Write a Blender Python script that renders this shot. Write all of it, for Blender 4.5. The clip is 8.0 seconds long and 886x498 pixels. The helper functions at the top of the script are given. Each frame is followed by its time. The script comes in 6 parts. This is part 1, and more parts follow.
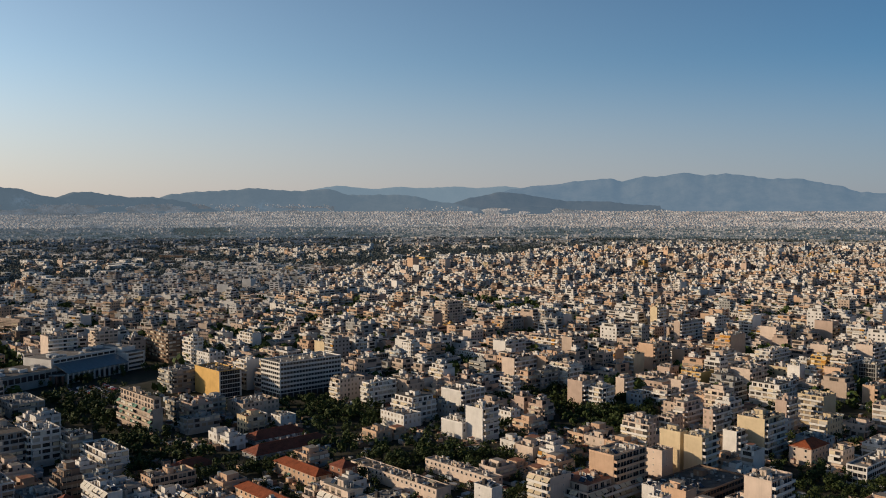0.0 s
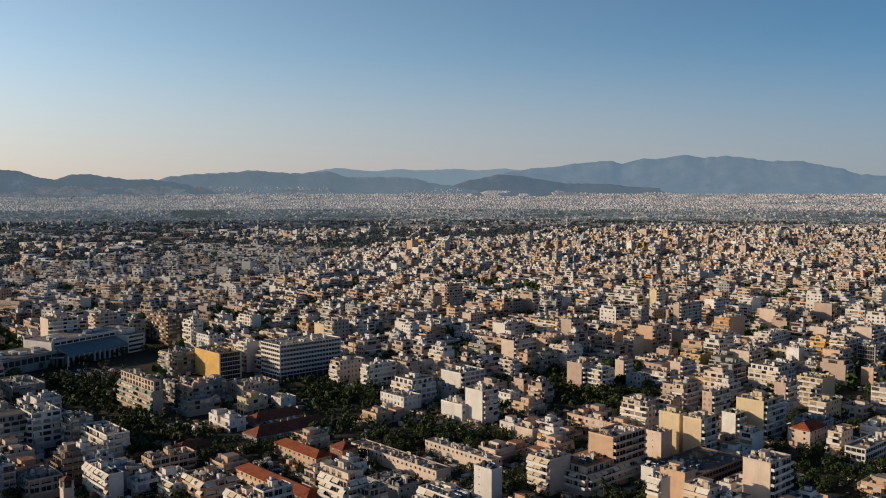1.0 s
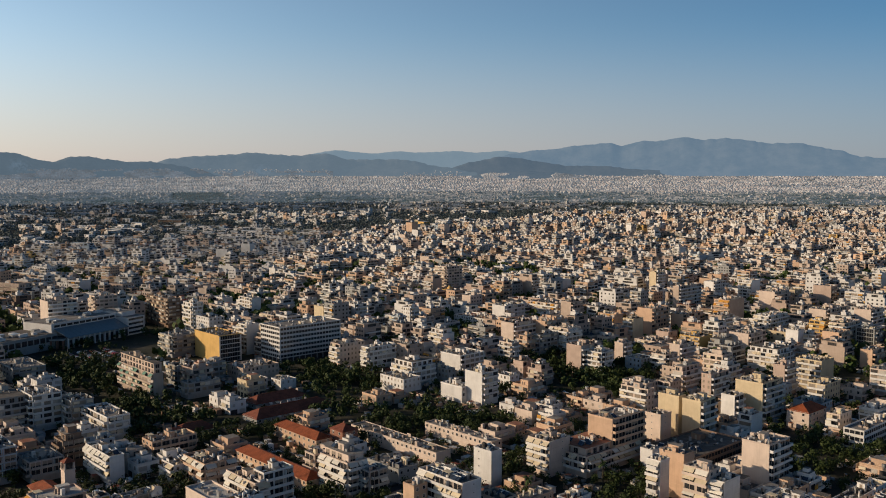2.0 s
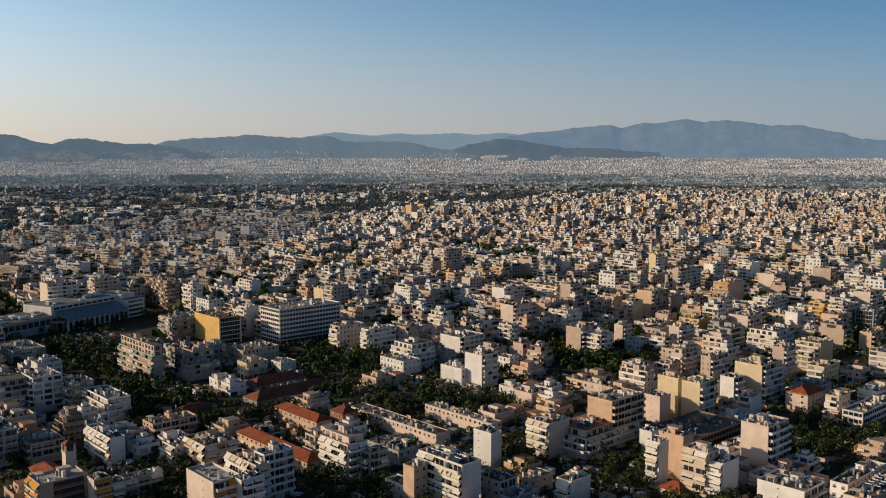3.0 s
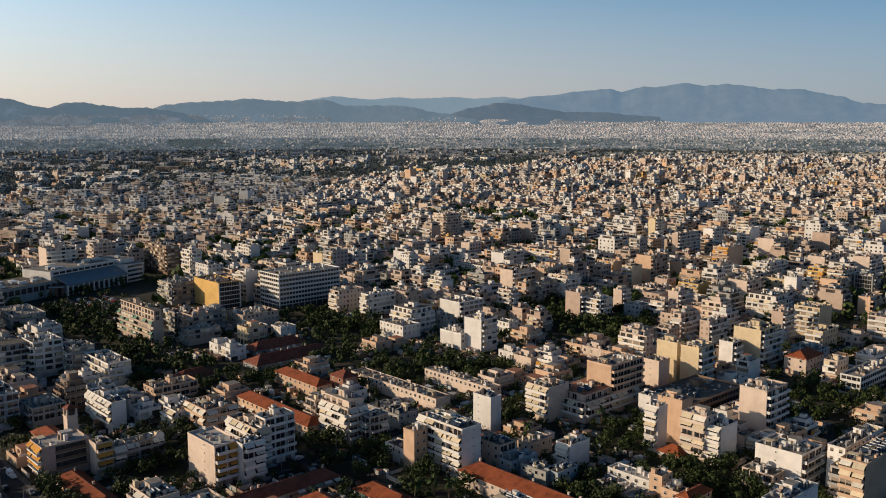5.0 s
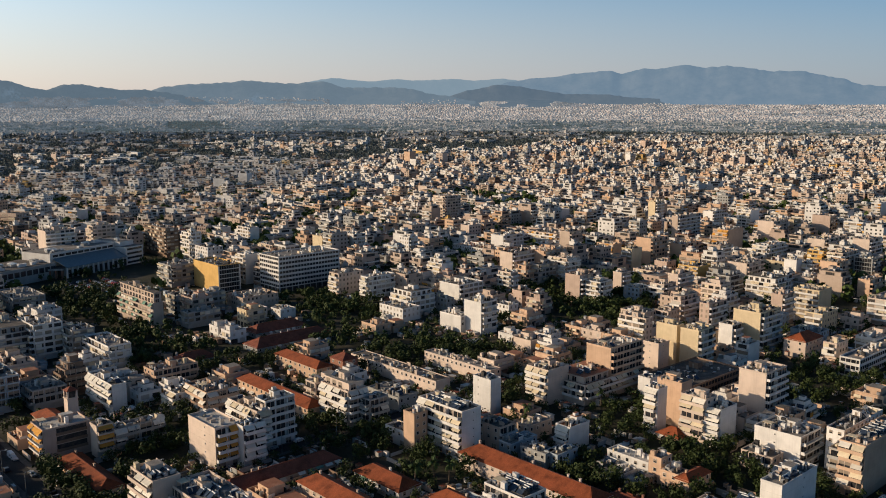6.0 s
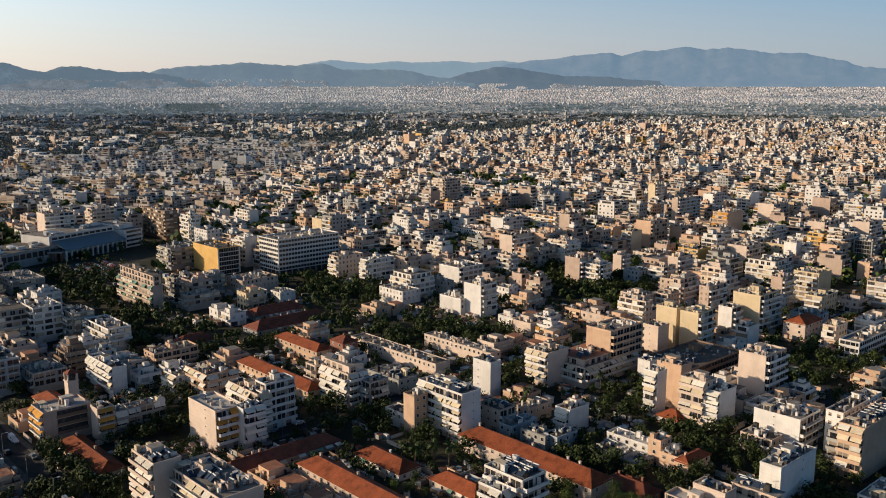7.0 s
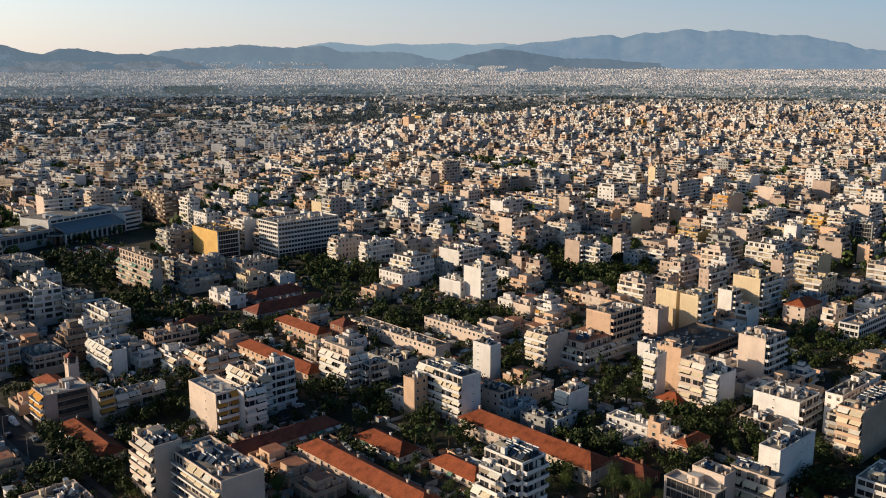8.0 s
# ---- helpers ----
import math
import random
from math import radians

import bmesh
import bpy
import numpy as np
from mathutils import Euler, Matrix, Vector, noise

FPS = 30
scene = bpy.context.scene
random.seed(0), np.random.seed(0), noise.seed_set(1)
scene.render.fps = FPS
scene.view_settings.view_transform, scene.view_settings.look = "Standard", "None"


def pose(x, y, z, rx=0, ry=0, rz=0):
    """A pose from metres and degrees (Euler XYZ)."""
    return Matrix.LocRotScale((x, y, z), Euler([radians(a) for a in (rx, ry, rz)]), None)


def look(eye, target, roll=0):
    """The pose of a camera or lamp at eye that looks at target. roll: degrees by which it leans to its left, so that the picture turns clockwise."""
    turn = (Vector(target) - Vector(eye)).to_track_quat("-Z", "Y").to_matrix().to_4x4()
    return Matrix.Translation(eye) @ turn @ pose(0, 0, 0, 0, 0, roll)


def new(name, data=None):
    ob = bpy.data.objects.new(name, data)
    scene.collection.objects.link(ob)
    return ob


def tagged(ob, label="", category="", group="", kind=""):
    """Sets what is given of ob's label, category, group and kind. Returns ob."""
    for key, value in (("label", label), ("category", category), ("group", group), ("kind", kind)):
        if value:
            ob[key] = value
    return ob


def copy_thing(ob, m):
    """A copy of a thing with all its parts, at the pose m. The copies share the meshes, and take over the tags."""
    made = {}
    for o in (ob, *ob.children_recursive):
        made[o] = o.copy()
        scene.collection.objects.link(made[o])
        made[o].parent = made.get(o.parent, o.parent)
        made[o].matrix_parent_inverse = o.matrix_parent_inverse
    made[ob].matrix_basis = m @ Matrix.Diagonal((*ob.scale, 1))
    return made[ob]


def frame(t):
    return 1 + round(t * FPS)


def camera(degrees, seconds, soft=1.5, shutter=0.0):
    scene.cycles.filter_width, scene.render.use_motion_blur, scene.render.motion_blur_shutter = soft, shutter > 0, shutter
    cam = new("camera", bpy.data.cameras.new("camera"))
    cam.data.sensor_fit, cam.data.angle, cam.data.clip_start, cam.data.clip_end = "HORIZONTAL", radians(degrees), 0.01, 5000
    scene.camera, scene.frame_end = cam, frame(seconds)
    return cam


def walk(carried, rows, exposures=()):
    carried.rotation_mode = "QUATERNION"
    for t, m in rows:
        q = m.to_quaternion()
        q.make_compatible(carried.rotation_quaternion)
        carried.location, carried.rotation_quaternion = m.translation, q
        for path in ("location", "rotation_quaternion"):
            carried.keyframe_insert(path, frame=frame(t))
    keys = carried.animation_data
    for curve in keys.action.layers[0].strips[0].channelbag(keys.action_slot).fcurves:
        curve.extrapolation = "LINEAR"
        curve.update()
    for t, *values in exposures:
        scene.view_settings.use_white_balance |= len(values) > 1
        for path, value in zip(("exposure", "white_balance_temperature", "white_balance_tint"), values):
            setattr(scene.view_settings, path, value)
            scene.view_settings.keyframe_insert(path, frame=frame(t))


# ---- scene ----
# The drone hangs 125 m over the streets, drifts slowly forward and tilts down.
cam = camera(52.21, 8.0, soft=1.0)
EYE = 125.0
TILT = 6.98
ROWS = [
    (0.0, 0.79, -2.28, 0.12, 4.4735, -0.144),
    (0.5, 0.69, -2.00, 0.10, 3.9160, -0.126),
    (1.0, 0.59, -1.71, 0.09, 3.3595, -0.108),
    (1.5, 0.49, -1.43, 0.07, 2.8025, -0.090),
    (3.0, 0.20, -0.57, 0.03, 1.1240, -0.036),
    (3.5, 0.10, -0.29, 0.01, 0.5640, -0.018),
    (4.0, 0.00, 0.00, 0.00, 0.0040, 0.000),
    (4.5, -0.10, 0.29, -0.01, -0.5549, 0.018),
    (6.0, -0.39, 1.14, -0.06, -2.2210, 0.072),
    (6.5, -0.49, 1.43, -0.07, -2.7711, 0.090),
    (7.0, -0.59, 1.71, -0.09, -3.3180, 0.108),
    (7.5, -0.69, 2.00, -0.10, -3.8608, 0.126),
    (8.0, -0.79, 2.28, -0.12, -4.3990, 0.144),
]
walk(cam, [(t, pose(x, y, EYE + z, 90 - TILT) @ pose(0, 0, 0, 0, -yaw, 0) @ pose(0, 0, 0, pitch)) for t, x, y, z, pitch, yaw in ROWS],
     exposures=[(0.0, -0.12), (1.5, -0.05), (3.0, -0.05), (4.5, 0.05), (6.0, 0.16), (8.0, 0.36)])

# ---- light: a low warm sun from the left and a clear sky ----
SUN_AZ, SUN_EL = 176.0, 15.5
world = bpy.data.worlds.new("evening_sky")
scene.world = world
world.use_nodes = True
wn = world.node_tree
sky = wn.nodes.new("ShaderNodeTexSky")
sky.sky_type = "NISHITA"
sky.sun_disc = False
sky.sun_elevation = radians(SUN_EL)
sky.sun_rotation = radians(90 - SUN_AZ)
sky.altitude = 150
sky.air_density = 0.7
sky.dust_density = 0.7
sky.ozone_density = 2.0
tint = wn.nodes.new("ShaderNodeMix")
tint.data_type, tint.blend_type = "RGBA", "MULTIPLY"
tint.inputs[0].default_value = 1.0
tint.inputs[7].default_value = (1.07, 0.985, 0.89, 1)
wn.links.new(sky.outputs[0], tint.inputs[6])
# brighter towards the sun, deeper blue away from it, and a thin pale layer low over the horizon
place = wn.nodes.new("ShaderNodeTexCoord")
side = wn.nodes.new("ShaderNodeVectorMath")
side.operation = "DOT_PRODUCT"
side.inputs[1].default_value = (math.cos(radians(SUN_AZ)), math.sin(radians(SUN_AZ)), 0)
wn.links.new(place.outputs["Generated"], side.inputs[0])
near_sun = wn.nodes.new("ShaderNodeMapRange")
for k, v in ((1, -0.4), (2, 0.55), (3, 0.0), (4, 1.0)):
    near_sun.inputs[k].default_value = v
wn.links.new(side.outputs["Value"], near_sun.inputs[0])
glow = wn.nodes.new("ShaderNodeMix")
glow.data_type = "RGBA"
glow.inputs[6].default_value = (0.47, 0.765, 0.95, 1)
glow.inputs[7].default_value = (1.58, 1.58, 1.5, 1)
wn.links.new(near_sun.outputs[0], glow.inputs[0])
lit = wn.nodes.new("ShaderNodeMix")
lit.data_type, lit.blend_type = "RGBA", "MULTIPLY"
lit.inputs[0].default_value = 1.0
wn.links.new(tint.outputs[2], lit.inputs[6])
wn.links.new(glow.outputs[2], lit.inputs[7])
axes = wn.nodes.new("ShaderNodeSeparateXYZ")
wn.links.new(place.outputs["Generated"], axes.inputs[0])
low = wn.nodes.new("ShaderNodeMapRange")
low.interpolation_type = "SMOOTHSTEP"
for k, v in ((1, 0.0), (2, 0.17), (3, 0.68), (4, 0.0)):
    low.inputs[k].default_value = v
wn.links.new(axes.outputs["Z"], low.inputs[0])
haze = wn.nodes.new("ShaderNodeMix")
haze.data_type = "RGBA"
veil = wn.nodes.new("ShaderNodeMix")
veil.data_type = "RGBA"
veil.inputs[6].default_value = (3.05, 2.95, 3.45, 1)
veil.inputs[7].default_value = (5.15, 4.2, 4.25, 1)
wn.links.new(near_sun.outputs[0], veil.inputs[0])
wn.links.new(veil.outputs[2], haze.inputs[7])
wn.links.new(low.outputs[0], haze.inputs[0])
wn.links.new(lit.outputs[2], haze.inputs[6])
# the deep blue of an evening zenith
high = wn.nodes.new("ShaderNodeMapRange")
high.interpolation_type = "SMOOTHSTEP"
for k, v in ((1, 0.2), (2, 0.7), (3, 0.0), (4, 1.0)):
    high.inputs[k].default_value = v
wn.links.new(axes.outputs["Z"], high.inputs[0])
deep = wn.nodes.new("ShaderNodeMix")
deep.data_type, deep.blend_type = "RGBA", "MULTIPLY"
deep.inputs[0].default_value = 1.0
wn.links.new(haze.outputs[2], deep.inputs[6])
zenith = wn.nodes.new("ShaderNodeMix")
zenith.data_type = "RGBA"
zenith.inputs[6].default_value = (1, 1, 1, 1)
zenith.inputs[7].default_value = (0.17, 0.33, 0.43, 1)
wn.links.new(high.outputs[0], zenith.inputs[0])
wn.links.new(zenith.outputs[2], deep.inputs[7])
wn.links.new(deep.outputs[2], wn.nodes["Background"].inputs[0])
wn.nodes["Background"].inputs[1].default_value = 0.12
sun = new("sun", bpy.data.lights.new("sun", "SUN"))
sun.data.energy = 4.65
sun.data.angle = radians(0.6)
sun.data.color = (1.0, 0.78, 0.54)
a, e = radians(SUN_AZ), radians(SUN_EL)
sun.matrix_world = look((math.cos(a) * math.cos(e) * 900, math.sin(a) * math.cos(e) * 900, math.sin(e) * 900 + 100), (0, 0, 100))

# ---- materials ----
def material(name, rough=0.85, metal=0.0, spec=0.3):
    m = bpy.data.materials.new(name)
    m.use_nodes = True
    b = m.node_tree.nodes["Principled BSDF"]
    b.inputs["Roughness"].default_value = rough
    b.inputs["Metallic"].default_value = metal
    b.inputs["Specular IOR Level"].default_value = spec
    return m, m.node_tree, b


def coords(nt):
    return nt.nodes.new("ShaderNodeNewGeometry").outputs["Position"]


def noise_tex(nt, scale, detail=4.0, rough=0.6, vec=None):
    n = nt.nodes.new("ShaderNodeTexNoise")
    n.inputs["Scale"].default_value = scale
    n.inputs["Detail"].default_value = detail
    n.inputs["Roughness"].default_value = rough
    nt.links.new(vec if vec is not None else coords(nt), n.inputs["Vector"])
    return n.outputs["Fac"]


def ramp(nt, fac, stops):
    r = nt.nodes.new("ShaderNodeValToRGB")
    els = r.color_ramp.elements
    while len(els) < len(stops):
        els.new(0.5)
    for el, (p, c) in zip(els, stops):
        el.position, el.color = p, (*c, 1)
    nt.links.new(fac, r.inputs[0])
    return r.outputs[0]


def mixed(nt, fac, one, two, kind="MIX"):
    m = nt.nodes.new("ShaderNodeMix")
    m.data_type, m.blend_type = "RGBA", kind
    for socket, value in ((m.inputs[0], fac), (m.inputs[6], one), (m.inputs[7], two)):
        if isinstance(value, (int, float)):
            socket.default_value = value
        elif isinstance(value, tuple):
            socket.default_value = (*value, 1)
        else:
            nt.links.new(value, socket)
    return m.outputs[2]


def bumped(nt, b, fac, strength, dist):
    n = nt.nodes.new("ShaderNodeBump")
    n.inputs["Strength"].default_value = strength
    n.inputs["Distance"].default_value = dist
    nt.links.new(fac, n.inputs["Height"])
    nt.links.new(n.outputs[0], b.inputs["Normal"])


def scaled(nt, sx, sy, sz):
    m = nt.nodes.new("ShaderNodeVectorMath")
    m.operation = "MULTIPLY"
    m.inputs[1].default_value = (sx, sy, sz)
    nt.links.new(coords(nt), m.inputs[0])
    return m.outputs[0]


def random_shade(nt, colour, low, high):
    """Object by object a little lighter or darker."""
    info = nt.nodes.new("ShaderNodeObjectInfo")
    shade = ramp(nt, info.outputs["Random"], [(0.0, (low, low, low)), (1.0, (high, high, high))])
    return mixed(nt, 1.0, colour, shade, "MULTIPLY")


def stucco(name, c, stain=0.82):
    m, nt, b = material(name, 0.9, 0, 0.15)
    dirty = tuple(v * stain for v in c)
    col = mixed(nt, ramp(nt, noise_tex(nt, 0.18, 5), [(0.42, (0, 0, 0)), (0.72, (1, 1, 1))]), c, dirty)
    streak = ramp(nt, noise_tex(nt, 1.0, 4, 0.6, scaled(nt, 1.6, 1.6, 0.12)), [(0.5, (1, 1, 1)), (0.78, (0.72, 0.7, 0.67))])
    col = mixed(nt, 0.42, col, mixed(nt, 1.0, col, streak, "MULTIPLY"))
    nt.links.new(random_shade(nt, col, 0.86, 1.06), b.inputs["Base Color"])
    bumped(nt, b, noise_tex(nt, 14, 3), 0.25, 0.02)
    return m


def ground_like(name, one, two, three, scale, rough=0.95, bump=0.05):
    m, nt, b = material(name, rough, 0, 0.15)
    col = ramp(nt, noise_tex(nt, scale, 6, 0.65), [(0.3, one), (0.52, two), (0.7, three)])
    fine = ramp(nt, noise_tex(nt, scale * 14, 3), [(0.3, (0.75, 0.75, 0.75)), (0.7, (1.15, 1.15, 1.15))])
    nt.links.new(mixed(nt, 1.0, col, fine, "MULTIPLY"), b.inputs["Base Color"])
    bumped(nt, b, noise_tex(nt, scale * 10, 4), 0.4, bump)
    return m


WALL = {
    "white": stucco("white_stucco", (0.682, 0.660, 0.632)),
    "cream": stucco("cream_stucco", (0.600, 0.490, 0.412)),
    "beige": stucco("beige_stucco", (0.485, 0.383, 0.313)),
    "peach": stucco("peach_stucco", (0.585, 0.405, 0.285)),
    "ochre": stucco("ochre_stucco", (0.601, 0.382, 0.137)),
    "yellow": stucco("pale_yellow_stucco", (0.601, 0.491, 0.328)),
    "pink": stucco("pink_stucco", (0.482, 0.369, 0.305)),
    "grey": stucco("grey_render", (0.337, 0.337, 0.328)),
    "brown": stucco("brown_render", (0.218, 0.150, 0.109)),
    "blue": stucco("pale_blue_stucco", (0.382, 0.437, 0.482)),
    "brick": stucco("red_brown_render", (0.291, 0.146, 0.100)),
}
# far walls with the haze put into their base colour
HAZE_WALL = stucco("hazed_far_wall", (0.486, 0.468, 0.450))
HAZE_WARM = stucco("hazed_warm_wall", (0.360, 0.310, 0.270))
HAZE_COOL = stucco("hazed_cool_wall", (0.450, 0.486, 0.513))
ROOF_GREY = ground_like("concrete_roof", (0.077, 0.072, 0.068), (0.127, 0.115, 0.104), (0.190, 0.173, 0.155), 0.25)
ROOF_PALE = ground_like("whitewashed_roof", (0.141, 0.132, 0.123), (0.225, 0.212, 0.198), (0.339, 0.321, 0.304), 0.22)
ROOF_WHITE = ground_like("white_sealed_roof", (0.328, 0.320, 0.303), (0.459, 0.447, 0.426), (0.574, 0.558, 0.533), 0.3)
ROOF_RED = ground_like("red_sealed_roof", (0.230, 0.098, 0.066), (0.295, 0.139, 0.090), (0.344, 0.205, 0.148), 0.3)
# dark panes and roof gear; also stands in for shade in recesses
DARK = ground_like("dark_surface_and_shade", (0.022, 0.024, 0.027), (0.05, 0.047, 0.046), (0.13, 0.11, 0.095), 0.55)
ASPHALT = ground_like("asphalt", (0.032, 0.032, 0.034), (0.044, 0.044, 0.045), (0.06, 0.058, 0.056), 0.12)
PAVING = ground_like("pavement_slabs", (0.075, 0.072, 0.068), (0.105, 0.10, 0.094), (0.15, 0.142, 0.13), 0.3)
SOIL = ground_like("city_ground", (0.025, 0.032, 0.016), (0.042, 0.042, 0.03), (0.085, 0.075, 0.06), 0.06)
def far_ground():
    """City ground: dark soil and asphalt near by, paled in the outer districts to stand in for haze."""
    nt = SOIL.node_tree
    b = nt.nodes["Principled BSDF"]
    old = b.inputs["Base Color"].links[0].from_socket
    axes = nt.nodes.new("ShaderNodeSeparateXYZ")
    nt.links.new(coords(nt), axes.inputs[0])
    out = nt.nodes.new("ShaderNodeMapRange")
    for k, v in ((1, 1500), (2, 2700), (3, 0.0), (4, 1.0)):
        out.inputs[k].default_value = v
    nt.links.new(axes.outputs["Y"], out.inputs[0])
    # paler grey with distance: haze painted into the ground colour
    muted = ramp(nt, noise_tex(nt, 0.02, 6), [(0.35, (0.10, 0.115, 0.112)), (0.65, (0.20, 0.20, 0.19))])
    nt.links.new(mixed(nt, out.outputs[0], old, muted), b.inputs["Base Color"])


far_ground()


def tile_material(name, c):
    m, nt, b = material(name, 0.85, 0, 0.2)
    info = noise_tex(nt, 0.35, 5)
    col = ramp(nt, info, [(0.3, tuple(v * 0.62 for v in c)), (0.5, c), (0.72, tuple(min(1, v * 1.25) for v in c))])
    fine = ramp(nt, noise_tex(nt, 5.0, 2), [(0.35, (0.7, 0.68, 0.66)), (0.65, (1.15, 1.15, 1.15))])
    nt.links.new(random_shade(nt, mixed(nt, 1.0, col, fine, "MULTIPLY"), 0.8, 1.1), b.inputs["Base Color"])
    bumped(nt, b, noise_tex(nt, 4.0, 2), 0.6, 0.06)
    return m


TILE = tile_material("orange_clay_tile", (0.25, 0.068, 0.028))
TILE_DARK = tile_material("weathered_clay_tile", (0.21, 0.068, 0.042))


def glass_material():
    m, nt, b = material("window_glass", 0.15, 0, 0.35)
    col = ramp(nt, noise_tex(nt, 0.35, 2), [(0.35, (0.012, 0.014, 0.018)), (0.65, (0.045, 0.045, 0.048))])
    nt.links.new(col, b.inputs["Base Color"])
    return m


GLASS = glass_material()


def cloth(name, c):
    m, nt, b = material(name, 0.9, 0, 0.1)
    col = ramp(nt, noise_tex(nt, 0.8, 3), [(0.3, tuple(v * 0.85 for v in c)), (0.7, c)])
    nt.links.new(random_shade(nt, col, 0.8, 1.05), b.inputs["Base Color"])
    return m


AWNING = {
    "white": cloth("white_awning_cloth", (0.72, 0.68, 0.60)),
    "cream": cloth("cream_awning_cloth", (0.68, 0.58, 0.42)),
    "ochre": cloth("ochre_awning_cloth", (0.60, 0.30, 0.07)),
    "green": cloth("green_awning_cloth", (0.16, 0.28, 0.22)),
}


def plain(name, c, rough, metal=0.0):
    m, nt, b = material(name, rough, metal, 0.4)
    col = ramp(nt, noise_tex(nt, 0.9, 4), [(0.3, tuple(v * 0.8 for v in c)), (0.7, c)])
    nt.links.new(col, b.inputs["Base Color"])
    return m


METAL = plain("galvanised_metal", (0.45, 0.46, 0.47), 0.4, 0.8)
PANEL = plain("solar_collector", (0.035, 0.05, 0.08), 0.2)
TANK = plain("white_water_tank", (0.7, 0.7, 0.68), 0.4)
BARK = plain("tree_bark", (0.10, 0.075, 0.05), 0.95)
RUBBER = plain("tyre_rubber", (0.02, 0.02, 0.02), 0.8)
SHUTTER = plain("roller_shutter", (0.27, 0.22, 0.17), 0.7)
SHUTTER_PALE = plain("pale_shutter", (0.46, 0.42, 0.37), 0.7)
GLASS_ROOF = plain("tinted_roof_glass", (0.16, 0.21, 0.24), 0.25)
SHEET = plain("corrugated_sheet", (0.48, 0.50, 0.51), 0.55, 0.2)


def leaf_material(name, one, two):
    m, nt, b = material(name, 0.75, 0, 0.2)
    g = nt.nodes.new("ShaderNodeNewGeometry")
    col = ramp(nt, g.outputs["Random Per Island"], [(0.0, one), (1.0, two)])
    nt.links.new(random_shade(nt, col, 0.7, 1.25), b.inputs["Base Color"])
    return m


LEAF = leaf_material("tree_leaves", (0.037, 0.062, 0.011), (0.078, 0.104, 0.022))
LEAF_DARK = leaf_material("dark_tree_leaves", (0.026, 0.047, 0.013), (0.05, 0.077, 0.022))
LEAF_MIXED = leaf_material("mixed_tree_leaves", (0.027, 0.047, 0.012), (0.061, 0.085, 0.022))
# leaves far out, tinted pale blue-green to carry the haze
LEAF_HAZED = leaf_material("hazed_tree_leaves", (0.064, 0.088, 0.09), (0.105, 0.125, 0.122))


def haze_glow_material(name, one, two, glow, scars=(), bare=(0.34, 0.33, 0.31)):
    """Distant hills, houses and trees, a backdrop whose emission stands in for haze; scars: bare pale rock, as place
    and reach.
    """
    m, nt, b = material(name, 1.0, 0, 0.0)
    col = ramp(nt, noise_tex(nt, 0.012, 9, 0.72), [(0.38, one), (0.60, two)])
    for px, py, pz, reach in scars:
        far = nt.nodes.new("ShaderNodeVectorMath")
        far.operation = "DISTANCE"
        far.inputs[1].default_value = (px, py, pz)
        nt.links.new(coords(nt), far.inputs[0])
        spot = nt.nodes.new("ShaderNodeMapRange")
        for k, v in ((1, reach * 0.4), (2, reach), (3, 1.0), (4, 0.0)):
            spot.inputs[k].default_value = v
        nt.links.new(far.outputs["Value"], spot.inputs[0])
        torn = ramp(nt, noise_tex(nt, 0.05, 6, 0.6, scaled(nt, 1, 1, 0.35)), [(0.42, (0, 0, 0)), (0.6, (1, 1, 1))])
        col = mixed(nt, mixed(nt, 1.0, torn, spot.outputs[0], "MULTIPLY"), col, bare)
    nt.links.new(col, b.inputs["Base Color"])
    # bluish self-glow in place of haze in the air
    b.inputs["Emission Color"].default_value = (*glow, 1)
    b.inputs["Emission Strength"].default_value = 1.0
    return m


HILL_NEAR = haze_glow_material("near_hill_scrub", (0.028, 0.036, 0.04), (0.085, 0.085, 0.08), (0.096, 0.135, 0.172), ((-1566, 3830, 165, 45), (-1780, 3800, 150, 55), (-1690, 3810, 160, 38)))
HILL_LOW = haze_glow_material("low_hill_scrub", (0.028, 0.036, 0.04), (0.065, 0.068, 0.066), (0.086, 0.125, 0.168))
HILL_MID = haze_glow_material("middle_hill_scrub", (0.028, 0.036, 0.04), (0.08, 0.082, 0.078), (0.122, 0.168, 0.212), ((-860, 4290, 165, 60),))
# far houses and trees, with haze painted in as emission
HILL_HOUSE = haze_glow_material("far_pale_houses", (0.12, 0.122, 0.12), (0.50, 0.475, 0.45), (0.095, 0.112, 0.13))
HILL_HOUSE_WARM = haze_glow_material("far_warm_houses", (0.12, 0.105, 0.095), (0.44, 0.365, 0.33), (0.095, 0.108, 0.122))
SUBURB_HOUSE = haze_glow_material("hazy_pale_houses", (0.16, 0.155, 0.15), (0.42, 0.40, 0.38), (0.058, 0.072, 0.086))
SUBURB_WARM = haze_glow_material("hazy_warm_houses", (0.16, 0.14, 0.125), (0.38, 0.325, 0.29), (0.058, 0.07, 0.082))
SUBURB_LEAF = haze_glow_material("hazy_far_trees", (0.05, 0.07, 0.065), (0.08, 0.10, 0.09), (0.045, 0.064, 0.076))
HILL_PALE = haze_glow_material("far_hazy_ridge", (0.03, 0.038, 0.04), (0.06, 0.064, 0.062), (0.185, 0.255, 0.315))
HILL_FAR = haze_glow_material("far_mountain", (0.03, 0.038, 0.04), (0.075, 0.078, 0.075), (0.125, 0.19, 0.262), ((1935, 4390, 262, 40), (1900, 4400, 275, 26)), (0.16, 0.165, 0.165))

# ---- building tools ----
GRID = radians(-47.5)


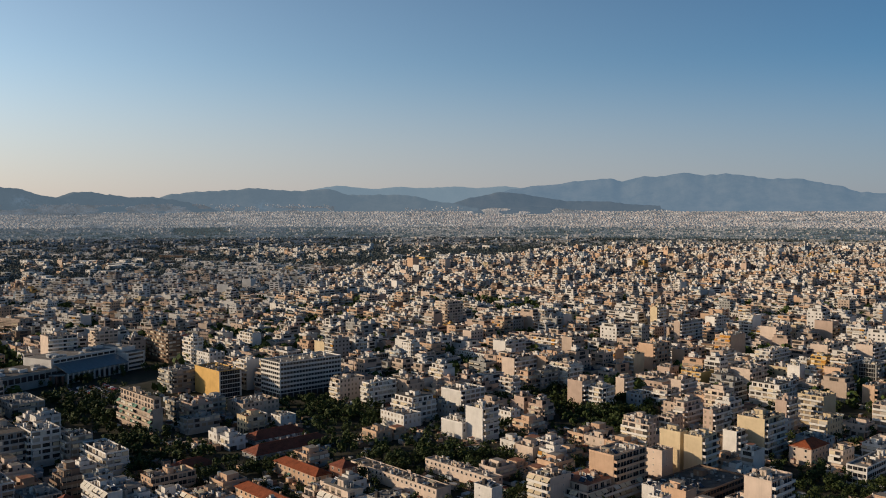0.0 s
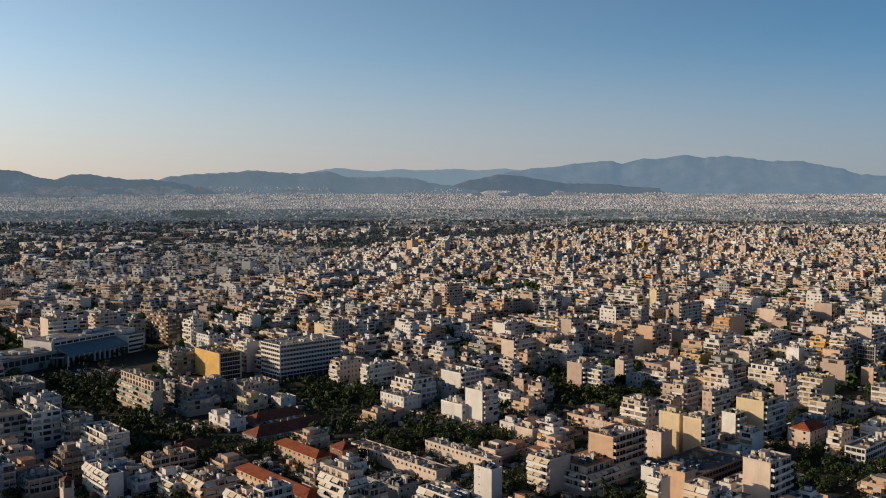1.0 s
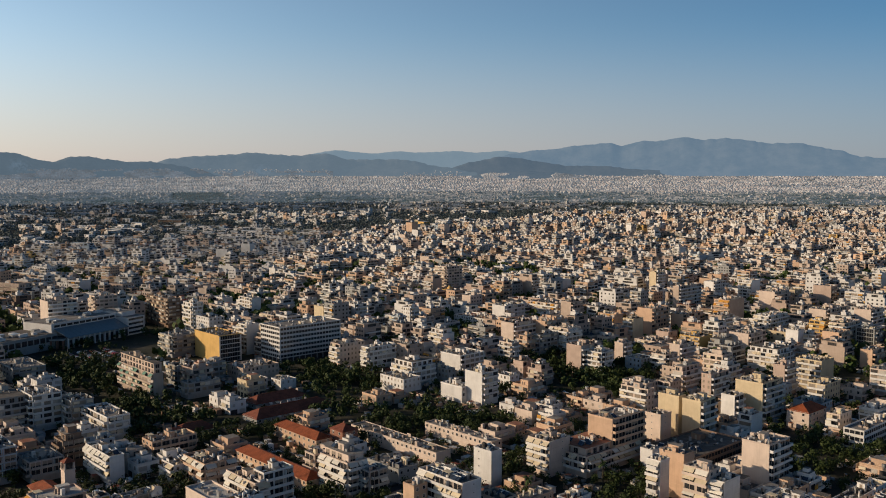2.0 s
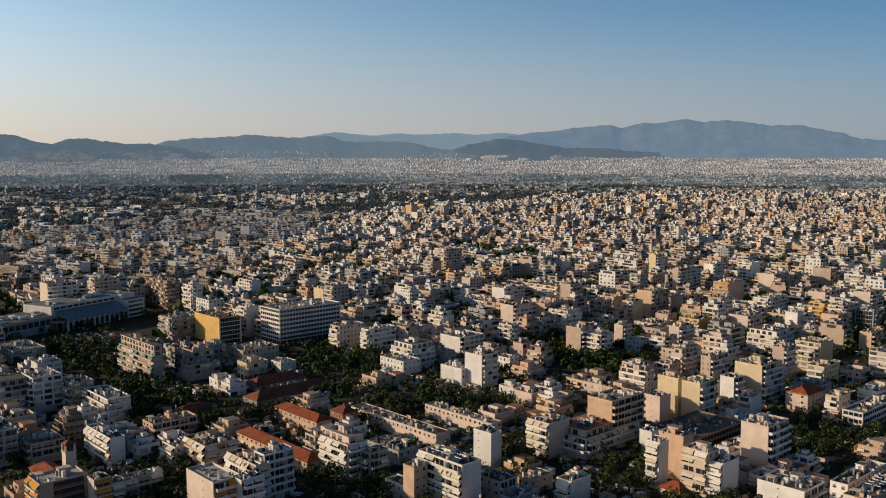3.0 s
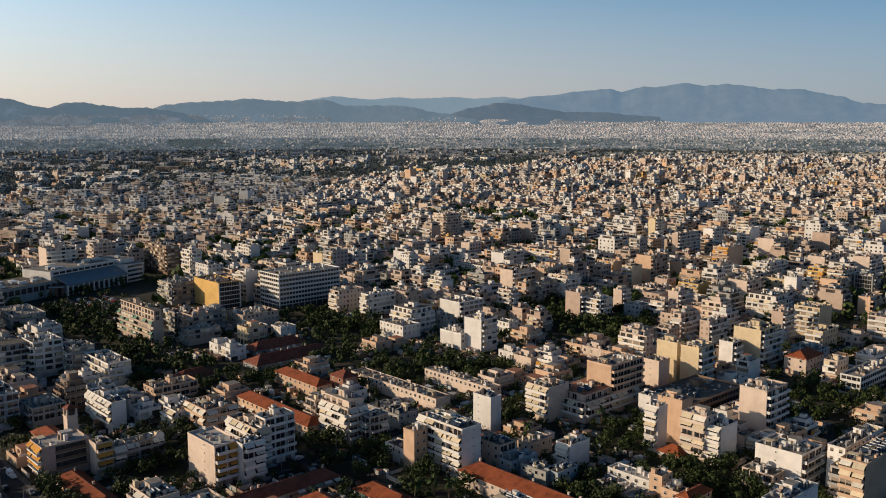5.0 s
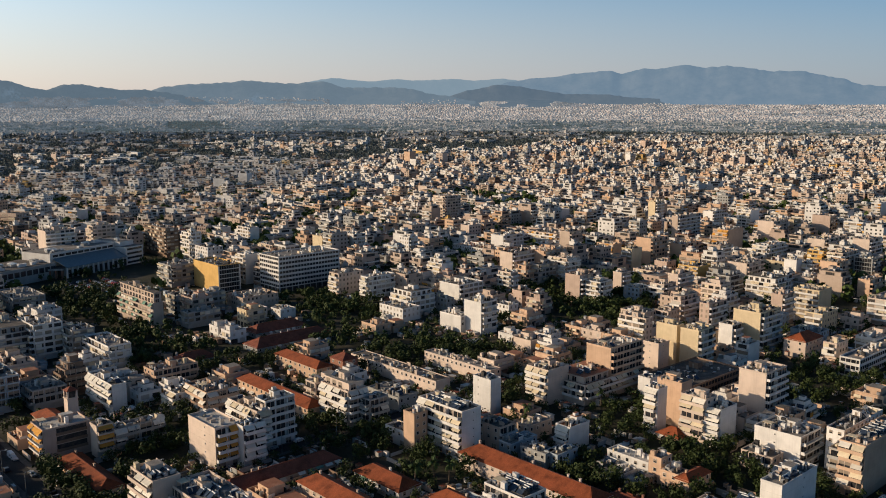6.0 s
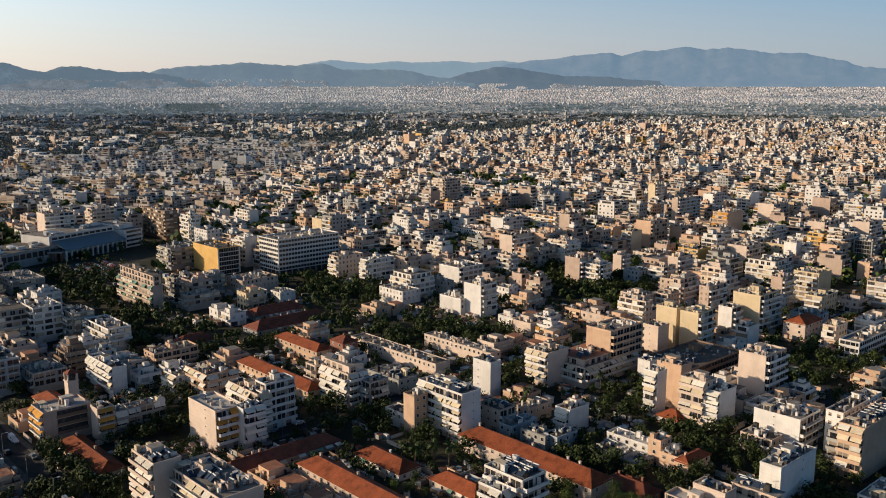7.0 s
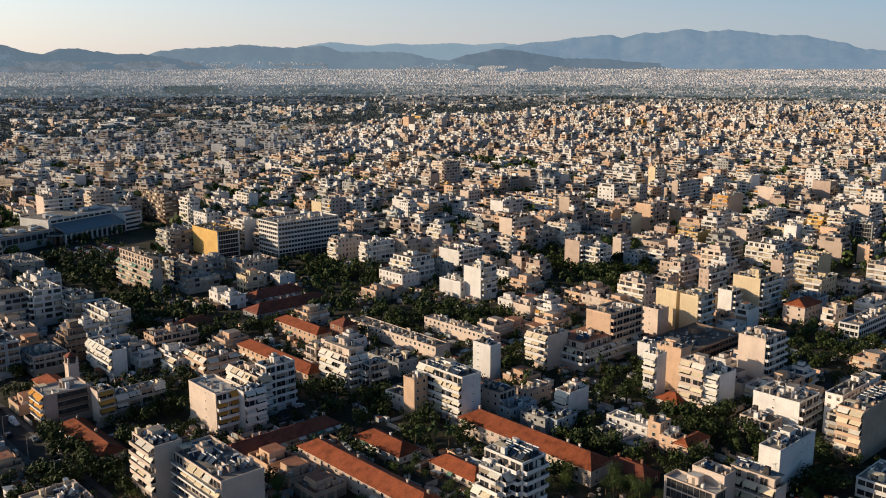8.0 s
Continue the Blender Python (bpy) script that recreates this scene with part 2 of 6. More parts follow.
def box_mesh(name, rows, mats, sides=(0, 1, 2, 3, 4, 5)):
    """A mesh of upright boxes: centre x, y, foot z, half x, half y, height, turn, side material, top material."""
    r = np.asarray(rows, dtype=float).reshape(-1, 9)
    n = len(r)
    sx = np.array([-1, 1, 1, -1, -1, 1, 1, -1])
    sy = np.array([-1, -1, 1, 1, -1, -1, 1, 1])
    sz = np.array([0, 0, 0, 0, 1, 1, 1, 1])
    lx, ly = r[:, 3:4] * sx, r[:, 4:5] * sy
    c, s = np.cos(r[:, 6:7]), np.sin(r[:, 6:7])
    v = np.stack([r[:, 0:1] + lx * c - ly * s, r[:, 1:2] + lx * s + ly * c, r[:, 2:3] + r[:, 5:6] * sz], axis=2).reshape(-1, 3)
    quad = np.array([[0, 1, 5, 4], [1, 2, 6, 5], [2, 3, 7, 6], [3, 0, 4, 7], [4, 5, 6, 7], [3, 2, 1, 0]])[list(sides)]
    f = (quad[None] + (np.arange(n) * 8)[:, None, None]).reshape(-1, 4)
    me = bpy.data.meshes.new(name)
    me.vertices.add(len(v))
    me.vertices.foreach_set("co", v.ravel())
    me.loops.add(f.size)
    me.loops.foreach_set("vertex_index", f.ravel().astype(np.int32))
    me.polygons.add(len(f))
    me.polygons.foreach_set("loop_start", np.arange(0, f.size, 4, dtype=np.int32))
    for m in mats:
        me.materials.append(m)
    idx = np.repeat(r[:, 7:8], 6, axis=1)
    idx[:, 4] = r[:, 8]
    idx = idx[:, list(sides)]
    me.polygons.foreach_set("material_index", idx.ravel().astype(np.int32))
    me.polygons.foreach_set("use_smooth", np.zeros(len(f), dtype=bool))
    me.update(calc_edges=True)
    return me


def B(x0, y0, z0, x1, y1, z1, side=0, top=None):
    """One box row from two corners."""
    return ((x0 + x1) / 2, (y0 + y1) / 2, z0, abs(x1 - x0) / 2, abs(y1 - y0) / 2, z1 - z0, 0.0, side, side if top is None else top)


def mesh_of(name, verts, faces, mats, idx=None):
    me = bpy.data.meshes.new(name)
    me.from_pydata(verts, [], faces)
    for m in mats:
        me.materials.append(m)
    if idx is not None:
        me.polygons.foreach_set("material_index", idx)
    me.update()
    return me


def part(name, me, parent, label="", m=None):
    ob = new(name, me)
    ob.parent = parent
    if m is not None:
        ob.matrix_basis = m
    if label:
        tagged(ob, label)
    return ob


def land(x, y):
    """Height of the ground: a plain that rises far out towards the hills."""
    d = np.hypot(x, y)
    return 112.0 * np.clip((d - 1800) / 2400, 0, 1) ** 1.5


FOOT = []


def uv(x, y):
    return x * math.cos(GRID) + y * math.sin(GRID), -x * math.sin(GRID) + y * math.cos(GRID)


def xy(u, v):
    return u * math.cos(GRID) - v * math.sin(GRID), u * math.sin(GRID) + v * math.cos(GRID)


def claim(x, y, hw, hd):
    u, v = uv(x, y)
    FOOT.append((u - hw, v - hd, u + hw, v + hd))


def is_free(u0, v0, u1, v1):
    return not any(u0 < b[2] and u1 > b[0] and v0 < b[3] and v1 > b[1] for b in FOOT)

# ---- ground and hills ----
def ground_sheet():
    radii = [0, 60, 150, 300, 600, 1000, 1400, 1800] + [1800 + 150 * i for i in range(1, 20)] + [4700, 4950]
    steps = 96
    verts = [(0, 0, 0)]
    for r in radii[1:]:
        for k in range(steps):
            q = 2 * math.pi * k / steps
            verts.append((r * math.cos(q), r * math.sin(q), float(land(r, 0))))
    faces = [(0, 1 + k, 1 + (k + 1) % steps) for k in range(steps)]
    for i in range(len(radii) - 2):
        o, p = 1 + i * steps, 1 + (i + 1) * steps
        faces += [(o + k, p + k, p + (k + 1) % steps, o + (k + 1) % steps) for k in range(steps)]
    return tagged(new("ground", mesh_of("ground", verts, faces, [SOIL])), "dark city ground between the buildings, hazed paler far out", "ground", kind="structure")


ground_sheet()


def along(rows, q):
    """Smooth height between ridge points."""
    if q <= rows[0][0]:
        return rows[0][1]
    for (a, h), (b, k) in zip(rows, rows[1:]):
        if q <= b:
            s = (q - a) / (b - a)
            s = 0.5 * s + 0.5 * s * s * (3 - 2 * s)
            return h + (k - h) * s
    return rows[-1][1]


def ridge(name, label, mat, dist, depth, foot, rough, seed, crest):
    """A range of hills; crest: degrees to the right of straight ahead, and height."""
    az0, az1 = crest[0][0], crest[-1][0]
    steps, rings = int((az1 - az0) * 10) + 2, 22
    verts, faces = [], []
    for i in range(steps):
        q = az0 + (az1 - az0) * i / (steps - 1)
        top = along(crest, q) - foot
        crag = 5 * noise.fractal((q * 2.3, seed, 0), 1, 2, 4) * rough
        for j in range(rings):
            s = j / (rings - 1)
            if s < 0.72:
                k = s / 0.72
                rise = k ** 1.25 * (0.75 + 0.25 * k)
                gully = noise.fractal((q * 0.45 + seed, s * 2.6, seed), 0.9, 2.1, 4)
                rise *= 1 + 0.22 * rough * gully * (1 - k)
            else:
                rise = 1 - (s - 0.72) * 1.6
            d = dist + depth * s
            verts.append((d * math.sin(radians(q)), d * math.cos(radians(q)), foot + top * rise + crag * max(0.0, 1 - abs(s - 0.72) / 0.12)))
    for i in range(steps - 1):
        for j in range(rings - 1):
            o = i * rings + j
            faces.append((o, o + rings, o + rings + 1, o + 1))
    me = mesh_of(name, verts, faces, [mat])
    for p in me.polygons:
        p.use_smooth = True
    HILLS.append(tagged(new(name, me), label, "hill", kind="structure"))


HILLS = []
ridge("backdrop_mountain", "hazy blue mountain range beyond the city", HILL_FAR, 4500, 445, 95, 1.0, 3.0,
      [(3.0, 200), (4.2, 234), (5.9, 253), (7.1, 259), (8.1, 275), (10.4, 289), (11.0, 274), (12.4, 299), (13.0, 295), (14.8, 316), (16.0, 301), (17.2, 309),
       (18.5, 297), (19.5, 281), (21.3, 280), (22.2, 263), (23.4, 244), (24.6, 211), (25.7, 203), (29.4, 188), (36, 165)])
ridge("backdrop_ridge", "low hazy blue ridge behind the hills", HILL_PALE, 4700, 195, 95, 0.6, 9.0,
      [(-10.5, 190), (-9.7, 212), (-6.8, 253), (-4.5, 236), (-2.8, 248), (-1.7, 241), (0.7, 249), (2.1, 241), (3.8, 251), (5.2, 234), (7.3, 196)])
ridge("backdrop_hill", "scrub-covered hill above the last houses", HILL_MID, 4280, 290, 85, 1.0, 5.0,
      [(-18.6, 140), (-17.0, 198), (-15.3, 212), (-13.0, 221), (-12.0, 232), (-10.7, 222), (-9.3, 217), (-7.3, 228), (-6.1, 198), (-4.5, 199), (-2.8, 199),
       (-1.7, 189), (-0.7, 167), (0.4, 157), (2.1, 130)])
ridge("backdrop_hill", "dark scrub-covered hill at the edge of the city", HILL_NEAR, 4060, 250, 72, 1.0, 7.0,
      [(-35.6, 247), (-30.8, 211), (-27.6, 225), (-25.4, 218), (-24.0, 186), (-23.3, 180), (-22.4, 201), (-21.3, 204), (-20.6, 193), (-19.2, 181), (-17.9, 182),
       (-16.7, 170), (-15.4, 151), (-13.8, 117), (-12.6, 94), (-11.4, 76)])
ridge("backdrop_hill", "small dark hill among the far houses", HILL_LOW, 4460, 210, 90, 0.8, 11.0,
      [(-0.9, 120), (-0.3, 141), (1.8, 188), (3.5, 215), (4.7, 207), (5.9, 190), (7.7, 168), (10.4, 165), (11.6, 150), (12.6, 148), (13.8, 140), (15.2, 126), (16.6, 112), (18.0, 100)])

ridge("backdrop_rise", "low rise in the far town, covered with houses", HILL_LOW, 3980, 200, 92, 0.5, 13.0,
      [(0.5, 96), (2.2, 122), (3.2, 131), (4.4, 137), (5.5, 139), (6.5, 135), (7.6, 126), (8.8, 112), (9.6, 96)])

# ---- kinds of things ----
FLOOR = 3.0
LABEL = {
    "white": "white", "cream": "cream", "beige": "beige", "peach": "peach", "ochre": "ochre yellow", "yellow": "pale yellow",
    "pink": "dusty pink", "grey": "grey", "brown": "brown", "blue": "pale blue", "brick": "red-brown",
}
ROOFS = {"grey": ROOF_GREY, "pale": ROOF_PALE, "red": ROOF_RED, "white": ROOF_WHITE}


def window_mesh(name, w, h, mats, shut=0.0, bars=0):
    """A framed pane in one piece, facing -y with its foot at the origin; shut: how far the shutter hangs down."""
    verts, faces, idx = [], [], []
    cols = bars + 1
    edge = 0.08
    xs = [-w / 2]
    for k in range(cols):
        a = -w / 2 + edge + k * (w - edge) / cols
        xs += [a, a + (w - edge) / cols - edge]
    xs.append(w / 2)
    zs = [0, edge, h - edge - (h - 2 * edge) * shut, h - edge, h] if shut else [0, edge, h - edge, h]
    for q in xs:
        for z in zs:
            verts.append((q, -0.1, z))
    nz = len(zs)
    for i in range(len(xs) - 1):
        for j in range(nz - 1):
            a, b, c, d = i * nz + j, (i + 1) * nz + j, (i + 1) * nz + j + 1, i * nz + j + 1
            pane = i % 2 == 1 and 0 < j < nz - 2
            if not pane:
                faces.append((a, b, c, d))
                idx.append(0)
                continue
            blind = shut and j == 2
            o = len(verts)
            deep = -0.05 if blind else -0.02
            for k in (a, b, c, d):
                verts.append((verts[k][0], deep, verts[k][2]))
            faces.append((o, o + 1, o + 2, o + 3))
            idx.append(2 if blind else 1)
            for k, (m, n) in enumerate(((a, b), (b, c), (c, d), (d, a))):
                faces.append((m, n, o + (k + 1) % 4, o + k))
                idx.append(0)
    n = len(xs) - 1
    ring = [i * nz for i in range(n + 1)] + [n * nz + j for j in range(1, nz)] + [i * nz + nz - 1 for i in range(n - 1, -1, -1)] + [j for j in range(nz - 2, 0, -1)]
    o = len(verts)
    for k in ring:
        verts.append((verts[k][0], 0.03, verts[k][2]))
    for k in range(len(ring)):
        l = (k + 1) % len(ring)
        faces.append((ring[k], o + k, o + l, ring[l]))
        idx.append(0)
    return mesh_of(name, verts, faces, mats, idx)


WIN = window_mesh("window", 1.25, 1.35, [WALL["white"], GLASS])
WIN_SHUT = window_mesh("window", 1.25, 1.35, [WALL["white"], GLASS, SHUTTER], 0.6)
DOORWIN = window_mesh("balcony_door", 2.4, 2.3, [WALL["cream"], GLASS], 0.0, 1)
DOORSHUT = window_mesh("balcony_door", 2.4, 2.3, [WALL["cream"], GLASS, SHUTTER], 0.6, 1)
VENT = window_mesh("vent_window", 0.6, 0.6, [WALL["white"], GLASS])


def awning_mesh(mat):
    """A sloping sheet of cloth on a roller, with a hanging edge; one metre wide."""
    v = [(-0.5, 0, 0), (0.5, 0, 0), (0.5, -1.45, -1.25), (-0.5, -1.45, -1.25), (0.5, -1.47, -1.6), (-0.5, -1.47, -1.6)]
    v += [(x, y + 0.02, z + 0.05) for x, y, z in v]
    f = [(0, 3, 2, 1), (3, 5, 4, 2), (6, 7, 8, 9), (9, 8, 10, 11), (0, 1, 7, 6), (1, 2, 8, 7), (2, 4, 10, 8), (4, 5, 11, 10), (5, 3, 9, 11), (3, 0, 6, 9)]
    return mesh_of("awning", v, f, [mat])


AWN = {k: awning_mesh(m) for k, m in AWNING.items()}


def heater(collectors):
    """Solar water heater: a tilted collector with a tank on a metal frame."""
    root = tagged(new("solar_water_heater"), "solar water heater with dark collector and white tank on a roof", "water heater", "solar heaters on the roofs")
    w = 1.1 * collectors
    v = [(-w, -1.2, 0.25), (w, -1.2, 0.25), (w, 0.55, 1.55), (-w, 0.55, 1.55)]
    v += [(x, y + 0.06, z - 0.09) for x, y, z in v]
    f = [(0, 1, 2, 3), (7, 6, 5, 4), (0, 4, 5, 1), (1, 5, 6, 2), (2, 6, 7, 3), (3, 7, 4, 0)]
    part("collector", mesh_of("collector", v, f, [PANEL]), root)
    n = 10
    v = [(s * w * 0.95, 0.75 + 0.24 * math.cos(2 * math.pi * k / n), 1.5 + 0.24 * math.sin(2 * math.pi * k / n)) for s in (-1, 1) for k in range(n)]
    f = [(k, k + n, (k + 1) % n + n, (k + 1) % n) for k in range(n)] + [tuple(range(n)), tuple(range(2 * n - 1, n - 1, -1))]
    part("tank", mesh_of("tank", v, f, [TANK]), root)
    for q, z in ((-0.85, 0.22), (0.45, 1.25)):
        part("leg", box_mesh("leg", [B(-w * 0.85, q, 0, w * 0.85, q + 0.06, z)], [METAL]), root)
    return root


def aerial():
    root = tagged(new("aerial"), "thin metal television aerial on a mast on a roof", "aerial", "aerials on the roofs")
    rows = [B(-0.04, -0.04, 0, 0.04, 0.04, 3.2)]
    part("mast", box_mesh("mast", rows, [METAL]), root)
    rows = [B(-0.9, -0.02, 2.95, 0.9, 0.02, 3.0)] + [B(q - 0.02, -0.45, 2.95, q + 0.02, 0.45, 3.0) for q in (-0.85, -0.5, -0.15, 0.2, 0.55)]
    tagged(part("antenna_head", box_mesh("antenna_head", rows, [METAL]), root), kind="stuff")
    return root


HEATERS = []
AERIALS = []


def on_roof(store, make, x, y, z, turn):
    if math.hypot(x, y) > 390 or len(store) > 240:
        return
    m = pose(x, y, z, 0, 0, turn)
    if not store:
        ob = make()
        ob.matrix_basis = m
        store.append(ob)
    else:
        store.append(copy_thing(store[0], m))


dice = random.Random(11)


def local(x, y, dx, dy, turn):
    return x + dx * math.cos(turn) - dy * math.sin(turn), y + dx * math.sin(turn) + dy * math.cos(turn)


def roof_clutter(x, y, w, d, z, turn, count):
    for k in range(count):
        px, py = local(x, y, dice.uniform(-0.4, 0.4) * w, dice.uniform(-0.4, 0.4) * d, turn)
        if dice.random() < 0.62:
            on_roof(HEATERS, lambda: heater(1), px, py, z, math.degrees(turn) + dice.choice([0, 0, 90]) + dice.uniform(-8, 8))
        else:
            on_roof(AERIALS, aerial, px, py, z, dice.uniform(0, 180))


def heater_rows(x, y, z, across, deep, du, dv):
    """Solar heaters in close rows on one roof."""
    for i in range(across):
        for j in range(deep):
            px, py = local(x, y, (i - (across - 1) / 2) * du, (j - (deep - 1) / 2) * dv, GRID)
            on_roof(HEATERS, lambda: heater(1), px, py, z, math.degrees(GRID) + dice.uniform(-4, 4))


LITTER = []


def litter(x, y, hw, hd, z, turn, count, edge=False):
    """Small roof boxes, pipes, pots and cases, past counting."""
    for k in range(min(count, 26)):
        dx, dy = dice.uniform(-hw, hw), dice.uniform(-hd, hd)
        if edge and dx < hw * 0.7 and dy > -hd * 0.7:
            continue
        px, py = local(x, y, dx, dy, turn)
        LITTER.append((px, py, z - 0.05, dice.uniform(0.15, 0.75), dice.uniform(0.15, 0.75), dice.choice([0.4, 0.6, 0.9, 1.3, 1.8]), turn, dice.choice([0, 1, 2, 3, 4, 4]), dice.choice([0, 1, 2, 3])))


def face_pose(side, pos, out, z, w, d):
    """A place on the left-hand (-y) or right-hand (+x) face of a building, pos along it from its middle."""
    if side == "L":
        return pose(pos, -d / 2 - out, z)
    return pose(w / 2 + out, pos, z, 0, 0, 90)


def x_side(w):
    return -w / 2 + 0.8 + dice.random() * max(0.2, w - 6)


def apartment(x, y, w, d, floors, wall, left, right, awning="", setback=0, roof="grey", turn=GRID):
    """An apartment block. Face kinds: b balconies, w windows, p plain wall, g bands of glass."""
    what = "office building with bands of glazing" if left in "gc" else "apartment block with balconies" if "b" in left + right else "flat-roofed building"
    label = f"{LABEL[wall]} {floors}-storey {what}" + (f" and {awning} awnings" if awning else "")
    root = tagged(new("apartment_building"), label, "building", "apartment buildings")
    root.matrix_basis = pose(x, y, 0, 0, 0, math.degrees(turn))
    claim(x, y, w / 2 + 0.5, d / 2 + 0.5)
    if floors > 3:
        left, right = ("b" if k == "w" and dice.random() < q else k for k, q in ((left, 0.5), (right, 0.75)))
    mat, top = WALL[wall], ROOFS[roof]
    trim = WALL["white"] if wall in ("cream", "beige", "yellow", "pink", "brown") and dice.random() < 0.6 else mat
    low = floors - setback
    ph = low * FLOOR + 0.2
    h = ph - (0.75 if floors > 2 else 0.4)
    part("wall", box_mesh("wall", [B(-w / 2, -d / 2, -0.5, w / 2, d / 2, h, 0, 1)], [mat, top]), root)
    part("parapet", box_mesh("parapet", [B(-w / 2 - 0.06, -d / 2 - 0.06, h, w / 2 + 0.06, -d / 2 + 0.16, ph), B(-w / 2 - 0.06, d / 2 - 0.16, h, w / 2 + 0.06, d / 2 + 0.06, ph),
                                         B(-w / 2 - 0.06, -d / 2 + 0.16, h, -w / 2 + 0.16, d / 2 - 0.16, ph), B(w / 2 - 0.16, -d / 2 + 0.16, h, w / 2 + 0.06, d / 2 - 0.16, ph)], [mat]), root)
    z = h
    if setback:
        hs = setback * FLOOR
        inset = min(2.4, w * 0.2, d * 0.2)
        x0, x1, y0, y1 = -w / 2 + 0.4, w / 2 - inset, -d / 2 + inset, d / 2 - 0.4
        part("upper_storey", box_mesh("upper_storey", [B(x0, y0, h, x1, y1, h + hs, 0, 1), B(x0, y0 - 0.7, h + hs, x1 + 0.7, y1, h + hs + 0.25, 0, 1)], [mat, top]), root)
        for lev in range(setback):
            for k in range(max(1, int((x1 - x0) / 4))):
                part("balcony_door", DOORWIN if dice.random() < 0.6 else DOORSHUT, root, "", pose(x0 + 2 + 4 * k, y0, h + 0.1 + lev * FLOOR))
            for k in range(max(1, int((y1 - y0) / 4))):
                part("balcony_door", DOORWIN if dice.random() < 0.6 else DOORSHUT, root, "", pose(x1, y0 + 2 + 4 * k, h + 0.1 + lev * FLOOR, 0, 0, 90))
        z = h + hs + 0.25
    # stair hut
    hw, hd = min(dice.uniform(2.6, 5.0), w * 0.45), min(dice.uniform(2.6, 4.2), d * 0.45)
    hx, hy = dice.uniform(-0.2, 0.1) * w, dice.uniform(-0.05, 0.2) * d
    rows = [B(hx - hw / 2, hy - hd / 2, z, hx + hw / 2, hy + hd / 2, z + 2.5, 0, 1), B(hx - hw / 2 - 0.2, hy - hd / 2 - 0.2, z + 2.5, hx + hw / 2 + 0.2, hy + hd / 2 + 0.2, z + 2.68, 0, 1)]
    if dice.random() < 0.3:
        rows.append(B(hx - hw * 0.3, hy - hd * 0.3, z + 2.68, hx + hw * 0.1, hy + hd * 0.3, z + 3.7, 0, 1))
    row = floors <= 2 and max(w, d) > 2.2 * min(w, d)
    low_roof = floors <= 2 or w * d < 62 or dice.random() < 0.25
    if row:
        for k in range(3):
            q = dice.uniform(-0.4, 0.4) * max(w, d)
            part("chimney", box_mesh("chimney", [B(-0.3, -0.3, z, 0.3, 0.3, z + 1.2), B(-0.4, -0.4, z + 1.2, 0.4, 0.4, z + 1.32)], [mat]), root, "", pose(q if w > d else 0, 0 if w > d else q, 0))
    elif not low_roof:
        part("stair_hut", box_mesh("stair_hut", rows, [mat, top]), root)
        part("hut_door", box_mesh("hut_door", [B(-0.45, -0.05, 0, 0.45, 0.03, 2.0)], [SHUTTER]), root, "", pose(hx, hy - hd / 2, z))
    clean = roof == "white"
    for k in range(1 if clean or math.hypot(x, y) > 430 else min(5, max(2, int(w * d / 60)))):
        qx, qy = dice.uniform(-0.38, 0.38) * w, dice.uniform(-0.38, 0.38) * d
        sx, sy, sz = dice.choice([(0.8, 0.8, 1.3), (1.6, 0.25, 1.1), (0.3, 2.2, 0.9), (1.1, 0.9, 0.8), (0.5, 0.5, 2.0), (2.2, 1.5, 0.35)])
        if setback:
            qx, qy = qx * 0.6, qy * 0.6
        part("roof_vent", box_mesh("roof_vent", [B(qx - sx / 2, qy - sy / 2, z, qx + sx / 2, qy + sy / 2, z + sz, 0)], [dice.choice([mat, WALL["white"], WALL["grey"], METAL])]), root)
    rows = []
    for k in range(3 if clean else min(14, 4 + int(w * d / 22))):
        qx, qy = dice.uniform(-0.42, 0.42) * w, dice.uniform(-0.42, 0.42) * d
        if setback:
            qx, qy = qx * 0.7 - 0.05 * w, qy * 0.7 + 0.05 * d
        sx, sy, sz = dice.choice([(1.6, 1.2, 2.3), (0.9, 0.6, 1.2), (2.6, 0.12, 1.5), (0.12, 2.4, 1.6), (0.5, 0.5, 0.8), (1.3, 0.4, 0.5), (0.4, 0.4, 1.7), (0.7, 1.9, 1.1)])
        rows.append(B(qx - sx / 2, qy - sy / 2, z - 0.02, qx + sx / 2, qy + sy / 2, z + sz, dice.choice([0, 0, 1, 2, 3, 4])))
    if w > 8 and d > 8 and dice.random() < 0.5:
        a, b = x_side(w), -d / 2 + 0.9
        rows += [B(a, b, z + 2.15, a + 3.4, b + 2.6, z + 2.28, 4), B(a, b, z, a + 0.12, b + 0.12, z + 2.15, 2), B(a + 3.28, b, z, a + 3.4, b + 0.12, z + 2.15, 2), B(a, b + 2.48, z, a + 0.12, b + 2.6, z + 2.15, 2), B(a + 3.28, b + 2.48, z, a + 3.4, b + 2.6, z + 2.15, 2)] if not setback else []
    tagged(part("roof_gear", box_mesh("roof_gear", rows, [mat, WALL["white"], METAL, DARK, AWNING["cream"]]), root), kind="stuff")
    # faces
    for side, kind in (("L", left), ("R", right)):
        run = w if side == "L" else d
        if kind == "p":
            # rendered floor lines and a few small vents
            for lev in range(1, low if math.hypot(x, y) < 430 else 0):
                part("wall_band", box_mesh("wall_band", [B(-run / 2 + 0.1, -0.03, -0.12, run / 2 - 0.1, 0.02, 0)], [mat]), root, "", face_pose(side, 0, 0, lev * FLOOR, w, d))
            if dice.random() < 0.5 and run > 7 and math.hypot(x, y) < 450:
                q = dice.uniform(-0.25, 0.25) * run
                for lev in range(1, low):
                    part("vent_window", VENT, root, "", face_pose(side, q, 0, lev * FLOOR + 1.4, w, d))
            continue
        far = math.hypot(x, y) > 430
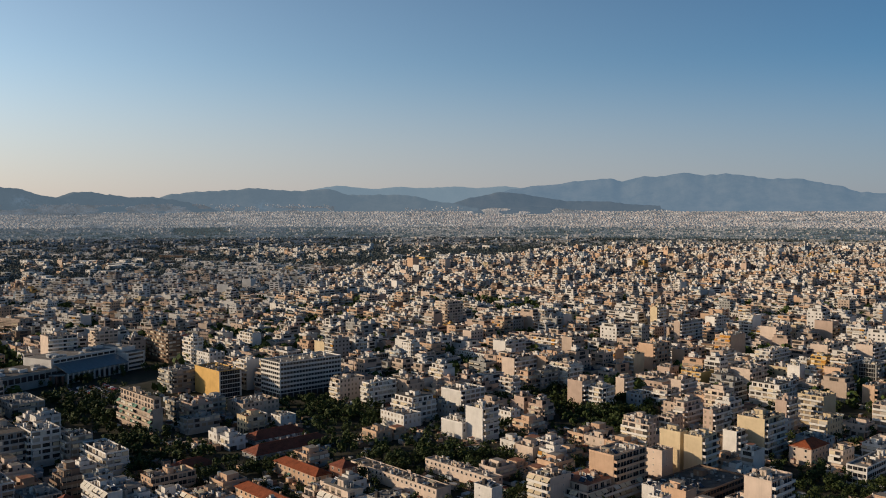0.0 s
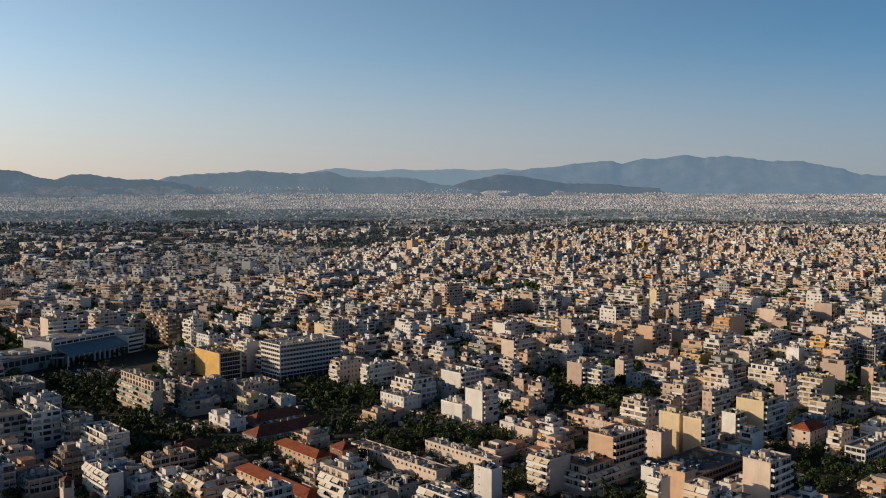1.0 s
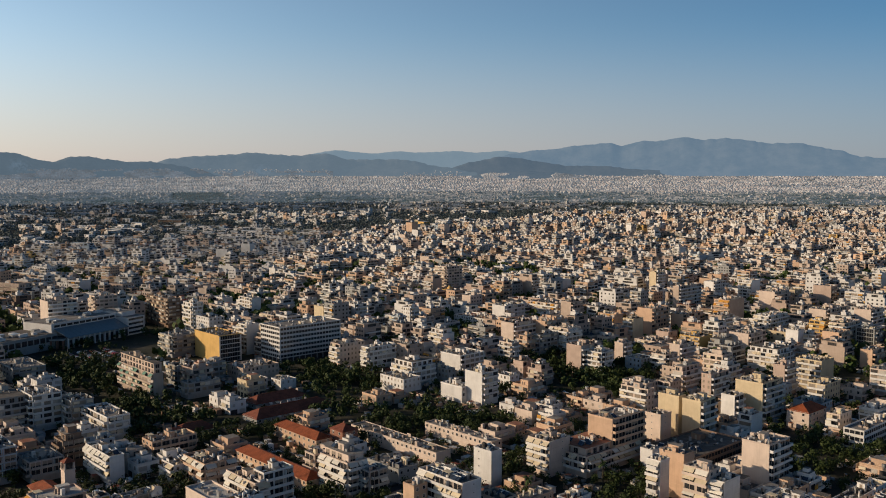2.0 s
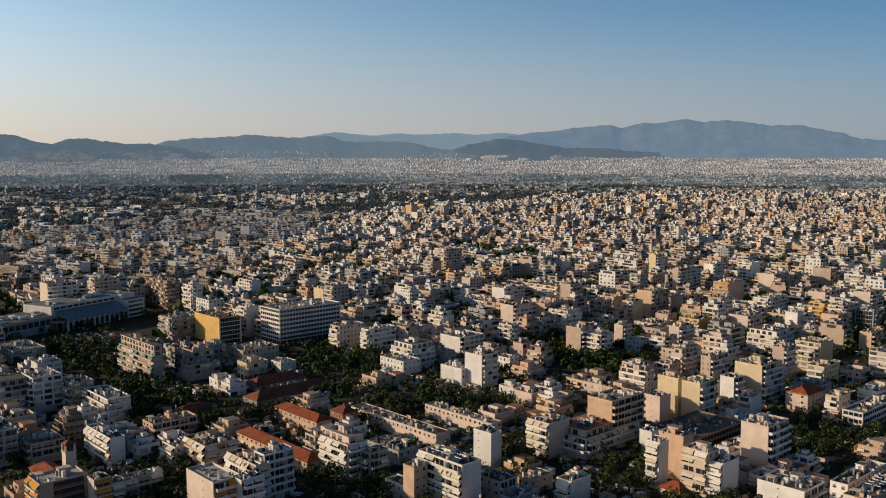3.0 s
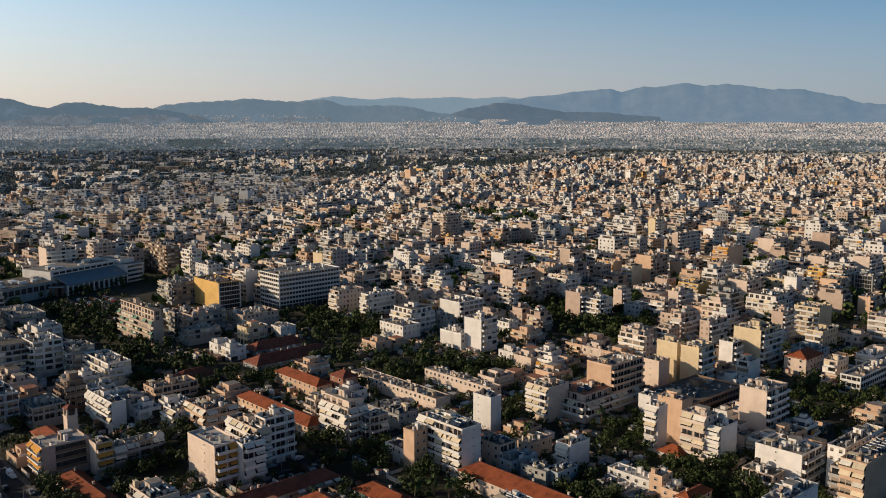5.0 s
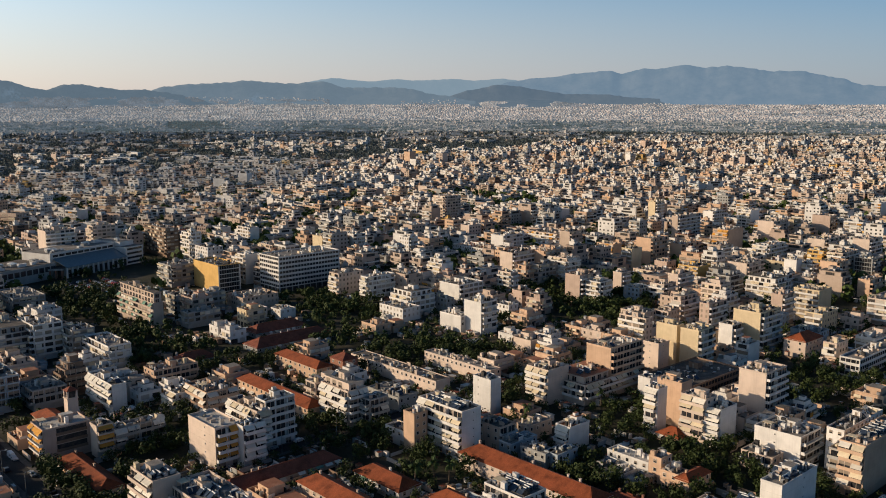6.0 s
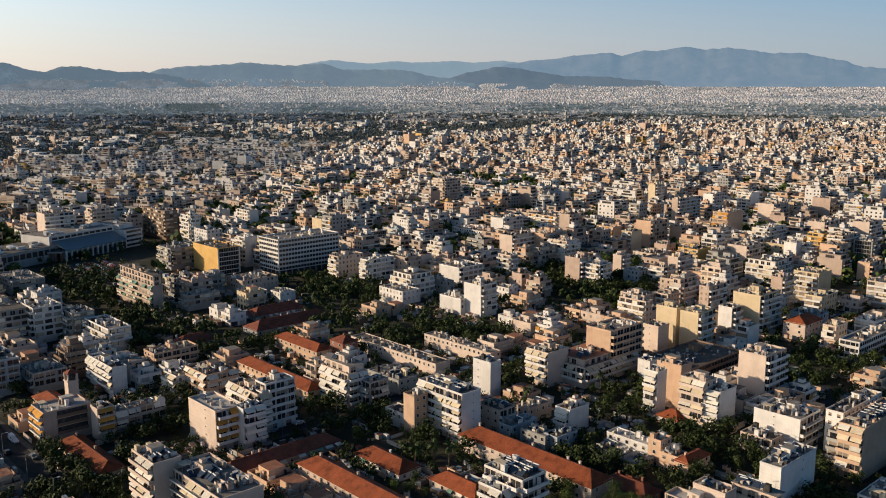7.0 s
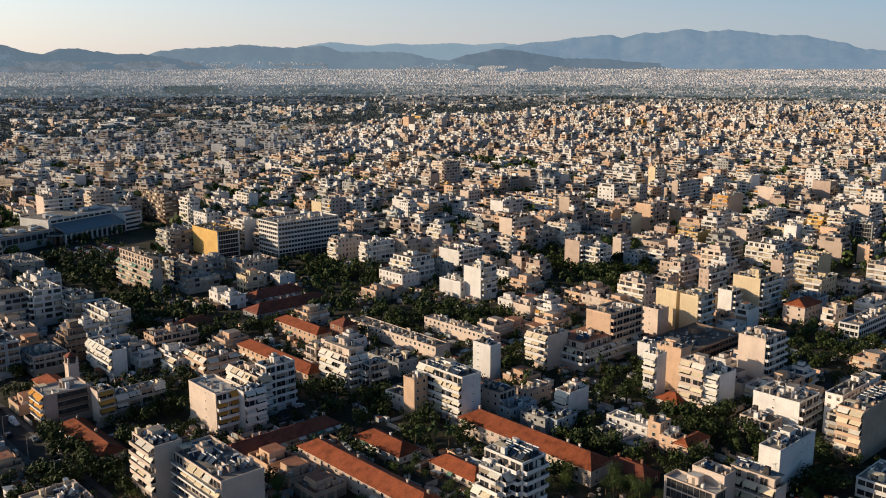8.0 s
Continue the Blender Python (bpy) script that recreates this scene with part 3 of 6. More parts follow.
        rail = dice.choice(["solid", "solid", "solid", "bars"])
        divider = dice.choice([0, -0.1, 0.12, 0.2])
        # loggias: flat dark strips on the wall imitate the shaded recess
        if kind == "r":
            for lev in range(1, low):
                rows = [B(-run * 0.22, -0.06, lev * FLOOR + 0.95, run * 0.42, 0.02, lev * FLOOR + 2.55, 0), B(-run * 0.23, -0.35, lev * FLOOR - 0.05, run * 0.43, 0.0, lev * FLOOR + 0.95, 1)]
                part("loggia", box_mesh("loggia", rows, [DARK, WALL["brown"]]), root, "brown parapet under a flat dark strip painted for loggia shade", face_pose(side, 0, 0, 0, w, d))
            continue
        if far and kind in "bw":
            rows = []
            for lev in range(1, low):
                f0 = lev * FLOOR
                if kind == "b":
                    e = run / 2 - dice.choice([0.15, 0.7])
                    o = dice.choice([1.4, 1.6, 1.8])
                    rows += [B(-e, -o, f0 - 0.1, e, 0, f0 + 0.08), B(-e, -o, f0 + 0.08, e, -o + 0.12, f0 + 1.02), B(-e, -o + 0.12, f0 + 0.08, -e + 0.12, 0, f0 + 1.02), B(e - 0.12, -o + 0.12, f0 + 0.08, e, 0, f0 + 1.02)]
                    for k in range(int(run / 3.2)):
                        if dice.random() < 0.28:
                            q = -e + 3.2 * k
                            rows.append(B(q, -o - 0.05, f0 + dice.choice([0.9, 1.3, 1.7]), min(e, q + 2.9), -o + 0.02, f0 + 2.75, dice.choice([3, 3, 4])))
                n = max(1, int(run / (3.6 if kind == "b" else 2.7)))
                # wide flat opening sheets; the dark ones paint in the balcony shade
                for k in range(n):
                    q = (k + 0.5) * run / n - run / 2
                    hw = run / n * dice.uniform(0.3, 0.45) if kind == "b" else 0.58
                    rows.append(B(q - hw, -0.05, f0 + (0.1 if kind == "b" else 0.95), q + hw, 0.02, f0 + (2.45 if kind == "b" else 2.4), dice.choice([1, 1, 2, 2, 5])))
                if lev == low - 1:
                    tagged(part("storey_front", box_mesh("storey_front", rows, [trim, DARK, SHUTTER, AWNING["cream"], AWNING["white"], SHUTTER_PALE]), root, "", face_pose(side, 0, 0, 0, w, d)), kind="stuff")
                if awning and kind == "b":
                    for k in range(n):
                        if dice.random() < 0.4:
                            ob = part("awning", AWN[awning], root, f"{awning} cloth awning let down over the balcony", face_pose(side, (k + 0.5) * run / n - run / 2, 0.02, f0 + 2.8, w, d))
                            ob.scale = (run / n * 0.92, 1.05, 1.0)
            continue
        for lev in range(0, low):
            f0 = lev * FLOOR
            # ground storey: shade painted as a flat dark band behind the pillars
            if kind == "g" and lev == 0 and floors > 5:
                part("ground_storey", box_mesh("ground_storey", [B(-run / 2 + 0.3, -0.05, 0.0, run / 2 - 0.3, 0.02, 3.2, 0)] + [B(-run / 2 + 0.3 + q * 4.8, -0.3, 0.0, -run / 2 + 0.9 + q * 4.8, 0.0, 3.2, 1) for q in range(int((run - 0.9) / 4.8) + 1)], [DARK, WALL["grey"]]), root, "ground storey as a flat dark band for its shade, with pillars", face_pose(side, 0, 0, 0, w, d))
                continue
            if kind == "c" and wall == "ochre" and lev == 0:
                part("white_front", box_mesh("white_front", [B(-run / 2, -0.05, -0.3, run / 2, 0.01, h)], [WALL["white"]]), root, "white front with a glass curtain wall", face_pose(side, 0, 0, 0, w, d))
            if kind == "c":
                part("curtain_wall", box_mesh("curtain_wall", [B(-run / 2 + 0.9, -0.09, f0 + 0.3, run / 2 - 0.9, 0.02, f0 + 2.8, 0)] + [B(-run / 2 + 0.45 + q * 1.8, -0.14, f0 + 0.2, -run / 2 + 0.55 + q * 1.8, 0.0, f0 + 2.9, 1) for q in range(int((run - 0.9) / 1.8) + 1)], [GLASS, METAL]), root, "", face_pose(side, 0, 0, 0, w, d))
                continue
            if kind == "g":
                part("glazing_band", box_mesh("glazing_band", [B(-run / 2 + 0.4, -0.05, f0 + 0.9, run / 2 - 0.4, 0.02, f0 + 2.5, 0)] + [B(-run / 2 + 0.4 + q * 2.4, -0.16, f0 + 0.9, -run / 2 + 0.62 + q * 2.4, 0.0, f0 + 2.5, 1) for q in range(int((run - 0.8) / 2.4) + 1)], [GLASS, mat]), root, "", face_pose(side, 0, 0, 0, w, d))
                continue
            if kind == "b" and lev > 0:
                out = 1.55
                inner = run - dice.choice([0.3, 0.3, 1.5])
                rows = [B(-inner / 2, -out, f0 - 0.1, inner / 2, 0, f0 + 0.08)]
                if rail == "bars":
                    rows += [B(-inner / 2, -out, f0 + 0.98, inner / 2, -out + 0.06, f0 + 1.04, 1), B(-inner / 2, -out, f0 + 0.08, inner / 2, -out + 0.04, f0 + 0.5)]
                    rows += [B(-inner / 2 + q * 0.7, -out, f0 + 0.5, -inner / 2 + q * 0.7 + 0.05, -out + 0.05, f0 + 0.98, 1) for q in range(int(inner / 0.7) + 1)]
                else:
                    rows.append(B(-inner / 2, -out, f0 + 0.08, inner / 2, -out + 0.12, f0 + 1.02))
                rows += [B(-inner / 2, -out + 0.12, f0 + 0.08, -inner / 2 + 0.12, 0, f0 + 1.02), B(inner / 2 - 0.12, -out + 0.12, f0 + 0.08, inner / 2, 0, f0 + 1.02)]
                if run > 9 and divider:
                    rows.append(B(divider * run - 0.08, -out + 0.12, f0 + 0.08, divider * run + 0.08, 0, f0 + 2.6))
                part("balcony", box_mesh("balcony", rows, [trim, METAL]), root, "", face_pose(side, 0, 0, 0, w, d))
                n = max(1, int(run / 3.9))
                for k in range(n):
                    q = (k + 0.5) * run / n - run / 2
                    door = part("balcony_door", DOORWIN if dice.random() < 0.65 else DOORSHUT, root, "", face_pose(side, q, 0, f0 + 0.1, w, d))
                    door.scale = (run / n * dice.uniform(0.8, 0.97) / 2.4, 1, 1.15)
                    if awning and dice.random() < (0.9 if awning == "ochre" else 0.7):
                        shade = awning if awning == "ochre" or dice.random() < 0.75 else dice.choice(["white", "cream"])
                        ob = part("awning", AWN[shade], root, f"{shade} cloth awning let down over the balcony", face_pose(side, q, 0.02, f0 + 2.8, w, d))
                        ob.scale = (run / n * dice.uniform(0.8, 0.96), dice.uniform(0.75, 1.15), dice.uniform(0.7, 1.12))
            else:
                n = max(1, int(run / (2.9 if lev else 4.5)))
                for k in range(n):
                    q = (k + 0.5) * run / n - run / 2
                    if lev == 0:
                        if math.hypot(x, y) < 330:
                            part("ground_door", DOORSHUT, root, "", face_pose(side, q, 0, 0.1, w, d))
                    else:
                        part("window", WIN if dice.random() < 0.6 else WIN_SHUT, root, "", face_pose(side, q, 0, f0 + 0.95, w, d))
    roof_clutter(x, y, w - 2, d - 2, z, turn, 1 if clean else max(2, int(w * d / 30)))
    litter(x, y, w * 0.42, d * 0.42, z if not setback else h, turn, 3 if clean else int(w * d / 14), setback > 0)
    return root


def row_house(x, y, w, d, floors, wall, tiles, turn=GRID):
    """A low house under a tiled gable roof with its ridge along the longer side."""
    root = tagged(new("row_house"), f"low {LABEL[wall]} house with a long {'orange' if tiles == TILE else 'weathered dark red'} tiled roof", "house", "tile-roofed houses")
    along_x = w >= d
    root.matrix_basis = pose(x, y, 0, 0, 0, math.degrees(turn) + (0 if along_x else 90))
    claim(x, y, w / 2 + 0.8, d / 2 + 0.8)
    L, W = (w, d) if along_x else (d, w)
    h, o = floors * 2.9, 0.45
    rise = W * 0.24
    part("wall", box_mesh("wall", [B(-L / 2, -W / 2, -0.5, L / 2, W / 2, h)], [WALL[wall]]), root)
    x0, y0, e = L / 2 + o, W / 2 + o, rise * o / (W / 2)
    n = max(4, int(L / 0.9))
    verts, faces = [], []
    sag = random.Random(int(abs(x) * 10))
    crest = max(0.3, x0 - y0 * 0.85)
    for k in range(n + 1):
        q = -x0 + 2 * x0 * k / n
        s = sag.uniform(-0.05, 0.03)
        top = max(-crest, min(crest, q))
        up = h + rise + 0.09 + s
        verts += [(q, -y0, h - e + 0.05 + s), (q if abs(q) <= crest else top, 0, up), (q, y0, h - e + 0.05 + s), (q, -y0, h - e - 0.13), (q, y0, h - e - 0.13)]
        if k:
            a, b = 5 * (k - 1), 5 * k
            faces += [(a, b, b + 1, a + 1), (a + 1, b + 1, b + 2, a + 2), (a + 3, b + 3, b, a), (a + 2, b + 2, b + 4, a + 4), (a + 4, b + 4, b + 3, a + 3)]
    m = 5 * n
    faces += [(0, 1, 2, 4, 3), (m + 3, m + 4, m + 2, m + 1, m)]
    roof = part("roof", mesh_of("roof", verts, faces, [tiles]), root)
    part("ridge_cap", box_mesh("ridge_cap", [B(-crest, -0.14, h + rise + 0.04, crest, 0.14, h + rise + 0.16)], [TILE_DARK]), roof)
    for k in range(max(1, int(L / 14))):
        q = sag.uniform(-0.45, 0.45) * L
        part("chimney", box_mesh("chimney", [B(q - 0.35, W * 0.12, h + rise * 0.5, q + 0.35, W * 0.12 + 0.6, h + rise + 0.45), B(q - 0.42, W * 0.12 - 0.07, h + rise + 0.45, q + 0.42, W * 0.12 + 0.67, h + rise + 0.55)], [WALL[wall]]), roof)
    for lev in range(floors):
        n = int(L / 3.6)
        for k in range(n):
            q = (k + 0.5) * L / n - L / 2
            part("window", WIN if sag.random() < 0.5 else WIN_SHUT, root, "", pose(q, -W / 2, lev * 2.9 + 0.8))
            if lev == 0 and sag.random() < 0.35:
                shade = sag.choice(["white", "green", "cream", "white"])
                ob = part("awning", AWN[shade], root, f"{shade} cloth awning over a yard door", pose(q, -W / 2 - 0.02, 2.7))
                ob.scale = (sag.uniform(1.8, 3.0), sag.uniform(0.7, 1.3), sag.uniform(0.5, 0.9))
            if not along_x:
                continue
        for q in ((-W / 4, W / 4) if W > 7 else (0,)):
            part("window", WIN_SHUT, root, "", pose(L / 2, q, lev * 2.9 + 0.8, 0, 0, 90))
            if not along_x:
                part("window", WIN, root, "", pose(-L / 2, q, lev * 2.9 + 0.8, 0, 0, -90))
    return root


def tree_crown(seed, height, radius, leaves, mat):
    """Small leaf sprays gathered into rounded boughs of uneven size, with gaps between."""
    r = np.random.default_rng(seed)
    n = 17
    ring = r.uniform(0, 2 * math.pi, n)
    reach = radius * r.uniform(0.1, 0.62, n)
    boughs = np.stack([np.cos(ring) * reach, np.sin(ring) * reach, height * r.uniform(0.42, 0.84, n) - reach * 0.25], axis=1)
    size = r.uniform(0.26, 0.5, n) * radius
    pick = r.choice(n, leaves, p=size ** 2 / (size ** 2).sum())
    d = r.normal(size=(leaves, 3))
    d /= np.linalg.norm(d, axis=1)[:, None]
    c = boughs[pick] + d * size[pick][:, None] * r.uniform(0.62, 1.06, (leaves, 1)) * np.array([1, 1, 0.85])
    a = np.cross(d, r.normal(size=(leaves, 3)))
    a /= np.linalg.norm(a, axis=1)[:, None] + 1e-6
    b = np.cross(a, d) + d * r.normal(0, 0.25, (leaves, 1))
    b /= np.linalg.norm(b, axis=1)[:, None] + 1e-6
    w = r.uniform(0.065, 0.14, (leaves, 1)) * radius / 3.4
    v = np.stack([c - a * w, c - b * w * 0.8, c + a * w, c + b * w * 0.8], axis=1).reshape(-1, 3)
    f = [(4 * k, 4 * k + 1, 4 * k + 2, 4 * k + 3) for k in range(leaves)]
    return mesh_of("crown", [tuple(q) for q in v], f, [mat]), boughs


def limb_mesh(height, radius, boughs):
    verts, faces = [], []

    def tube(p, q, r0, r1, n=6):
        p, q = Vector(p), Vector(q)
        ax = (q - p).normalized()
        s = ax.orthogonal().normalized()
        t = ax.cross(s)
        o = len(verts)
        for c, r in ((p, r0), (q, r1)):
            for k in range(n):
                verts.append(tuple(c + (s * math.cos(2 * math.pi * k / n) + t * math.sin(2 * math.pi * k / n)) * r))
        for k in range(n):
            faces.append((o + k, o + (k + 1) % n, o + n + (k + 1) % n, o + n + k))

    fork = (0, 0, height * 0.3)
    tube((0, 0, -0.3), fork, radius * 0.085, radius * 0.06)
    for bq in boughs[:6]:
        tube(fork, tuple(bq), radius * 0.05, radius * 0.015, 5)
    return mesh_of("trunk", verts, faces, [BARK])


TREES = []


def make_trees():
    for k in range(6):
        hgt, rad = (8.5, 3.4) if k % 3 else (11, 4.2)
        mat = LEAF if k % 2 else LEAF_DARK
        root = tagged(new("tree"), "leafy dark green street tree" if k % 2 == 0 else "leafy olive green street tree", "tree", "street and garden trees")
        crown, boughs = tree_crown(40 + k, hgt, rad, 2500, mat)
        part("trunk", limb_mesh(hgt, rad, boughs), root)
        part("crown", crown, root)
        root.matrix_basis = pose(-40 + 9 * k, 180, 0)
        TREES.append(root)


make_trees()
SPOTS = []


def grove(x, y, r, count):
    """A clump of trees on open ground."""
    placed = 0
    for k in range(count * 6):
        q, d = dice.uniform(0, 2 * math.pi), r * math.sqrt(dice.random())
        a, b = x + d * math.cos(q), y + d * math.sin(q)
        u, v = uv(a, b)
        if is_free(u - 1.6, v - 1.6, u + 1.6, v + 1.6) and placed < count * 2:
            SPOTS.append((a, b, dice.uniform(0.6, 1.08)))
            placed += 1
    claim(x, y, r * 0.72, r * 0.72)


def tree(x, y, s, z=0.0):
    ob = copy_thing(dice.choice(TREES), pose(x, y, z, 0, 0, dice.uniform(0, 360)))
    ob.scale = (s, s, s * dice.uniform(0.85, 1.15))
    return ob


PAINT = {"white": plain("white_car_paint", (0.7, 0.7, 0.7), 0.3), "silver": plain("silver_car_paint", (0.4, 0.41, 0.42), 0.3, 0.4),
         "dark": plain("dark_car_paint", (0.03, 0.032, 0.04), 0.3), "red": plain("red_car_paint", (0.3, 0.03, 0.025), 0.3)}
CARS = {}


def wheel_mesh():
    n = 12
    v = [(0.32 * math.cos(2 * math.pi * k / n), s * 0.1, 0.32 * math.sin(2 * math.pi * k / n)) for s in (-1, 1) for k in range(n)]
    f = [(k, (k + 1) % n, (k + 1) % n + n, k + n) for k in range(n)] + [tuple(range(n - 1, -1, -1)), tuple(range(n, 2 * n))]
    return mesh_of("wheel", v, f, [RUBBER])


WHEEL = wheel_mesh()


def car(x, y, turn, colour, tall=False):
    m = pose(x, y, 0.03, 0, 0, turn)
    key = (colour, tall)
    if key in CARS:
        return copy_thing(CARS[key], m)
    root = tagged(new("van" if tall else "car"), f"parked {colour} {'van' if tall else 'hatchback car'} on the asphalt", "van" if tall else "car", "parked cars")
    root.matrix_basis = m
    CARS[key] = root
    if tall:
        side = [(-2.4, 0.3), (2.4, 0.3), (2.45, 1.0), (1.6, 1.2), (1.1, 2.1), (-2.35, 2.15), (-2.45, 1.0)]
        pane = [(1.55, 1.25), (1.1, 2.0), (0.2, 2.0), (0.2, 1.25)]
    else:
        side = [(-2.0, 0.28), (2.0, 0.28), (2.08, 0.7), (1.9, 0.88), (1.0, 0.98), (0.35, 1.45), (-1.3, 1.48), (-1.85, 1.0), (-2.05, 0.8)]
        pane = [(0.88, 1.02), (0.3, 1.39), (-1.25, 1.41), (-1.68, 1.02)]

    def slab(pts, w0, w1):
        zs = [p[1] for p in pts]
        hi = max(zs)
        half = [w0 + (w1 - w0) * max(0, (z - 0.9) / (hi - 0.9)) if hi > 0.95 else w0 for z in zs]
        n = len(pts)
        v = [(p[0], -q, p[1]) for p, q in zip(pts, half)] + [(p[0], q, p[1]) for p, q in zip(pts, half)]
        return v, [(k, (k + 1) % n, (k + 1) % n + n, k + n) for k in range(n)] + [tuple(range(n - 1, -1, -1)), tuple(range(n, 2 * n))]

    v, f = slab(side, 0.86, 0.68)
    part("body", mesh_of("body", v, f, [PAINT[colour]]), root)
    v, f = slab(pane, 0.87, 0.695)
    part("side_windows", mesh_of("side_windows", v, f, [GLASS]), root)
    for wx in (-1.3, 1.3):
        for wy in (-0.8, 0.8):
            part("wheel", WHEEL, root, "", pose(wx, wy, 0.32))
    return root


def road(name, x, y, length, width, turn):
    """A street with raised pavements and kerbs along both sides."""
    root = tagged(new(name, box_mesh(name, [(x, y, -0.2, length / 2, width / 2, 0.225, turn, 0, 0)], [ASPHALT])), "dark asphalt street between the blocks", "road", kind="structure")
    for s in (-1, 1):
        dx, dy = -math.sin(turn) * s * (width / 2 + 1.0), math.cos(turn) * s * (width / 2 + 1.0)
        pave = new("pavement", box_mesh("pavement", [(x + dx, y + dy, -0.2, length / 2, 1.0, 0.35, turn, 0, 0)], [PAVING]))
        tagged(pave, "grey paved pavement with a kerb along the street", "pavement", kind="structure")
    u, v = uv(x, y)
    along_u = abs(turn - GRID) < 0.1
    claim(x, y, length / 2 if along_u else width / 2 + 1.5, width / 2 + 1.5 if along_u else length / 2)


def bell_tower(x, y):
    root = tagged(new("bell_tower"), "square cream church bell tower with arched openings", "tower")
    root.matrix_basis = pose(x, y, 0, 0, 0, math.degrees(GRID))
    claim(x, y, 3, 3)
    part("shaft", box_mesh("shaft", [B(-2, -2, -0.5, 2, 2, 11), B(-2.25, -2.25, 11, 2.25, 2.25, 11.4)], [WALL["cream"]]), root)
    for dx in (-1.7, 1.7):
        for dy in (-1.7, 1.7):
            part("pier", box_mesh("pier", [B(dx - 0.3, dy - 0.3, 11.4, dx + 0.3, dy + 0.3, 14.2)], [WALL["cream"]]), root)
    # solid dark block stands in for the shade inside the belfry
    part("belfry_core", box_mesh("belfry_core", [B(-1.2, -1.2, 11.4, 1.2, 1.2, 14.2)], [DARK]), root)
    v = [(-2.3, -2.3, 14.2), (2.3, -2.3, 14.2), (2.3, 2.3, 14.2), (-2.3, 2.3, 14.2), (0, 0, 15.8)]
    part("roof", mesh_of("roof", v, [(3, 2, 1, 0), (0, 1, 4), (1, 2, 4), (2, 3, 4), (3, 0, 4)], [TILE_DARK]), root)
    part("finial", box_mesh("finial", [B(-0.06, -0.06, 15.6, 0.06, 0.06, 17.2), B(-0.4, -0.05, 16.5, 0.4, 0.05, 16.65)], [METAL]), root)


def dish(x, y, z, size, turn):
    """Satellite dish: a shallow bowl on a post."""
    root = tagged(new("satellite_dish"), "large pale satellite dish on a post on a roof", "satellite dish")
    root.matrix_basis = pose(x, y, z, 0, 0, turn)
    n, verts, faces = 16, [], []
    for j, rr in enumerate((0.02, 0.35, 0.7, 1.0)):
        for k in range(n):
            q = 2 * math.pi * k / n
            verts.append((size * rr * math.cos(q), -0.3 + size * 0.3 * (1 - rr * rr), size * 1.5 + size * rr * math.sin(q) + 0.3 * size * rr * rr))
        if j:
            faces += [((j - 1) * n + k, (j - 1) * n + (k + 1) % n, j * n + (k + 1) % n, j * n + k) for k in range(n)]
    faces.append(tuple(range(n)))
    part("bowl", mesh_of("bowl", verts, faces, [TANK]), root)
    part("post", box_mesh("post", [B(-0.08, 0.0, 0, 0.08, 0.16, size * 1.5)], [METAL]), root)
    part("feed_arm", box_mesh("feed_arm", [B(-0.04, -0.3 - size * 0.9, size * 1.1, 0.04, 0.0, size * 1.18)], [METAL]), root)


SHEDS = []


def shed(x, y, turn):
    """A low yard outhouse with a sloping sheet roof."""
    m = pose(x, y, 0, 0, 0, turn)
    if len(SHEDS) >= 3:
        return copy_thing(dice.choice(SHEDS), m)
    k = len(SHEDS)
    w, d, h = (3.2, 5.5, 3.6)[k], (2.8, 3.4, 3.0)[k], (2.4, 2.6, 2.2)[k]
    root = tagged(new("shed"), "low whitewashed yard outhouse with a sloping sheet roof", "shed", "yard sheds")
    root.matrix_basis = m
    part("wall", box_mesh("wall", [B(-w / 2, -d / 2, -0.3, w / 2, d / 2, h)], [WALL[("white", "grey", "cream")[k]]]), root)
    v = [(-w / 2 - 0.3, -d / 2 - 0.3, h + 0.02), (w / 2 + 0.3, -d / 2 - 0.3, h + 0.02), (w / 2 + 0.3, d / 2 + 0.3, h + 0.55), (-w / 2 - 0.3, d / 2 + 0.3, h + 0.55)]
    v += [(a, b, c + 0.08) for a, b, c in v]
    part("roof", mesh_of("roof", v, [(3, 2, 1, 0), (4, 5, 6, 7), (0, 1, 5, 4), (1, 2, 6, 5), (2, 3, 7, 6), (3, 0, 4, 7)], [(SHEET, TILE_DARK, SHEET)[k]]), root)
    part("door", box_mesh("door", [B(-0.45, -0.06, 0, 0.45, 0.02, 2.0)], [SHUTTER]), root, "", pose(-w * 0.2, -d / 2, 0))
    SHEDS.append(root)
    return root


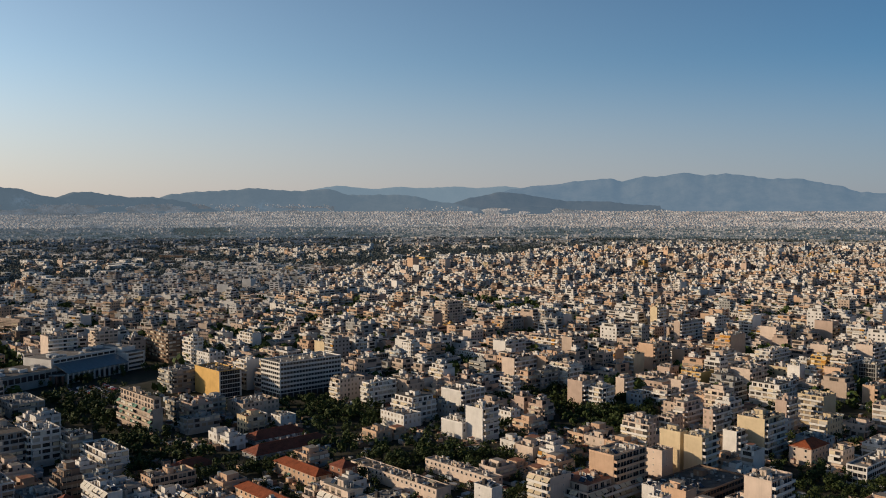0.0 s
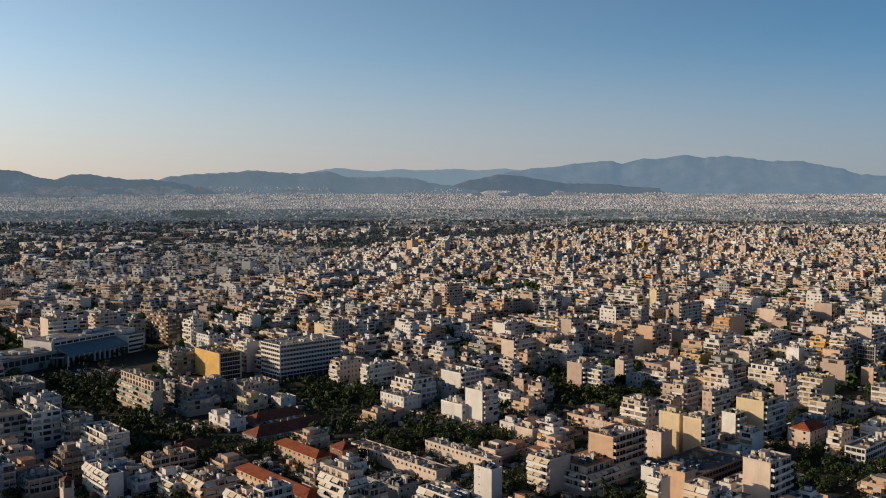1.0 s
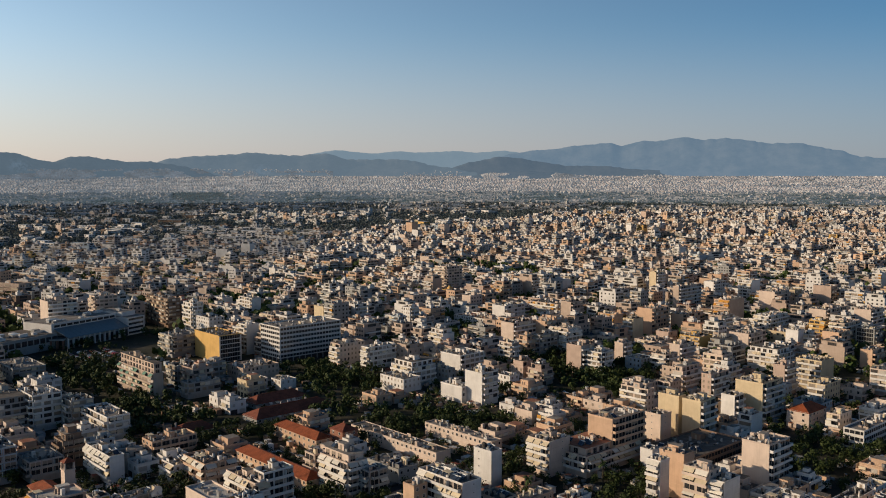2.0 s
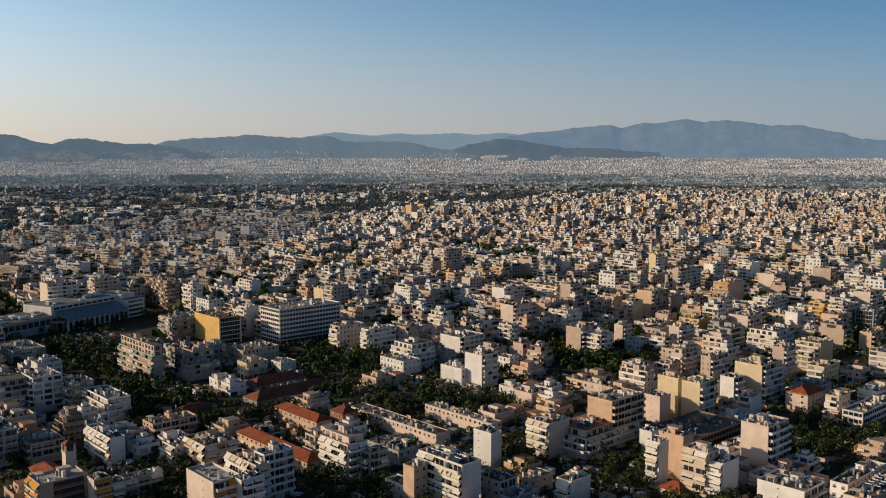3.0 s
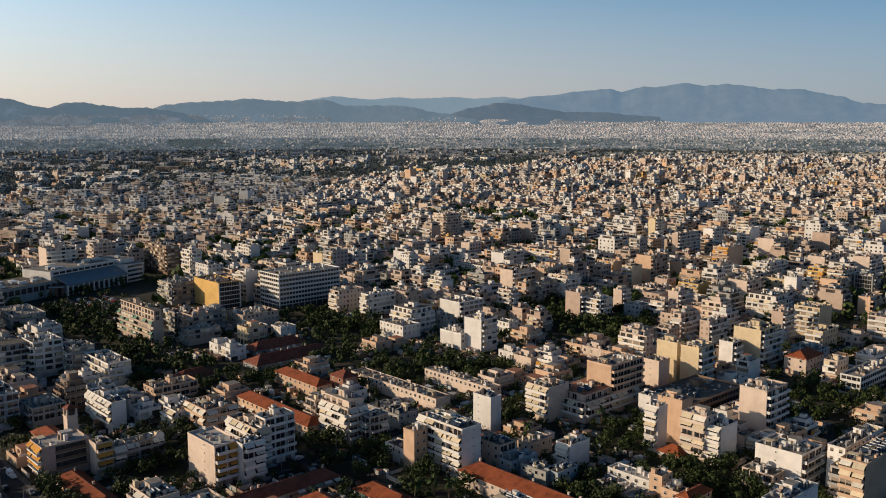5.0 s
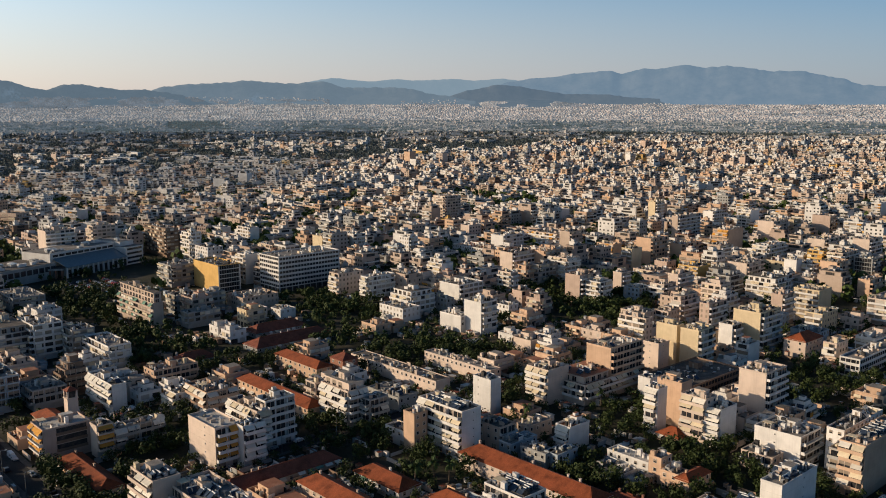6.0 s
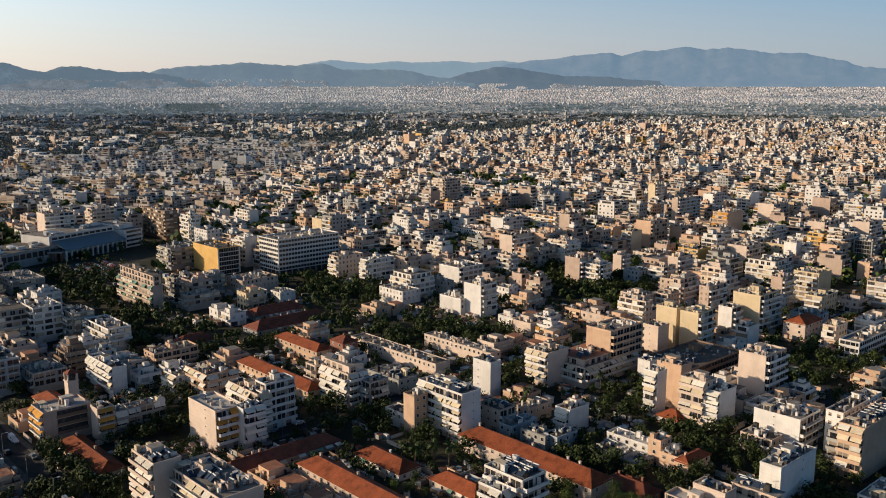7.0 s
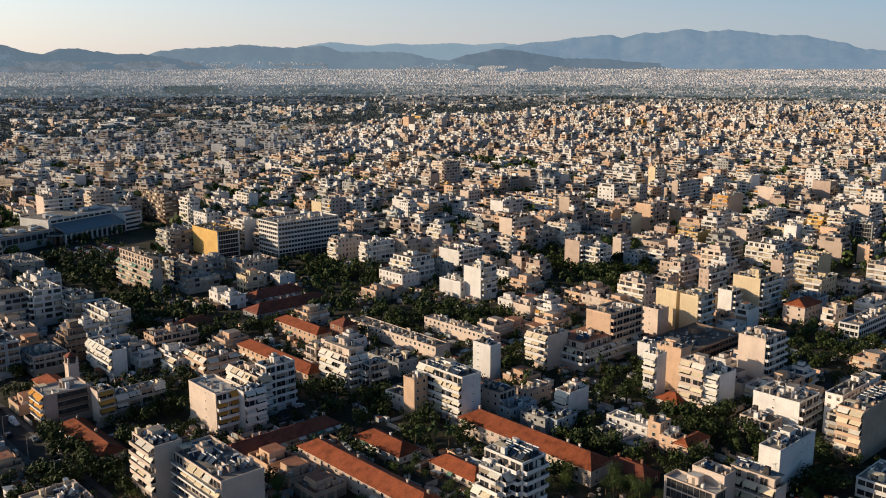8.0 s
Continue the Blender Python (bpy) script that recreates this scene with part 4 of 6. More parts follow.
def mall(x, y, turn):
    """A long shopping hall: glazed slope over a low front, a taller part with windows behind, a block at its end."""
    root = tagged(new("shopping_hall"), "long low shopping hall with a blue-grey sloping glass roof", "building")
    root.matrix_basis = pose(x, y, 0, 0, 0, math.degrees(turn))
    part("front_wall", box_mesh("front_wall", [B(0, 0.6, -0.5, 57, 14, 7.2, 0, 1)], [WALL["grey"], ROOF_GREY]), root)
    for k in range(12):
        q = 57 * k / 12
        part("pier", box_mesh("pier", [B(q, -0.6, -0.5, q + 0.9, 0.6, 7.4)], [WALL["white"]]), root)
        part("shop_window", box_mesh("shop_window", [B(q + 1.2, 0.4, 0.3, q + 57 / 12 - 0.3, 0.62, 5.6)], [GLASS]), root)
    for k in range(12):
        a, b = 57 * k / 12 + 0.12, 57 * (k + 1) / 12 - 0.12
        v = [(a, -1.0, 7.6), (b, -1.0, 7.6), (b, 14, 13.2), (a, 14, 13.2)]
        v += [(p, q, r - 0.25) for p, q, r in v]
        part("roof_panel", mesh_of("roof_panel", v, [(0, 1, 2, 3), (7, 6, 5, 4), (0, 4, 5, 1), (1, 5, 6, 2), (2, 6, 7, 3), (3, 7, 4, 0)], [GLASS_ROOF]), root)
    part("upper_hall", box_mesh("upper_hall", [B(-2, 14, -0.5, 58, 44, 16.5, 0, 1), B(-2, 13.9, 16.5, 58, 14.3, 17.2)], [WALL["white"], ROOF_PALE]), root)
    for k in range(10):
        part("upper_window", box_mesh("upper_window", [B(0.5 + 5.7 * k, 13.85, 13.9, 5.2 + 5.7 * k, 14.02, 15.6)], [GLASS]), root)
    part("end_block", box_mesh("end_block", [B(58.2, 2, -0.5, 76, 40, 14, 0, 1), B(60, 10, 14, 74, 36, 17.5, 0, 1)], [WALL["white"], ROOF_PALE]), root)
    for lev in range(4):
        part("window_band", box_mesh("window_band", [B(59.5, 1.9, lev * 3.4 + 1.2, 74.5, 2.02, lev * 3.4 + 2.8)], [GLASS]), root)
    part("west_block", box_mesh("west_block", [B(-48, 8, -0.5, -2.2, 46, 10.5, 0, 1), B(-48.2, 7.8, 10.5, -2.2, 8.2, 11.4)], [WALL["grey"], ROOF_GREY]), root)
    for k in range(9):
        part("west_window", box_mesh("west_window", [B(-46.5 + 5 * k, 7.88, 5.6, -42.6 + 5 * k, 8.02, 9.2)], [GLASS]), root)
    for k in range(26):
        qx, qy = dice.uniform(-44, 72), dice.uniform(18, 36)
        z = 10.5 if qx < -3 else 16.5 if qx < 56 else 17.5
        if 56 <= qx < 62 or -4 < qx < 0:
            continue
        sx, sy = dice.uniform(0.8, 3.5), dice.uniform(0.8, 2.5)
        part("roof_unit", box_mesh("roof_unit", [B(qx - sx, qy - sy, z, qx + sx, qy + sy, z + dice.uniform(0.8, 2.4))], [dice.choice([WALL["white"], METAL, WALL["grey"]])]), root)
    for q in range(-45, 75, 15):
        for w in (8, 24, 40):
            cx, cy = local(x, y, q, w, turn)
            claim(cx, cy, 14, 14)


def pillared_hall(x, y, turn):
    """A low hall behind a porch of orange-brown pillars."""
    root = tagged(new("pillared_hall"), "low dark-glazed hall behind a porch of orange-brown pillars", "building")
    root.matrix_basis = pose(x, y, 0, 0, 0, math.degrees(turn))
    part("wall", box_mesh("wall", [B(0, 4, -0.5, 34, 14, 7.0, 0, 1)], [WALL["brown"], ROOF_GREY]), root)
    part("porch_roof", box_mesh("porch_roof", [B(-0.6, -0.6, 6.3, 34.6, 13.5, 7.4, 0, 1)], [WALL["grey"], ROOF_GREY]), root)
    for k in range(9):
        part("pillar", box_mesh("pillar", [B(0.2 + 4.1 * k, 0, -0.5, 1.3 + 4.1 * k, 1.1, 6.3)], [WALL["brick"]]), root)
        if k < 8:
            part("glass_front", box_mesh("glass_front", [B(1.2 + 4.1 * k, 3.9, 0.2, 4.6 + 4.1 * k, 4.02, 5.8)], [GLASS]), root)
    cx, cy = local(x, y, 17, 6, turn)
    claim(cx, cy, 18, 18)


def palm(x, y, height):
    """A palm: a slim ringed trunk under a head of drooping fronds."""
    root = tagged(new("palm_tree"), "tall palm tree with drooping green fronds", "tree", "palms")
    root.matrix_basis = pose(x, y, 0, 0, 0, dice.uniform(0, 360))
    verts, faces = [], []
    n, rings = 8, 9
    for j in range(rings + 1):
        r = 0.28 - 0.12 * j / rings + (0.03 if j % 2 else 0)
        for k in range(n):
            verts.append((r * math.cos(2 * math.pi * k / n) + 0.25 * (j / rings) ** 2, r * math.sin(2 * math.pi * k / n), -0.3 + (height + 0.3) * j / rings))
        if j:
            faces += [((j - 1) * n + k, (j - 1) * n + (k + 1) % n, j * n + (k + 1) % n, j * n + k) for k in range(n)]
    part("trunk", mesh_of("trunk", verts, faces, [BARK]), root)
    verts, faces = [], []
    reach = 2.6
    for j in range(7):
        t = j / 6
        c = (reach * t, 0, 0.75 * math.sin(t * 2.2) - 1.1 * t * t)
        half = 0.42 * math.sin(0.25 + 2.7 * t) + 0.02
        verts += [(c[0], -half, c[2] - half * 0.45), (c[0], 0, c[2]), (c[0], half, c[2] - half * 0.45)]
        if j:
            a, b = 3 * (j - 1), 3 * j
            faces += [(a, a + 1, b + 1, b), (a + 1, a + 2, b + 2, b + 1)]
    frond = mesh_of("frond", verts, faces, [LEAF_DARK])
    for k in range(22):
        ob = part("frond", frond, root, "", pose(0.25, 0, height, 0, (-55, -20, 15, 45)[k % 4] + dice.uniform(-8, 8), k * 137.5))
    return root


LAMPS = []


def street_lamp(x, y, turn):
    m = pose(x, y, 0.1, 0, 0, turn)
    if LAMPS:
        return copy_thing(LAMPS[0], m)
    root = tagged(new("street_lamp"), "tall grey metal street lamp beside the road", "street lamp", "street lamps")
    root.matrix_basis = m
    part("pole", box_mesh("pole", [B(-0.09, -0.09, 0, 0.09, 0.09, 4.2), B(-0.06, -0.06, 4.2, 0.06, 0.06, 8.4)], [METAL]), root)
    part("arm", box_mesh("arm", [B(-0.05, -1.5, 8.3, 0.05, 0.06, 8.4)], [METAL]), root)
    part("lamp_head", box_mesh("lamp_head", [B(-0.16, -2.1, 8.22, 0.16, -1.4, 8.42)], [SHEET]), root)
    LAMPS.append(root)
    return root

# ---- the nearer buildings, one by one ----
apartment(-106.7, 233.1, 14.0, 15.0, 3, "cream", "w", "w", "", 0, "pale")
apartment(-84.8, 253.7, 14.7, 8.5, 6, "cream", "b", "p", "white", 0, "pale")
apartment(-65.5, 245.0, 30.6, 13.4, 5, "cream", "b", "p", "cream", 0, "pale")
apartment(-137.5, 312.1, 11.9, 16.5, 4, "pink", "b", "r", "ochre", 0, "white")
apartment(-122.1, 310.4, 6.1, 6.0, 4, "cream", "p", "b", "ochre", 0, "pale")
apartment(-113.1, 320.0, 6.0, 19.3, 3, "grey", "p", "b", "white", 0, "pale")
apartment(-140.0, 364.4, 24.9, 6.0, 4, "white", "b", "p", "white", 0, "grey")
apartment(-161.4, 380.6, 10.5, 8.9, 5, "brown", "w", "b", "", 1, "pale")
apartment(-200.8, 441.0, 21.1, 14.0, 6, "white", "w", "b", "", 0, "pale")
apartment(-220.7, 440.5, 37.6, 15.1, 6, "grey", "w", "b", "", 1, "grey")
apartment(-187.0, 365.9, 28.7, 9.8, 5, "blue", "b", "b", "", 0, "pale")
apartment(-167.4, 365.7, 16.3, 13.6, 3, "grey", "b", "b", "", 0, "pale")
apartment(-180.8, 438.4, 11.8, 11.1, 5, "grey", "w", "b", "", 0, "grey")
apartment(-162.2, 426.2, 28.4, 11.0, 4, "white", "w", "b", "", 0, "pale")
apartment(-152.1, 390.1, 7.6, 10.9, 3, "blue", "w", "w", "", 0, "pale")
apartment(-173.7, 509.8, 45.6, 6.0, 7, "beige", "b", "p", "green", 2, "grey")
apartment(-122.0, 393.6, 10.1, 21.0, 3, "peach", "w", "b", "", 0, "pale")
apartment(-107.5, 358.8, 11.0, 10.0, 3, "white", "b", "w", "cream", 0, "pale")
apartment(-94.1, 354.8, 17.9, 13.6, 4, "peach", "b", "w", "white", 0, "grey")
apartment(-80.7, 306.3, 19.5, 10.0, 5, "cream", "p", "b", "ochre", 0, "white")
apartment(-67.5, 303.0, 6.0, 8.8, 5, "white", "p", "b", "white", 0, "pale")
apartment(-71.7, 322.7, 20.9, 6.0, 5, "cream", "w", "b", "white", 0, "grey")
apartment(-62.1, 322.2, 7.0, 12.4, 6, "white", "w", "b", "", 0, "pale")
apartment(-39.1, 345.6, 18.0, 9.4, 6, "cream", "b", "b", "white", 1, "pale")
apartment(-52.1, 360.6, 6.9, 6.0, 4, "cream", "b", "w", "", 0, "grey")
apartment(-26.8, 340.3, 6.0, 8.7, 4, "grey", "w", "b", "white", 0, "pale")
apartment(-21.3, 366.2, 20.6, 10.1, 2, "grey", "w", "w", "", 0, "pale")
apartment(-20.4, 402.5, 60.7, 8.4, 2, "cream", "w", "p", "", 0, "grey")
apartment(8.8, 412.1, 44.9, 6.6, 2, "cream", "w", "w", "", 0, "pale")
apartment(-14.7, 322.2, 13.1, 6.6, 2, "white", "w", "w", "", 0, "pale")
apartment(-10.0, 314.8, 6.0, 6.2, 5, "peach", "p", "w", "", 0, "grey")
apartment(2.3, 316.0, 23.2, 9.2, 6, "white", "b", "p", "cream", 0, "pale")
apartment(18.0, 355.9, 10.0, 6.0, 5, "white", "p", "p", "", 0, "pale")
apartment(19.8, 319.7, 11.0, 8.4, 3, "beige", "w", "b", "", 0, "grey")
apartment(27.1, 311.2, 6.0, 13.5, 2, "blue", "w", "w", "", 0, "pale")
apartment(33.4, 301.8, 11.6, 6.0, 2, "grey", "w", "w", "", 0, "pale")
apartment(41.1, 300.4, 6.0, 10.9, 2, "blue", "w", "w", "", 0, "grey")
apartment(34.7, 328.8, 6.0, 13.2, 2, "beige", "w", "w", "", 0, "pale")
apartment(47.7, 319.0, 6.7, 11.1, 3, "white", "b", "p", "white", 0, "red")
apartment(44.6, 372.3, 12.0, 13.1, 5, "cream", "b", "p", "cream", 0, "grey")
apartment(66.5, 381.4, 18.1, 36.8, 4, "cream", "b", "b", "cream", 1, "red")
apartment(75.9, 388.5, 13.1, 22.6, 7, "peach", "p", "b", "", 0, "pale")
apartment(101.3, 462.8, 16.7, 6.0, 5, "cream", "b", "w", "cream", 0, "grey")
apartment(108.9, 422.2, 11.3, 6.0, 7, "yellow", "p", "p", "", 0, "pale")
apartment(119.4, 414.1, 9.6, 12.6, 7, "yellow", "p", "b", "", 0, "pale")
apartment(100.0, 411.7, 8.4, 8.7, 5, "cream", "p", "p", "", 0, "grey")
apartment(109.0, 382.1, 23.4, 42.4, 3, "brown", "g", "g", "", 0, "grey")
apartment(86.1, 366.2, 6.0, 6.0, 4, "white", "p", "p", "", 0, "pale")
apartment(81.4, 333.4, 6.0, 6.0, 6, "white", "b", "p", "white", 0, "grey")
apartment(91.0, 343.3, 11.1, 7.1, 6, "peach", "p", "p", "", 0, "pale")
apartment(95.2, 324.1, 10.5, 7.3, 6, "cream", "b", "w", "cream", 0, "pale")
apartment(102.4, 320.9, 6.9, 11.0, 5, "white", "b", "p", "white", 0, "grey")
apartment(127.8, 349.4, 11.5, 16.4, 7, "cream", "p", "b", "", 0, "pale")
apartment(121.9, 306.5, 17.1, 14.8, 4, "white", "p", "b", "", 0, "pale")
apartment(110.4, 298.6, 11.6, 7.5, 2, "cream", "b", "w", "", 0, "grey")
apartment(104.3, 259.0, 6.7, 22.1, 5, "white", "p", "p", "", 0, "pale")
apartment(69.9, 235.5, 16.0, 6.0, 4, "cream", "c", "c", "", 0, "white")
apartment(75.7, 238.0, 10.0, 6.0, 5, "cream", "p", "p", "", 0, "grey")
apartment(87.7, 237.6, 14.6, 6.0, 5, "cream", "b", "p", "cream", 1, "pale")
apartment(143.0, 286.7, 8.3, 34.4, 6, "peach", "b", "p", "cream", 0, "pale")
apartment(145.7, 306.6, 6.0, 31.6, 5, "white", "w", "w", "", 0, "grey")
apartment(141.7, 294.7, 6.6, 30.7, 4, "grey", "w", "b", "", 0, "pale")
apartment(206.3, 420.9, 9.4, 51.4, 3, "white", "g", "g", "", 0, "pale")
apartment(65.1, 296.2, 17.0, 6.0, 2, "white", "w", "w", "", 0, "white")
apartment(72.6, 288.0, 4.9, 6.2, 3, "peach", "w", "w", "", 0, "pale")
apartment(75.9, 282.4, 6.8, 6.0, 2, "peach", "w", "w", "", 0, "grey")
apartment(55.6, 294.6, 5.6, 9.0, 1, "grey", "w", "w", "", 0, "grey")
apartment(60.2, 289.6, 5.8, 8.6, 1, "white", "w", "w", "", 0, "grey")
apartment(65.0, 284.2, 5.6, 9.0, 1, "grey", "w", "w", "", 0, "white")
apartment(19.7, 236.0, 14.2, 9.4, 7, "white", "b", "b", "", 0, "pale")
apartment(14.8, 232.6, 8.6, 6.0, 6, "white", "b", "w", "white", 0, "grey")
apartment(13.3, 233.7, 7.8, 7.3, 4, "white", "b", "w", "white", 0, "pale")
apartment(161.6, 454.2, 14.9, 20.8, 7, "yellow", "p", "b", "", 0, "pale")
apartment(145.7, 447.0, 7.6, 8.8, 5, "white", "p", "w", "", 0, "grey")
apartment(146.3, 421.5, 6.7, 10.1, 4, "white", "b", "p", "", 0, "red")
apartment(190.8, 458.2, 14.8, 12.1, 3, "blue", "p", "w", "", 0, "pale")
apartment(194.2, 434.5, 6.7, 12.6, 3, "cream", "b", "w", "", 0, "grey")
apartment(-98.0, 614.3, 23.8, 49.4, 8, "white", "g", "g", "", 0, "pale")
apartment(-60.2, 675.7, 6.0, 42.8, 5, "grey", "c", "c", "", 0, "pale")
apartment(-154.2, 609.0, 34.4, 16.4, 6, "ochre", "p", "c", "", 0, "grey")
apartment(-184.3, 620.9, 18.8, 19.3, 5, "grey", "b", "b", "", 0, "pale")
apartment(-261.6, 549.3, 33.9, 19.0, 3, "grey", "w", "b", "", 0, "pale")
apartment(-303.0, 703.8, 17.2, 22.3, 9, "cream", "p", "b", "", 0, "grey")
apartment(-285.8, 751.9, 11.9, 19.0, 8, "cream", "b", "b", "", 0, "pale")
apartment(-233.8, 745.8, 39.6, 10.8, 8, "brown", "b", "b", "", 0, "pale")
apartment(-199.2, 710.4, 16.0, 8.2, 8, "white", "b", "b", "", 0, "grey")
apartment(-117.3, 547.4, 19.5, 24.9, 3, "beige", "w", "w", "", 0, "pale")
apartment(-136.7, 625.6, 11.4, 9.8, 7, "white", "b", "p", "", 0, "pale")
apartment(-63.4, 589.0, 10.0, 20.3, 5, "cream", "w", "w", "", 0, "grey")
apartment(-42.0, 577.0, 7.6, 21.9, 5, "white", "b", "b", "white", 0, "pale")
apartment(-25.9, 596.6, 6.0, 18.3, 4, "grey", "w", "b", "", 0, "pale")
apartment(-18.1, 534.3, 18.8, 18.8, 5, "white", "b", "b", "", 1, "grey")
apartment(-25.0, 515.1, 21.0, 12.8, 3, "white", "w", "w", "", 0, "pale")
apartment(-1.4, 608.0, 14.2, 10.4, 7, "white", "b", "p", "", 1, "pale")
apartment(12.1, 570.1, 18.3, 21.0, 4, "white", "p", "b", "", 0, "grey")
apartment(20.9, 487.7, 13.2, 12.3, 6, "white", "p", "b", "", 0, "pale")
apartment(4.8, 938.4, 18.1, 22.3, 10, "cream", "b", "b", "", 0, "pale")
apartment(53.6, 637.6, 12.0, 23.6, 7, "cream", "p", "b", "", 0, "grey")
apartment(78.1, 644.0, 8.5, 24.7, 7, "peach", "p", "b", "", 0, "pale")
apartment(105.9, 738.4, 10.7, 15.9, 7, "beige", "p", "b", "", 0, "pale")
apartment(89.6, 568.0, 11.8, 20.5, 6, "pink", "p", "b", "", 0, "grey")
apartment(98.0, 558.2, 11.5, 11.4, 5, "white", "b", "b", "", 0, "pale")
apartment(129.1, 692.2, 15.6, 10.7, 6, "peach", "b", "p", "ochre", 0, "pale")
apartment(141.8, 668.8, 9.2, 12.7, 6, "yellow", "b", "p", "", 0, "grey")
apartment(142.3, 519.2, 6.8, 19.6, 5, "cream", "b", "b", "", 1, "pale")
apartment(152.1, 497.6, 6.0, 18.3, 5, "pink", "w", "b", "", 0, "pale")
apartment(210.4, 573.7, 21.3, 18.5, 5, "white", "b", "b", "cream", 1, "grey")
apartment(217.3, 520.9, 15.3, 15.9, 6, "yellow", "b", "p", "", 0, "pale")
apartment(232.8, 730.4, 14.1, 22.8, 8, "peach", "b", "p", "ochre", 0, "pale")
apartment(212.8, 686.8, 11.1, 16.3, 6, "beige", "p", "b", "", 0, "grey")
apartment(257.6, 853.7, 10.1, 20.0, 8, "white", "p", "w", "", 0, "pale")
apartment(293.8, 862.8, 14.0, 15.9, 8, "white", "b", "p", "", 0, "pale")
apartment(243.2, 618.4, 9.0, 8.2, 6, "white", "p", "p", "", 0, "grey")
apartment(253.0, 619.6, 14.2, 8.4, 5, "white", "w", "w", "", 0, "pale")
apartment(277.1, 658.2, 11.9, 9.1, 6, "ochre", "b", "w", "ochre", 0, "pale")
apartment(293.3, 653.7, 11.1, 26.3, 6, "cream", "b", "w", "", 0, "grey")
apartment(306.3, 643.4, 13.2, 12.6, 5, "grey", "c", "w", "", 0, "pale")
apartment(217.0, 799.1, 6.0, 36.0, 9, "beige", "p", "b", "", 0, "pale")
apartment(215.3, 906.6, 8.0, 14.7, 9, "yellow", "p", "w", "", 0, "grey")
apartment(259.7, 512.5, 14.0, 32.6, 5, "cream", "b", "b", "", 0, "pale")
apartment(-98.4, 732.6, 13.5, 9.5, 6, "yellow", "p", "w", "", 0, "pale")
apartment(-74.6, 747.9, 17.9, 12.3, 6, "white", "p", "w", "", 0, "grey")
apartment(-26.5, 705.0, 10.9, 9.3, 7, "white", "w", "w", "", 0, "pale")
apartment(-34.3, 677.8, 9.3, 7.2, 6, "blue", "w", "w", "", 0, "pale")
apartment(-14.4, 698.0, 11.3, 8.8, 5, "cream", "b", "w", "", 0, "grey")
apartment(43.4, 588.8, 11.3, 7.0, 5, "cream", "b", "b", "", 0, "pale")
apartment(58.1, 616.1, 9.4, 11.6, 5, "peach", "b", "w", "", 1, "pale")
apartment(72.2, 621.3, 6.0, 22.0, 5, "grey", "w", "b", "", 0, "grey")
apartment(84.5, 631.9, 21.2, 14.2, 6, "cream", "w", "b", "white", 0, "pale")
apartment(53.5, 740.7, 14.1, 23.6, 6, "white", "p", "b", "", 0, "pale")
apartment(95.8, 778.5, 32.0, 26.2, 5, "cream", "b", "b", "ochre", 0, "grey")
apartment(28.1, 737.2, 36.3, 19.6, 3, "white", "w", "b", "", 0, "red")
apartment(37.5, 518.3, 10.9, 7.7, 3, "white", "w", "w", "", 0, "pale")
apartment(0.0, 537.4, 14.2, 6.0, 3, "grey", "w", "w", "", 0, "grey")
apartment(7.5, 494.2, 17.0, 8.7, 3, "white", "p", "w", "", 0, "pale")
apartment(165.1, 704.6, 13.6, 22.9, 7, "peach", "p", "b", "", 0, "pale")
apartment(194.8, 715.9, 11.3, 28.4, 5, "peach", "p", "b", "", 0, "grey")
apartment(161.8, 647.6, 10.5, 11.5, 4, "pink", "p", "w", "", 0, "pale")
apartment(118.6, 588.1, 6.8, 9.9, 5, "cream", "p", "w", "", 0, "pale")
apartment(149.4, 632.4, 18.9, 20.7, 3, "cream", "b", "b", "", 0, "grey")
apartment(156.4, 584.9, 7.7, 17.2, 5, "cream", "p", "b", "", 0, "pale")
apartment(178.5, 630.9, 15.9, 16.7, 4, "ochre", "b", "p", "", 0, "pale")
apartment(196.3, 624.2, 9.6, 25.4, 4, "grey", "b", "b", "", 1, "grey")
apartment(168.9, 568.8, 14.6, 25.4, 3, "peach", "p", "w", "", 0, "pale")
apartment(124.9, 569.0, 11.7, 13.4, 3, "blue", "w", "w", "", 0, "pale")
apartment(140.5, 566.2, 10.5, 13.2, 4, "cream", "b", "b", "", 0, "grey")
apartment(111.2, 502.6, 16.2, 10.9, 3, "cream", "w", "w", "", 0, "pale")
apartment(127.7, 502.9, 9.0, 11.3, 3, "cream", "b", "w", "", 0, "pale")
apartment(214.1, 629.3, 14.7, 23.4, 5, "cream", "p", "b", "", 0, "grey")
apartment(252.0, 689.0, 12.0, 29.9, 6, "white", "b", "b", "cream", 0, "pale")
apartment(233.4, 668.9, 10.5, 17.6, 4, "white", "w", "b", "", 0, "pale")
apartment(225.0, 594.9, 11.9, 13.2, 4, "white", "b", "b", "", 0, "grey")
apartment(269.7, 613.6, 11.7, 17.5, 6, "peach", "p", "b", "", 0, "pale")
apartment(280.0, 581.9, 7.9, 19.4, 4, "peach", "p", "w", "", 0, "pale")
apartment(341.4, 718.8, 13.3, 23.7, 6, "cream", "p", "b", "", 0, "grey")
apartment(311.9, 724.7, 13.8, 40.6, 6, "cream", "p", "b", "", 0, "pale")
apartment(194.3, 506.2, 6.8, 14.0, 6, "pink", "p", "b", "", 0, "pale")
apartment(208.8, 487.1, 9.5, 18.5, 4, "yellow", "b", "w", "", 0, "grey")
apartment(297.6, 807.4, 15.0, 26.9, 7, "cream", "p", "w", "", 0, "pale")
apartment(-169.8, 785.3, 20.9, 8.9, 6, "white", "b", "p", "", 0, "pale")
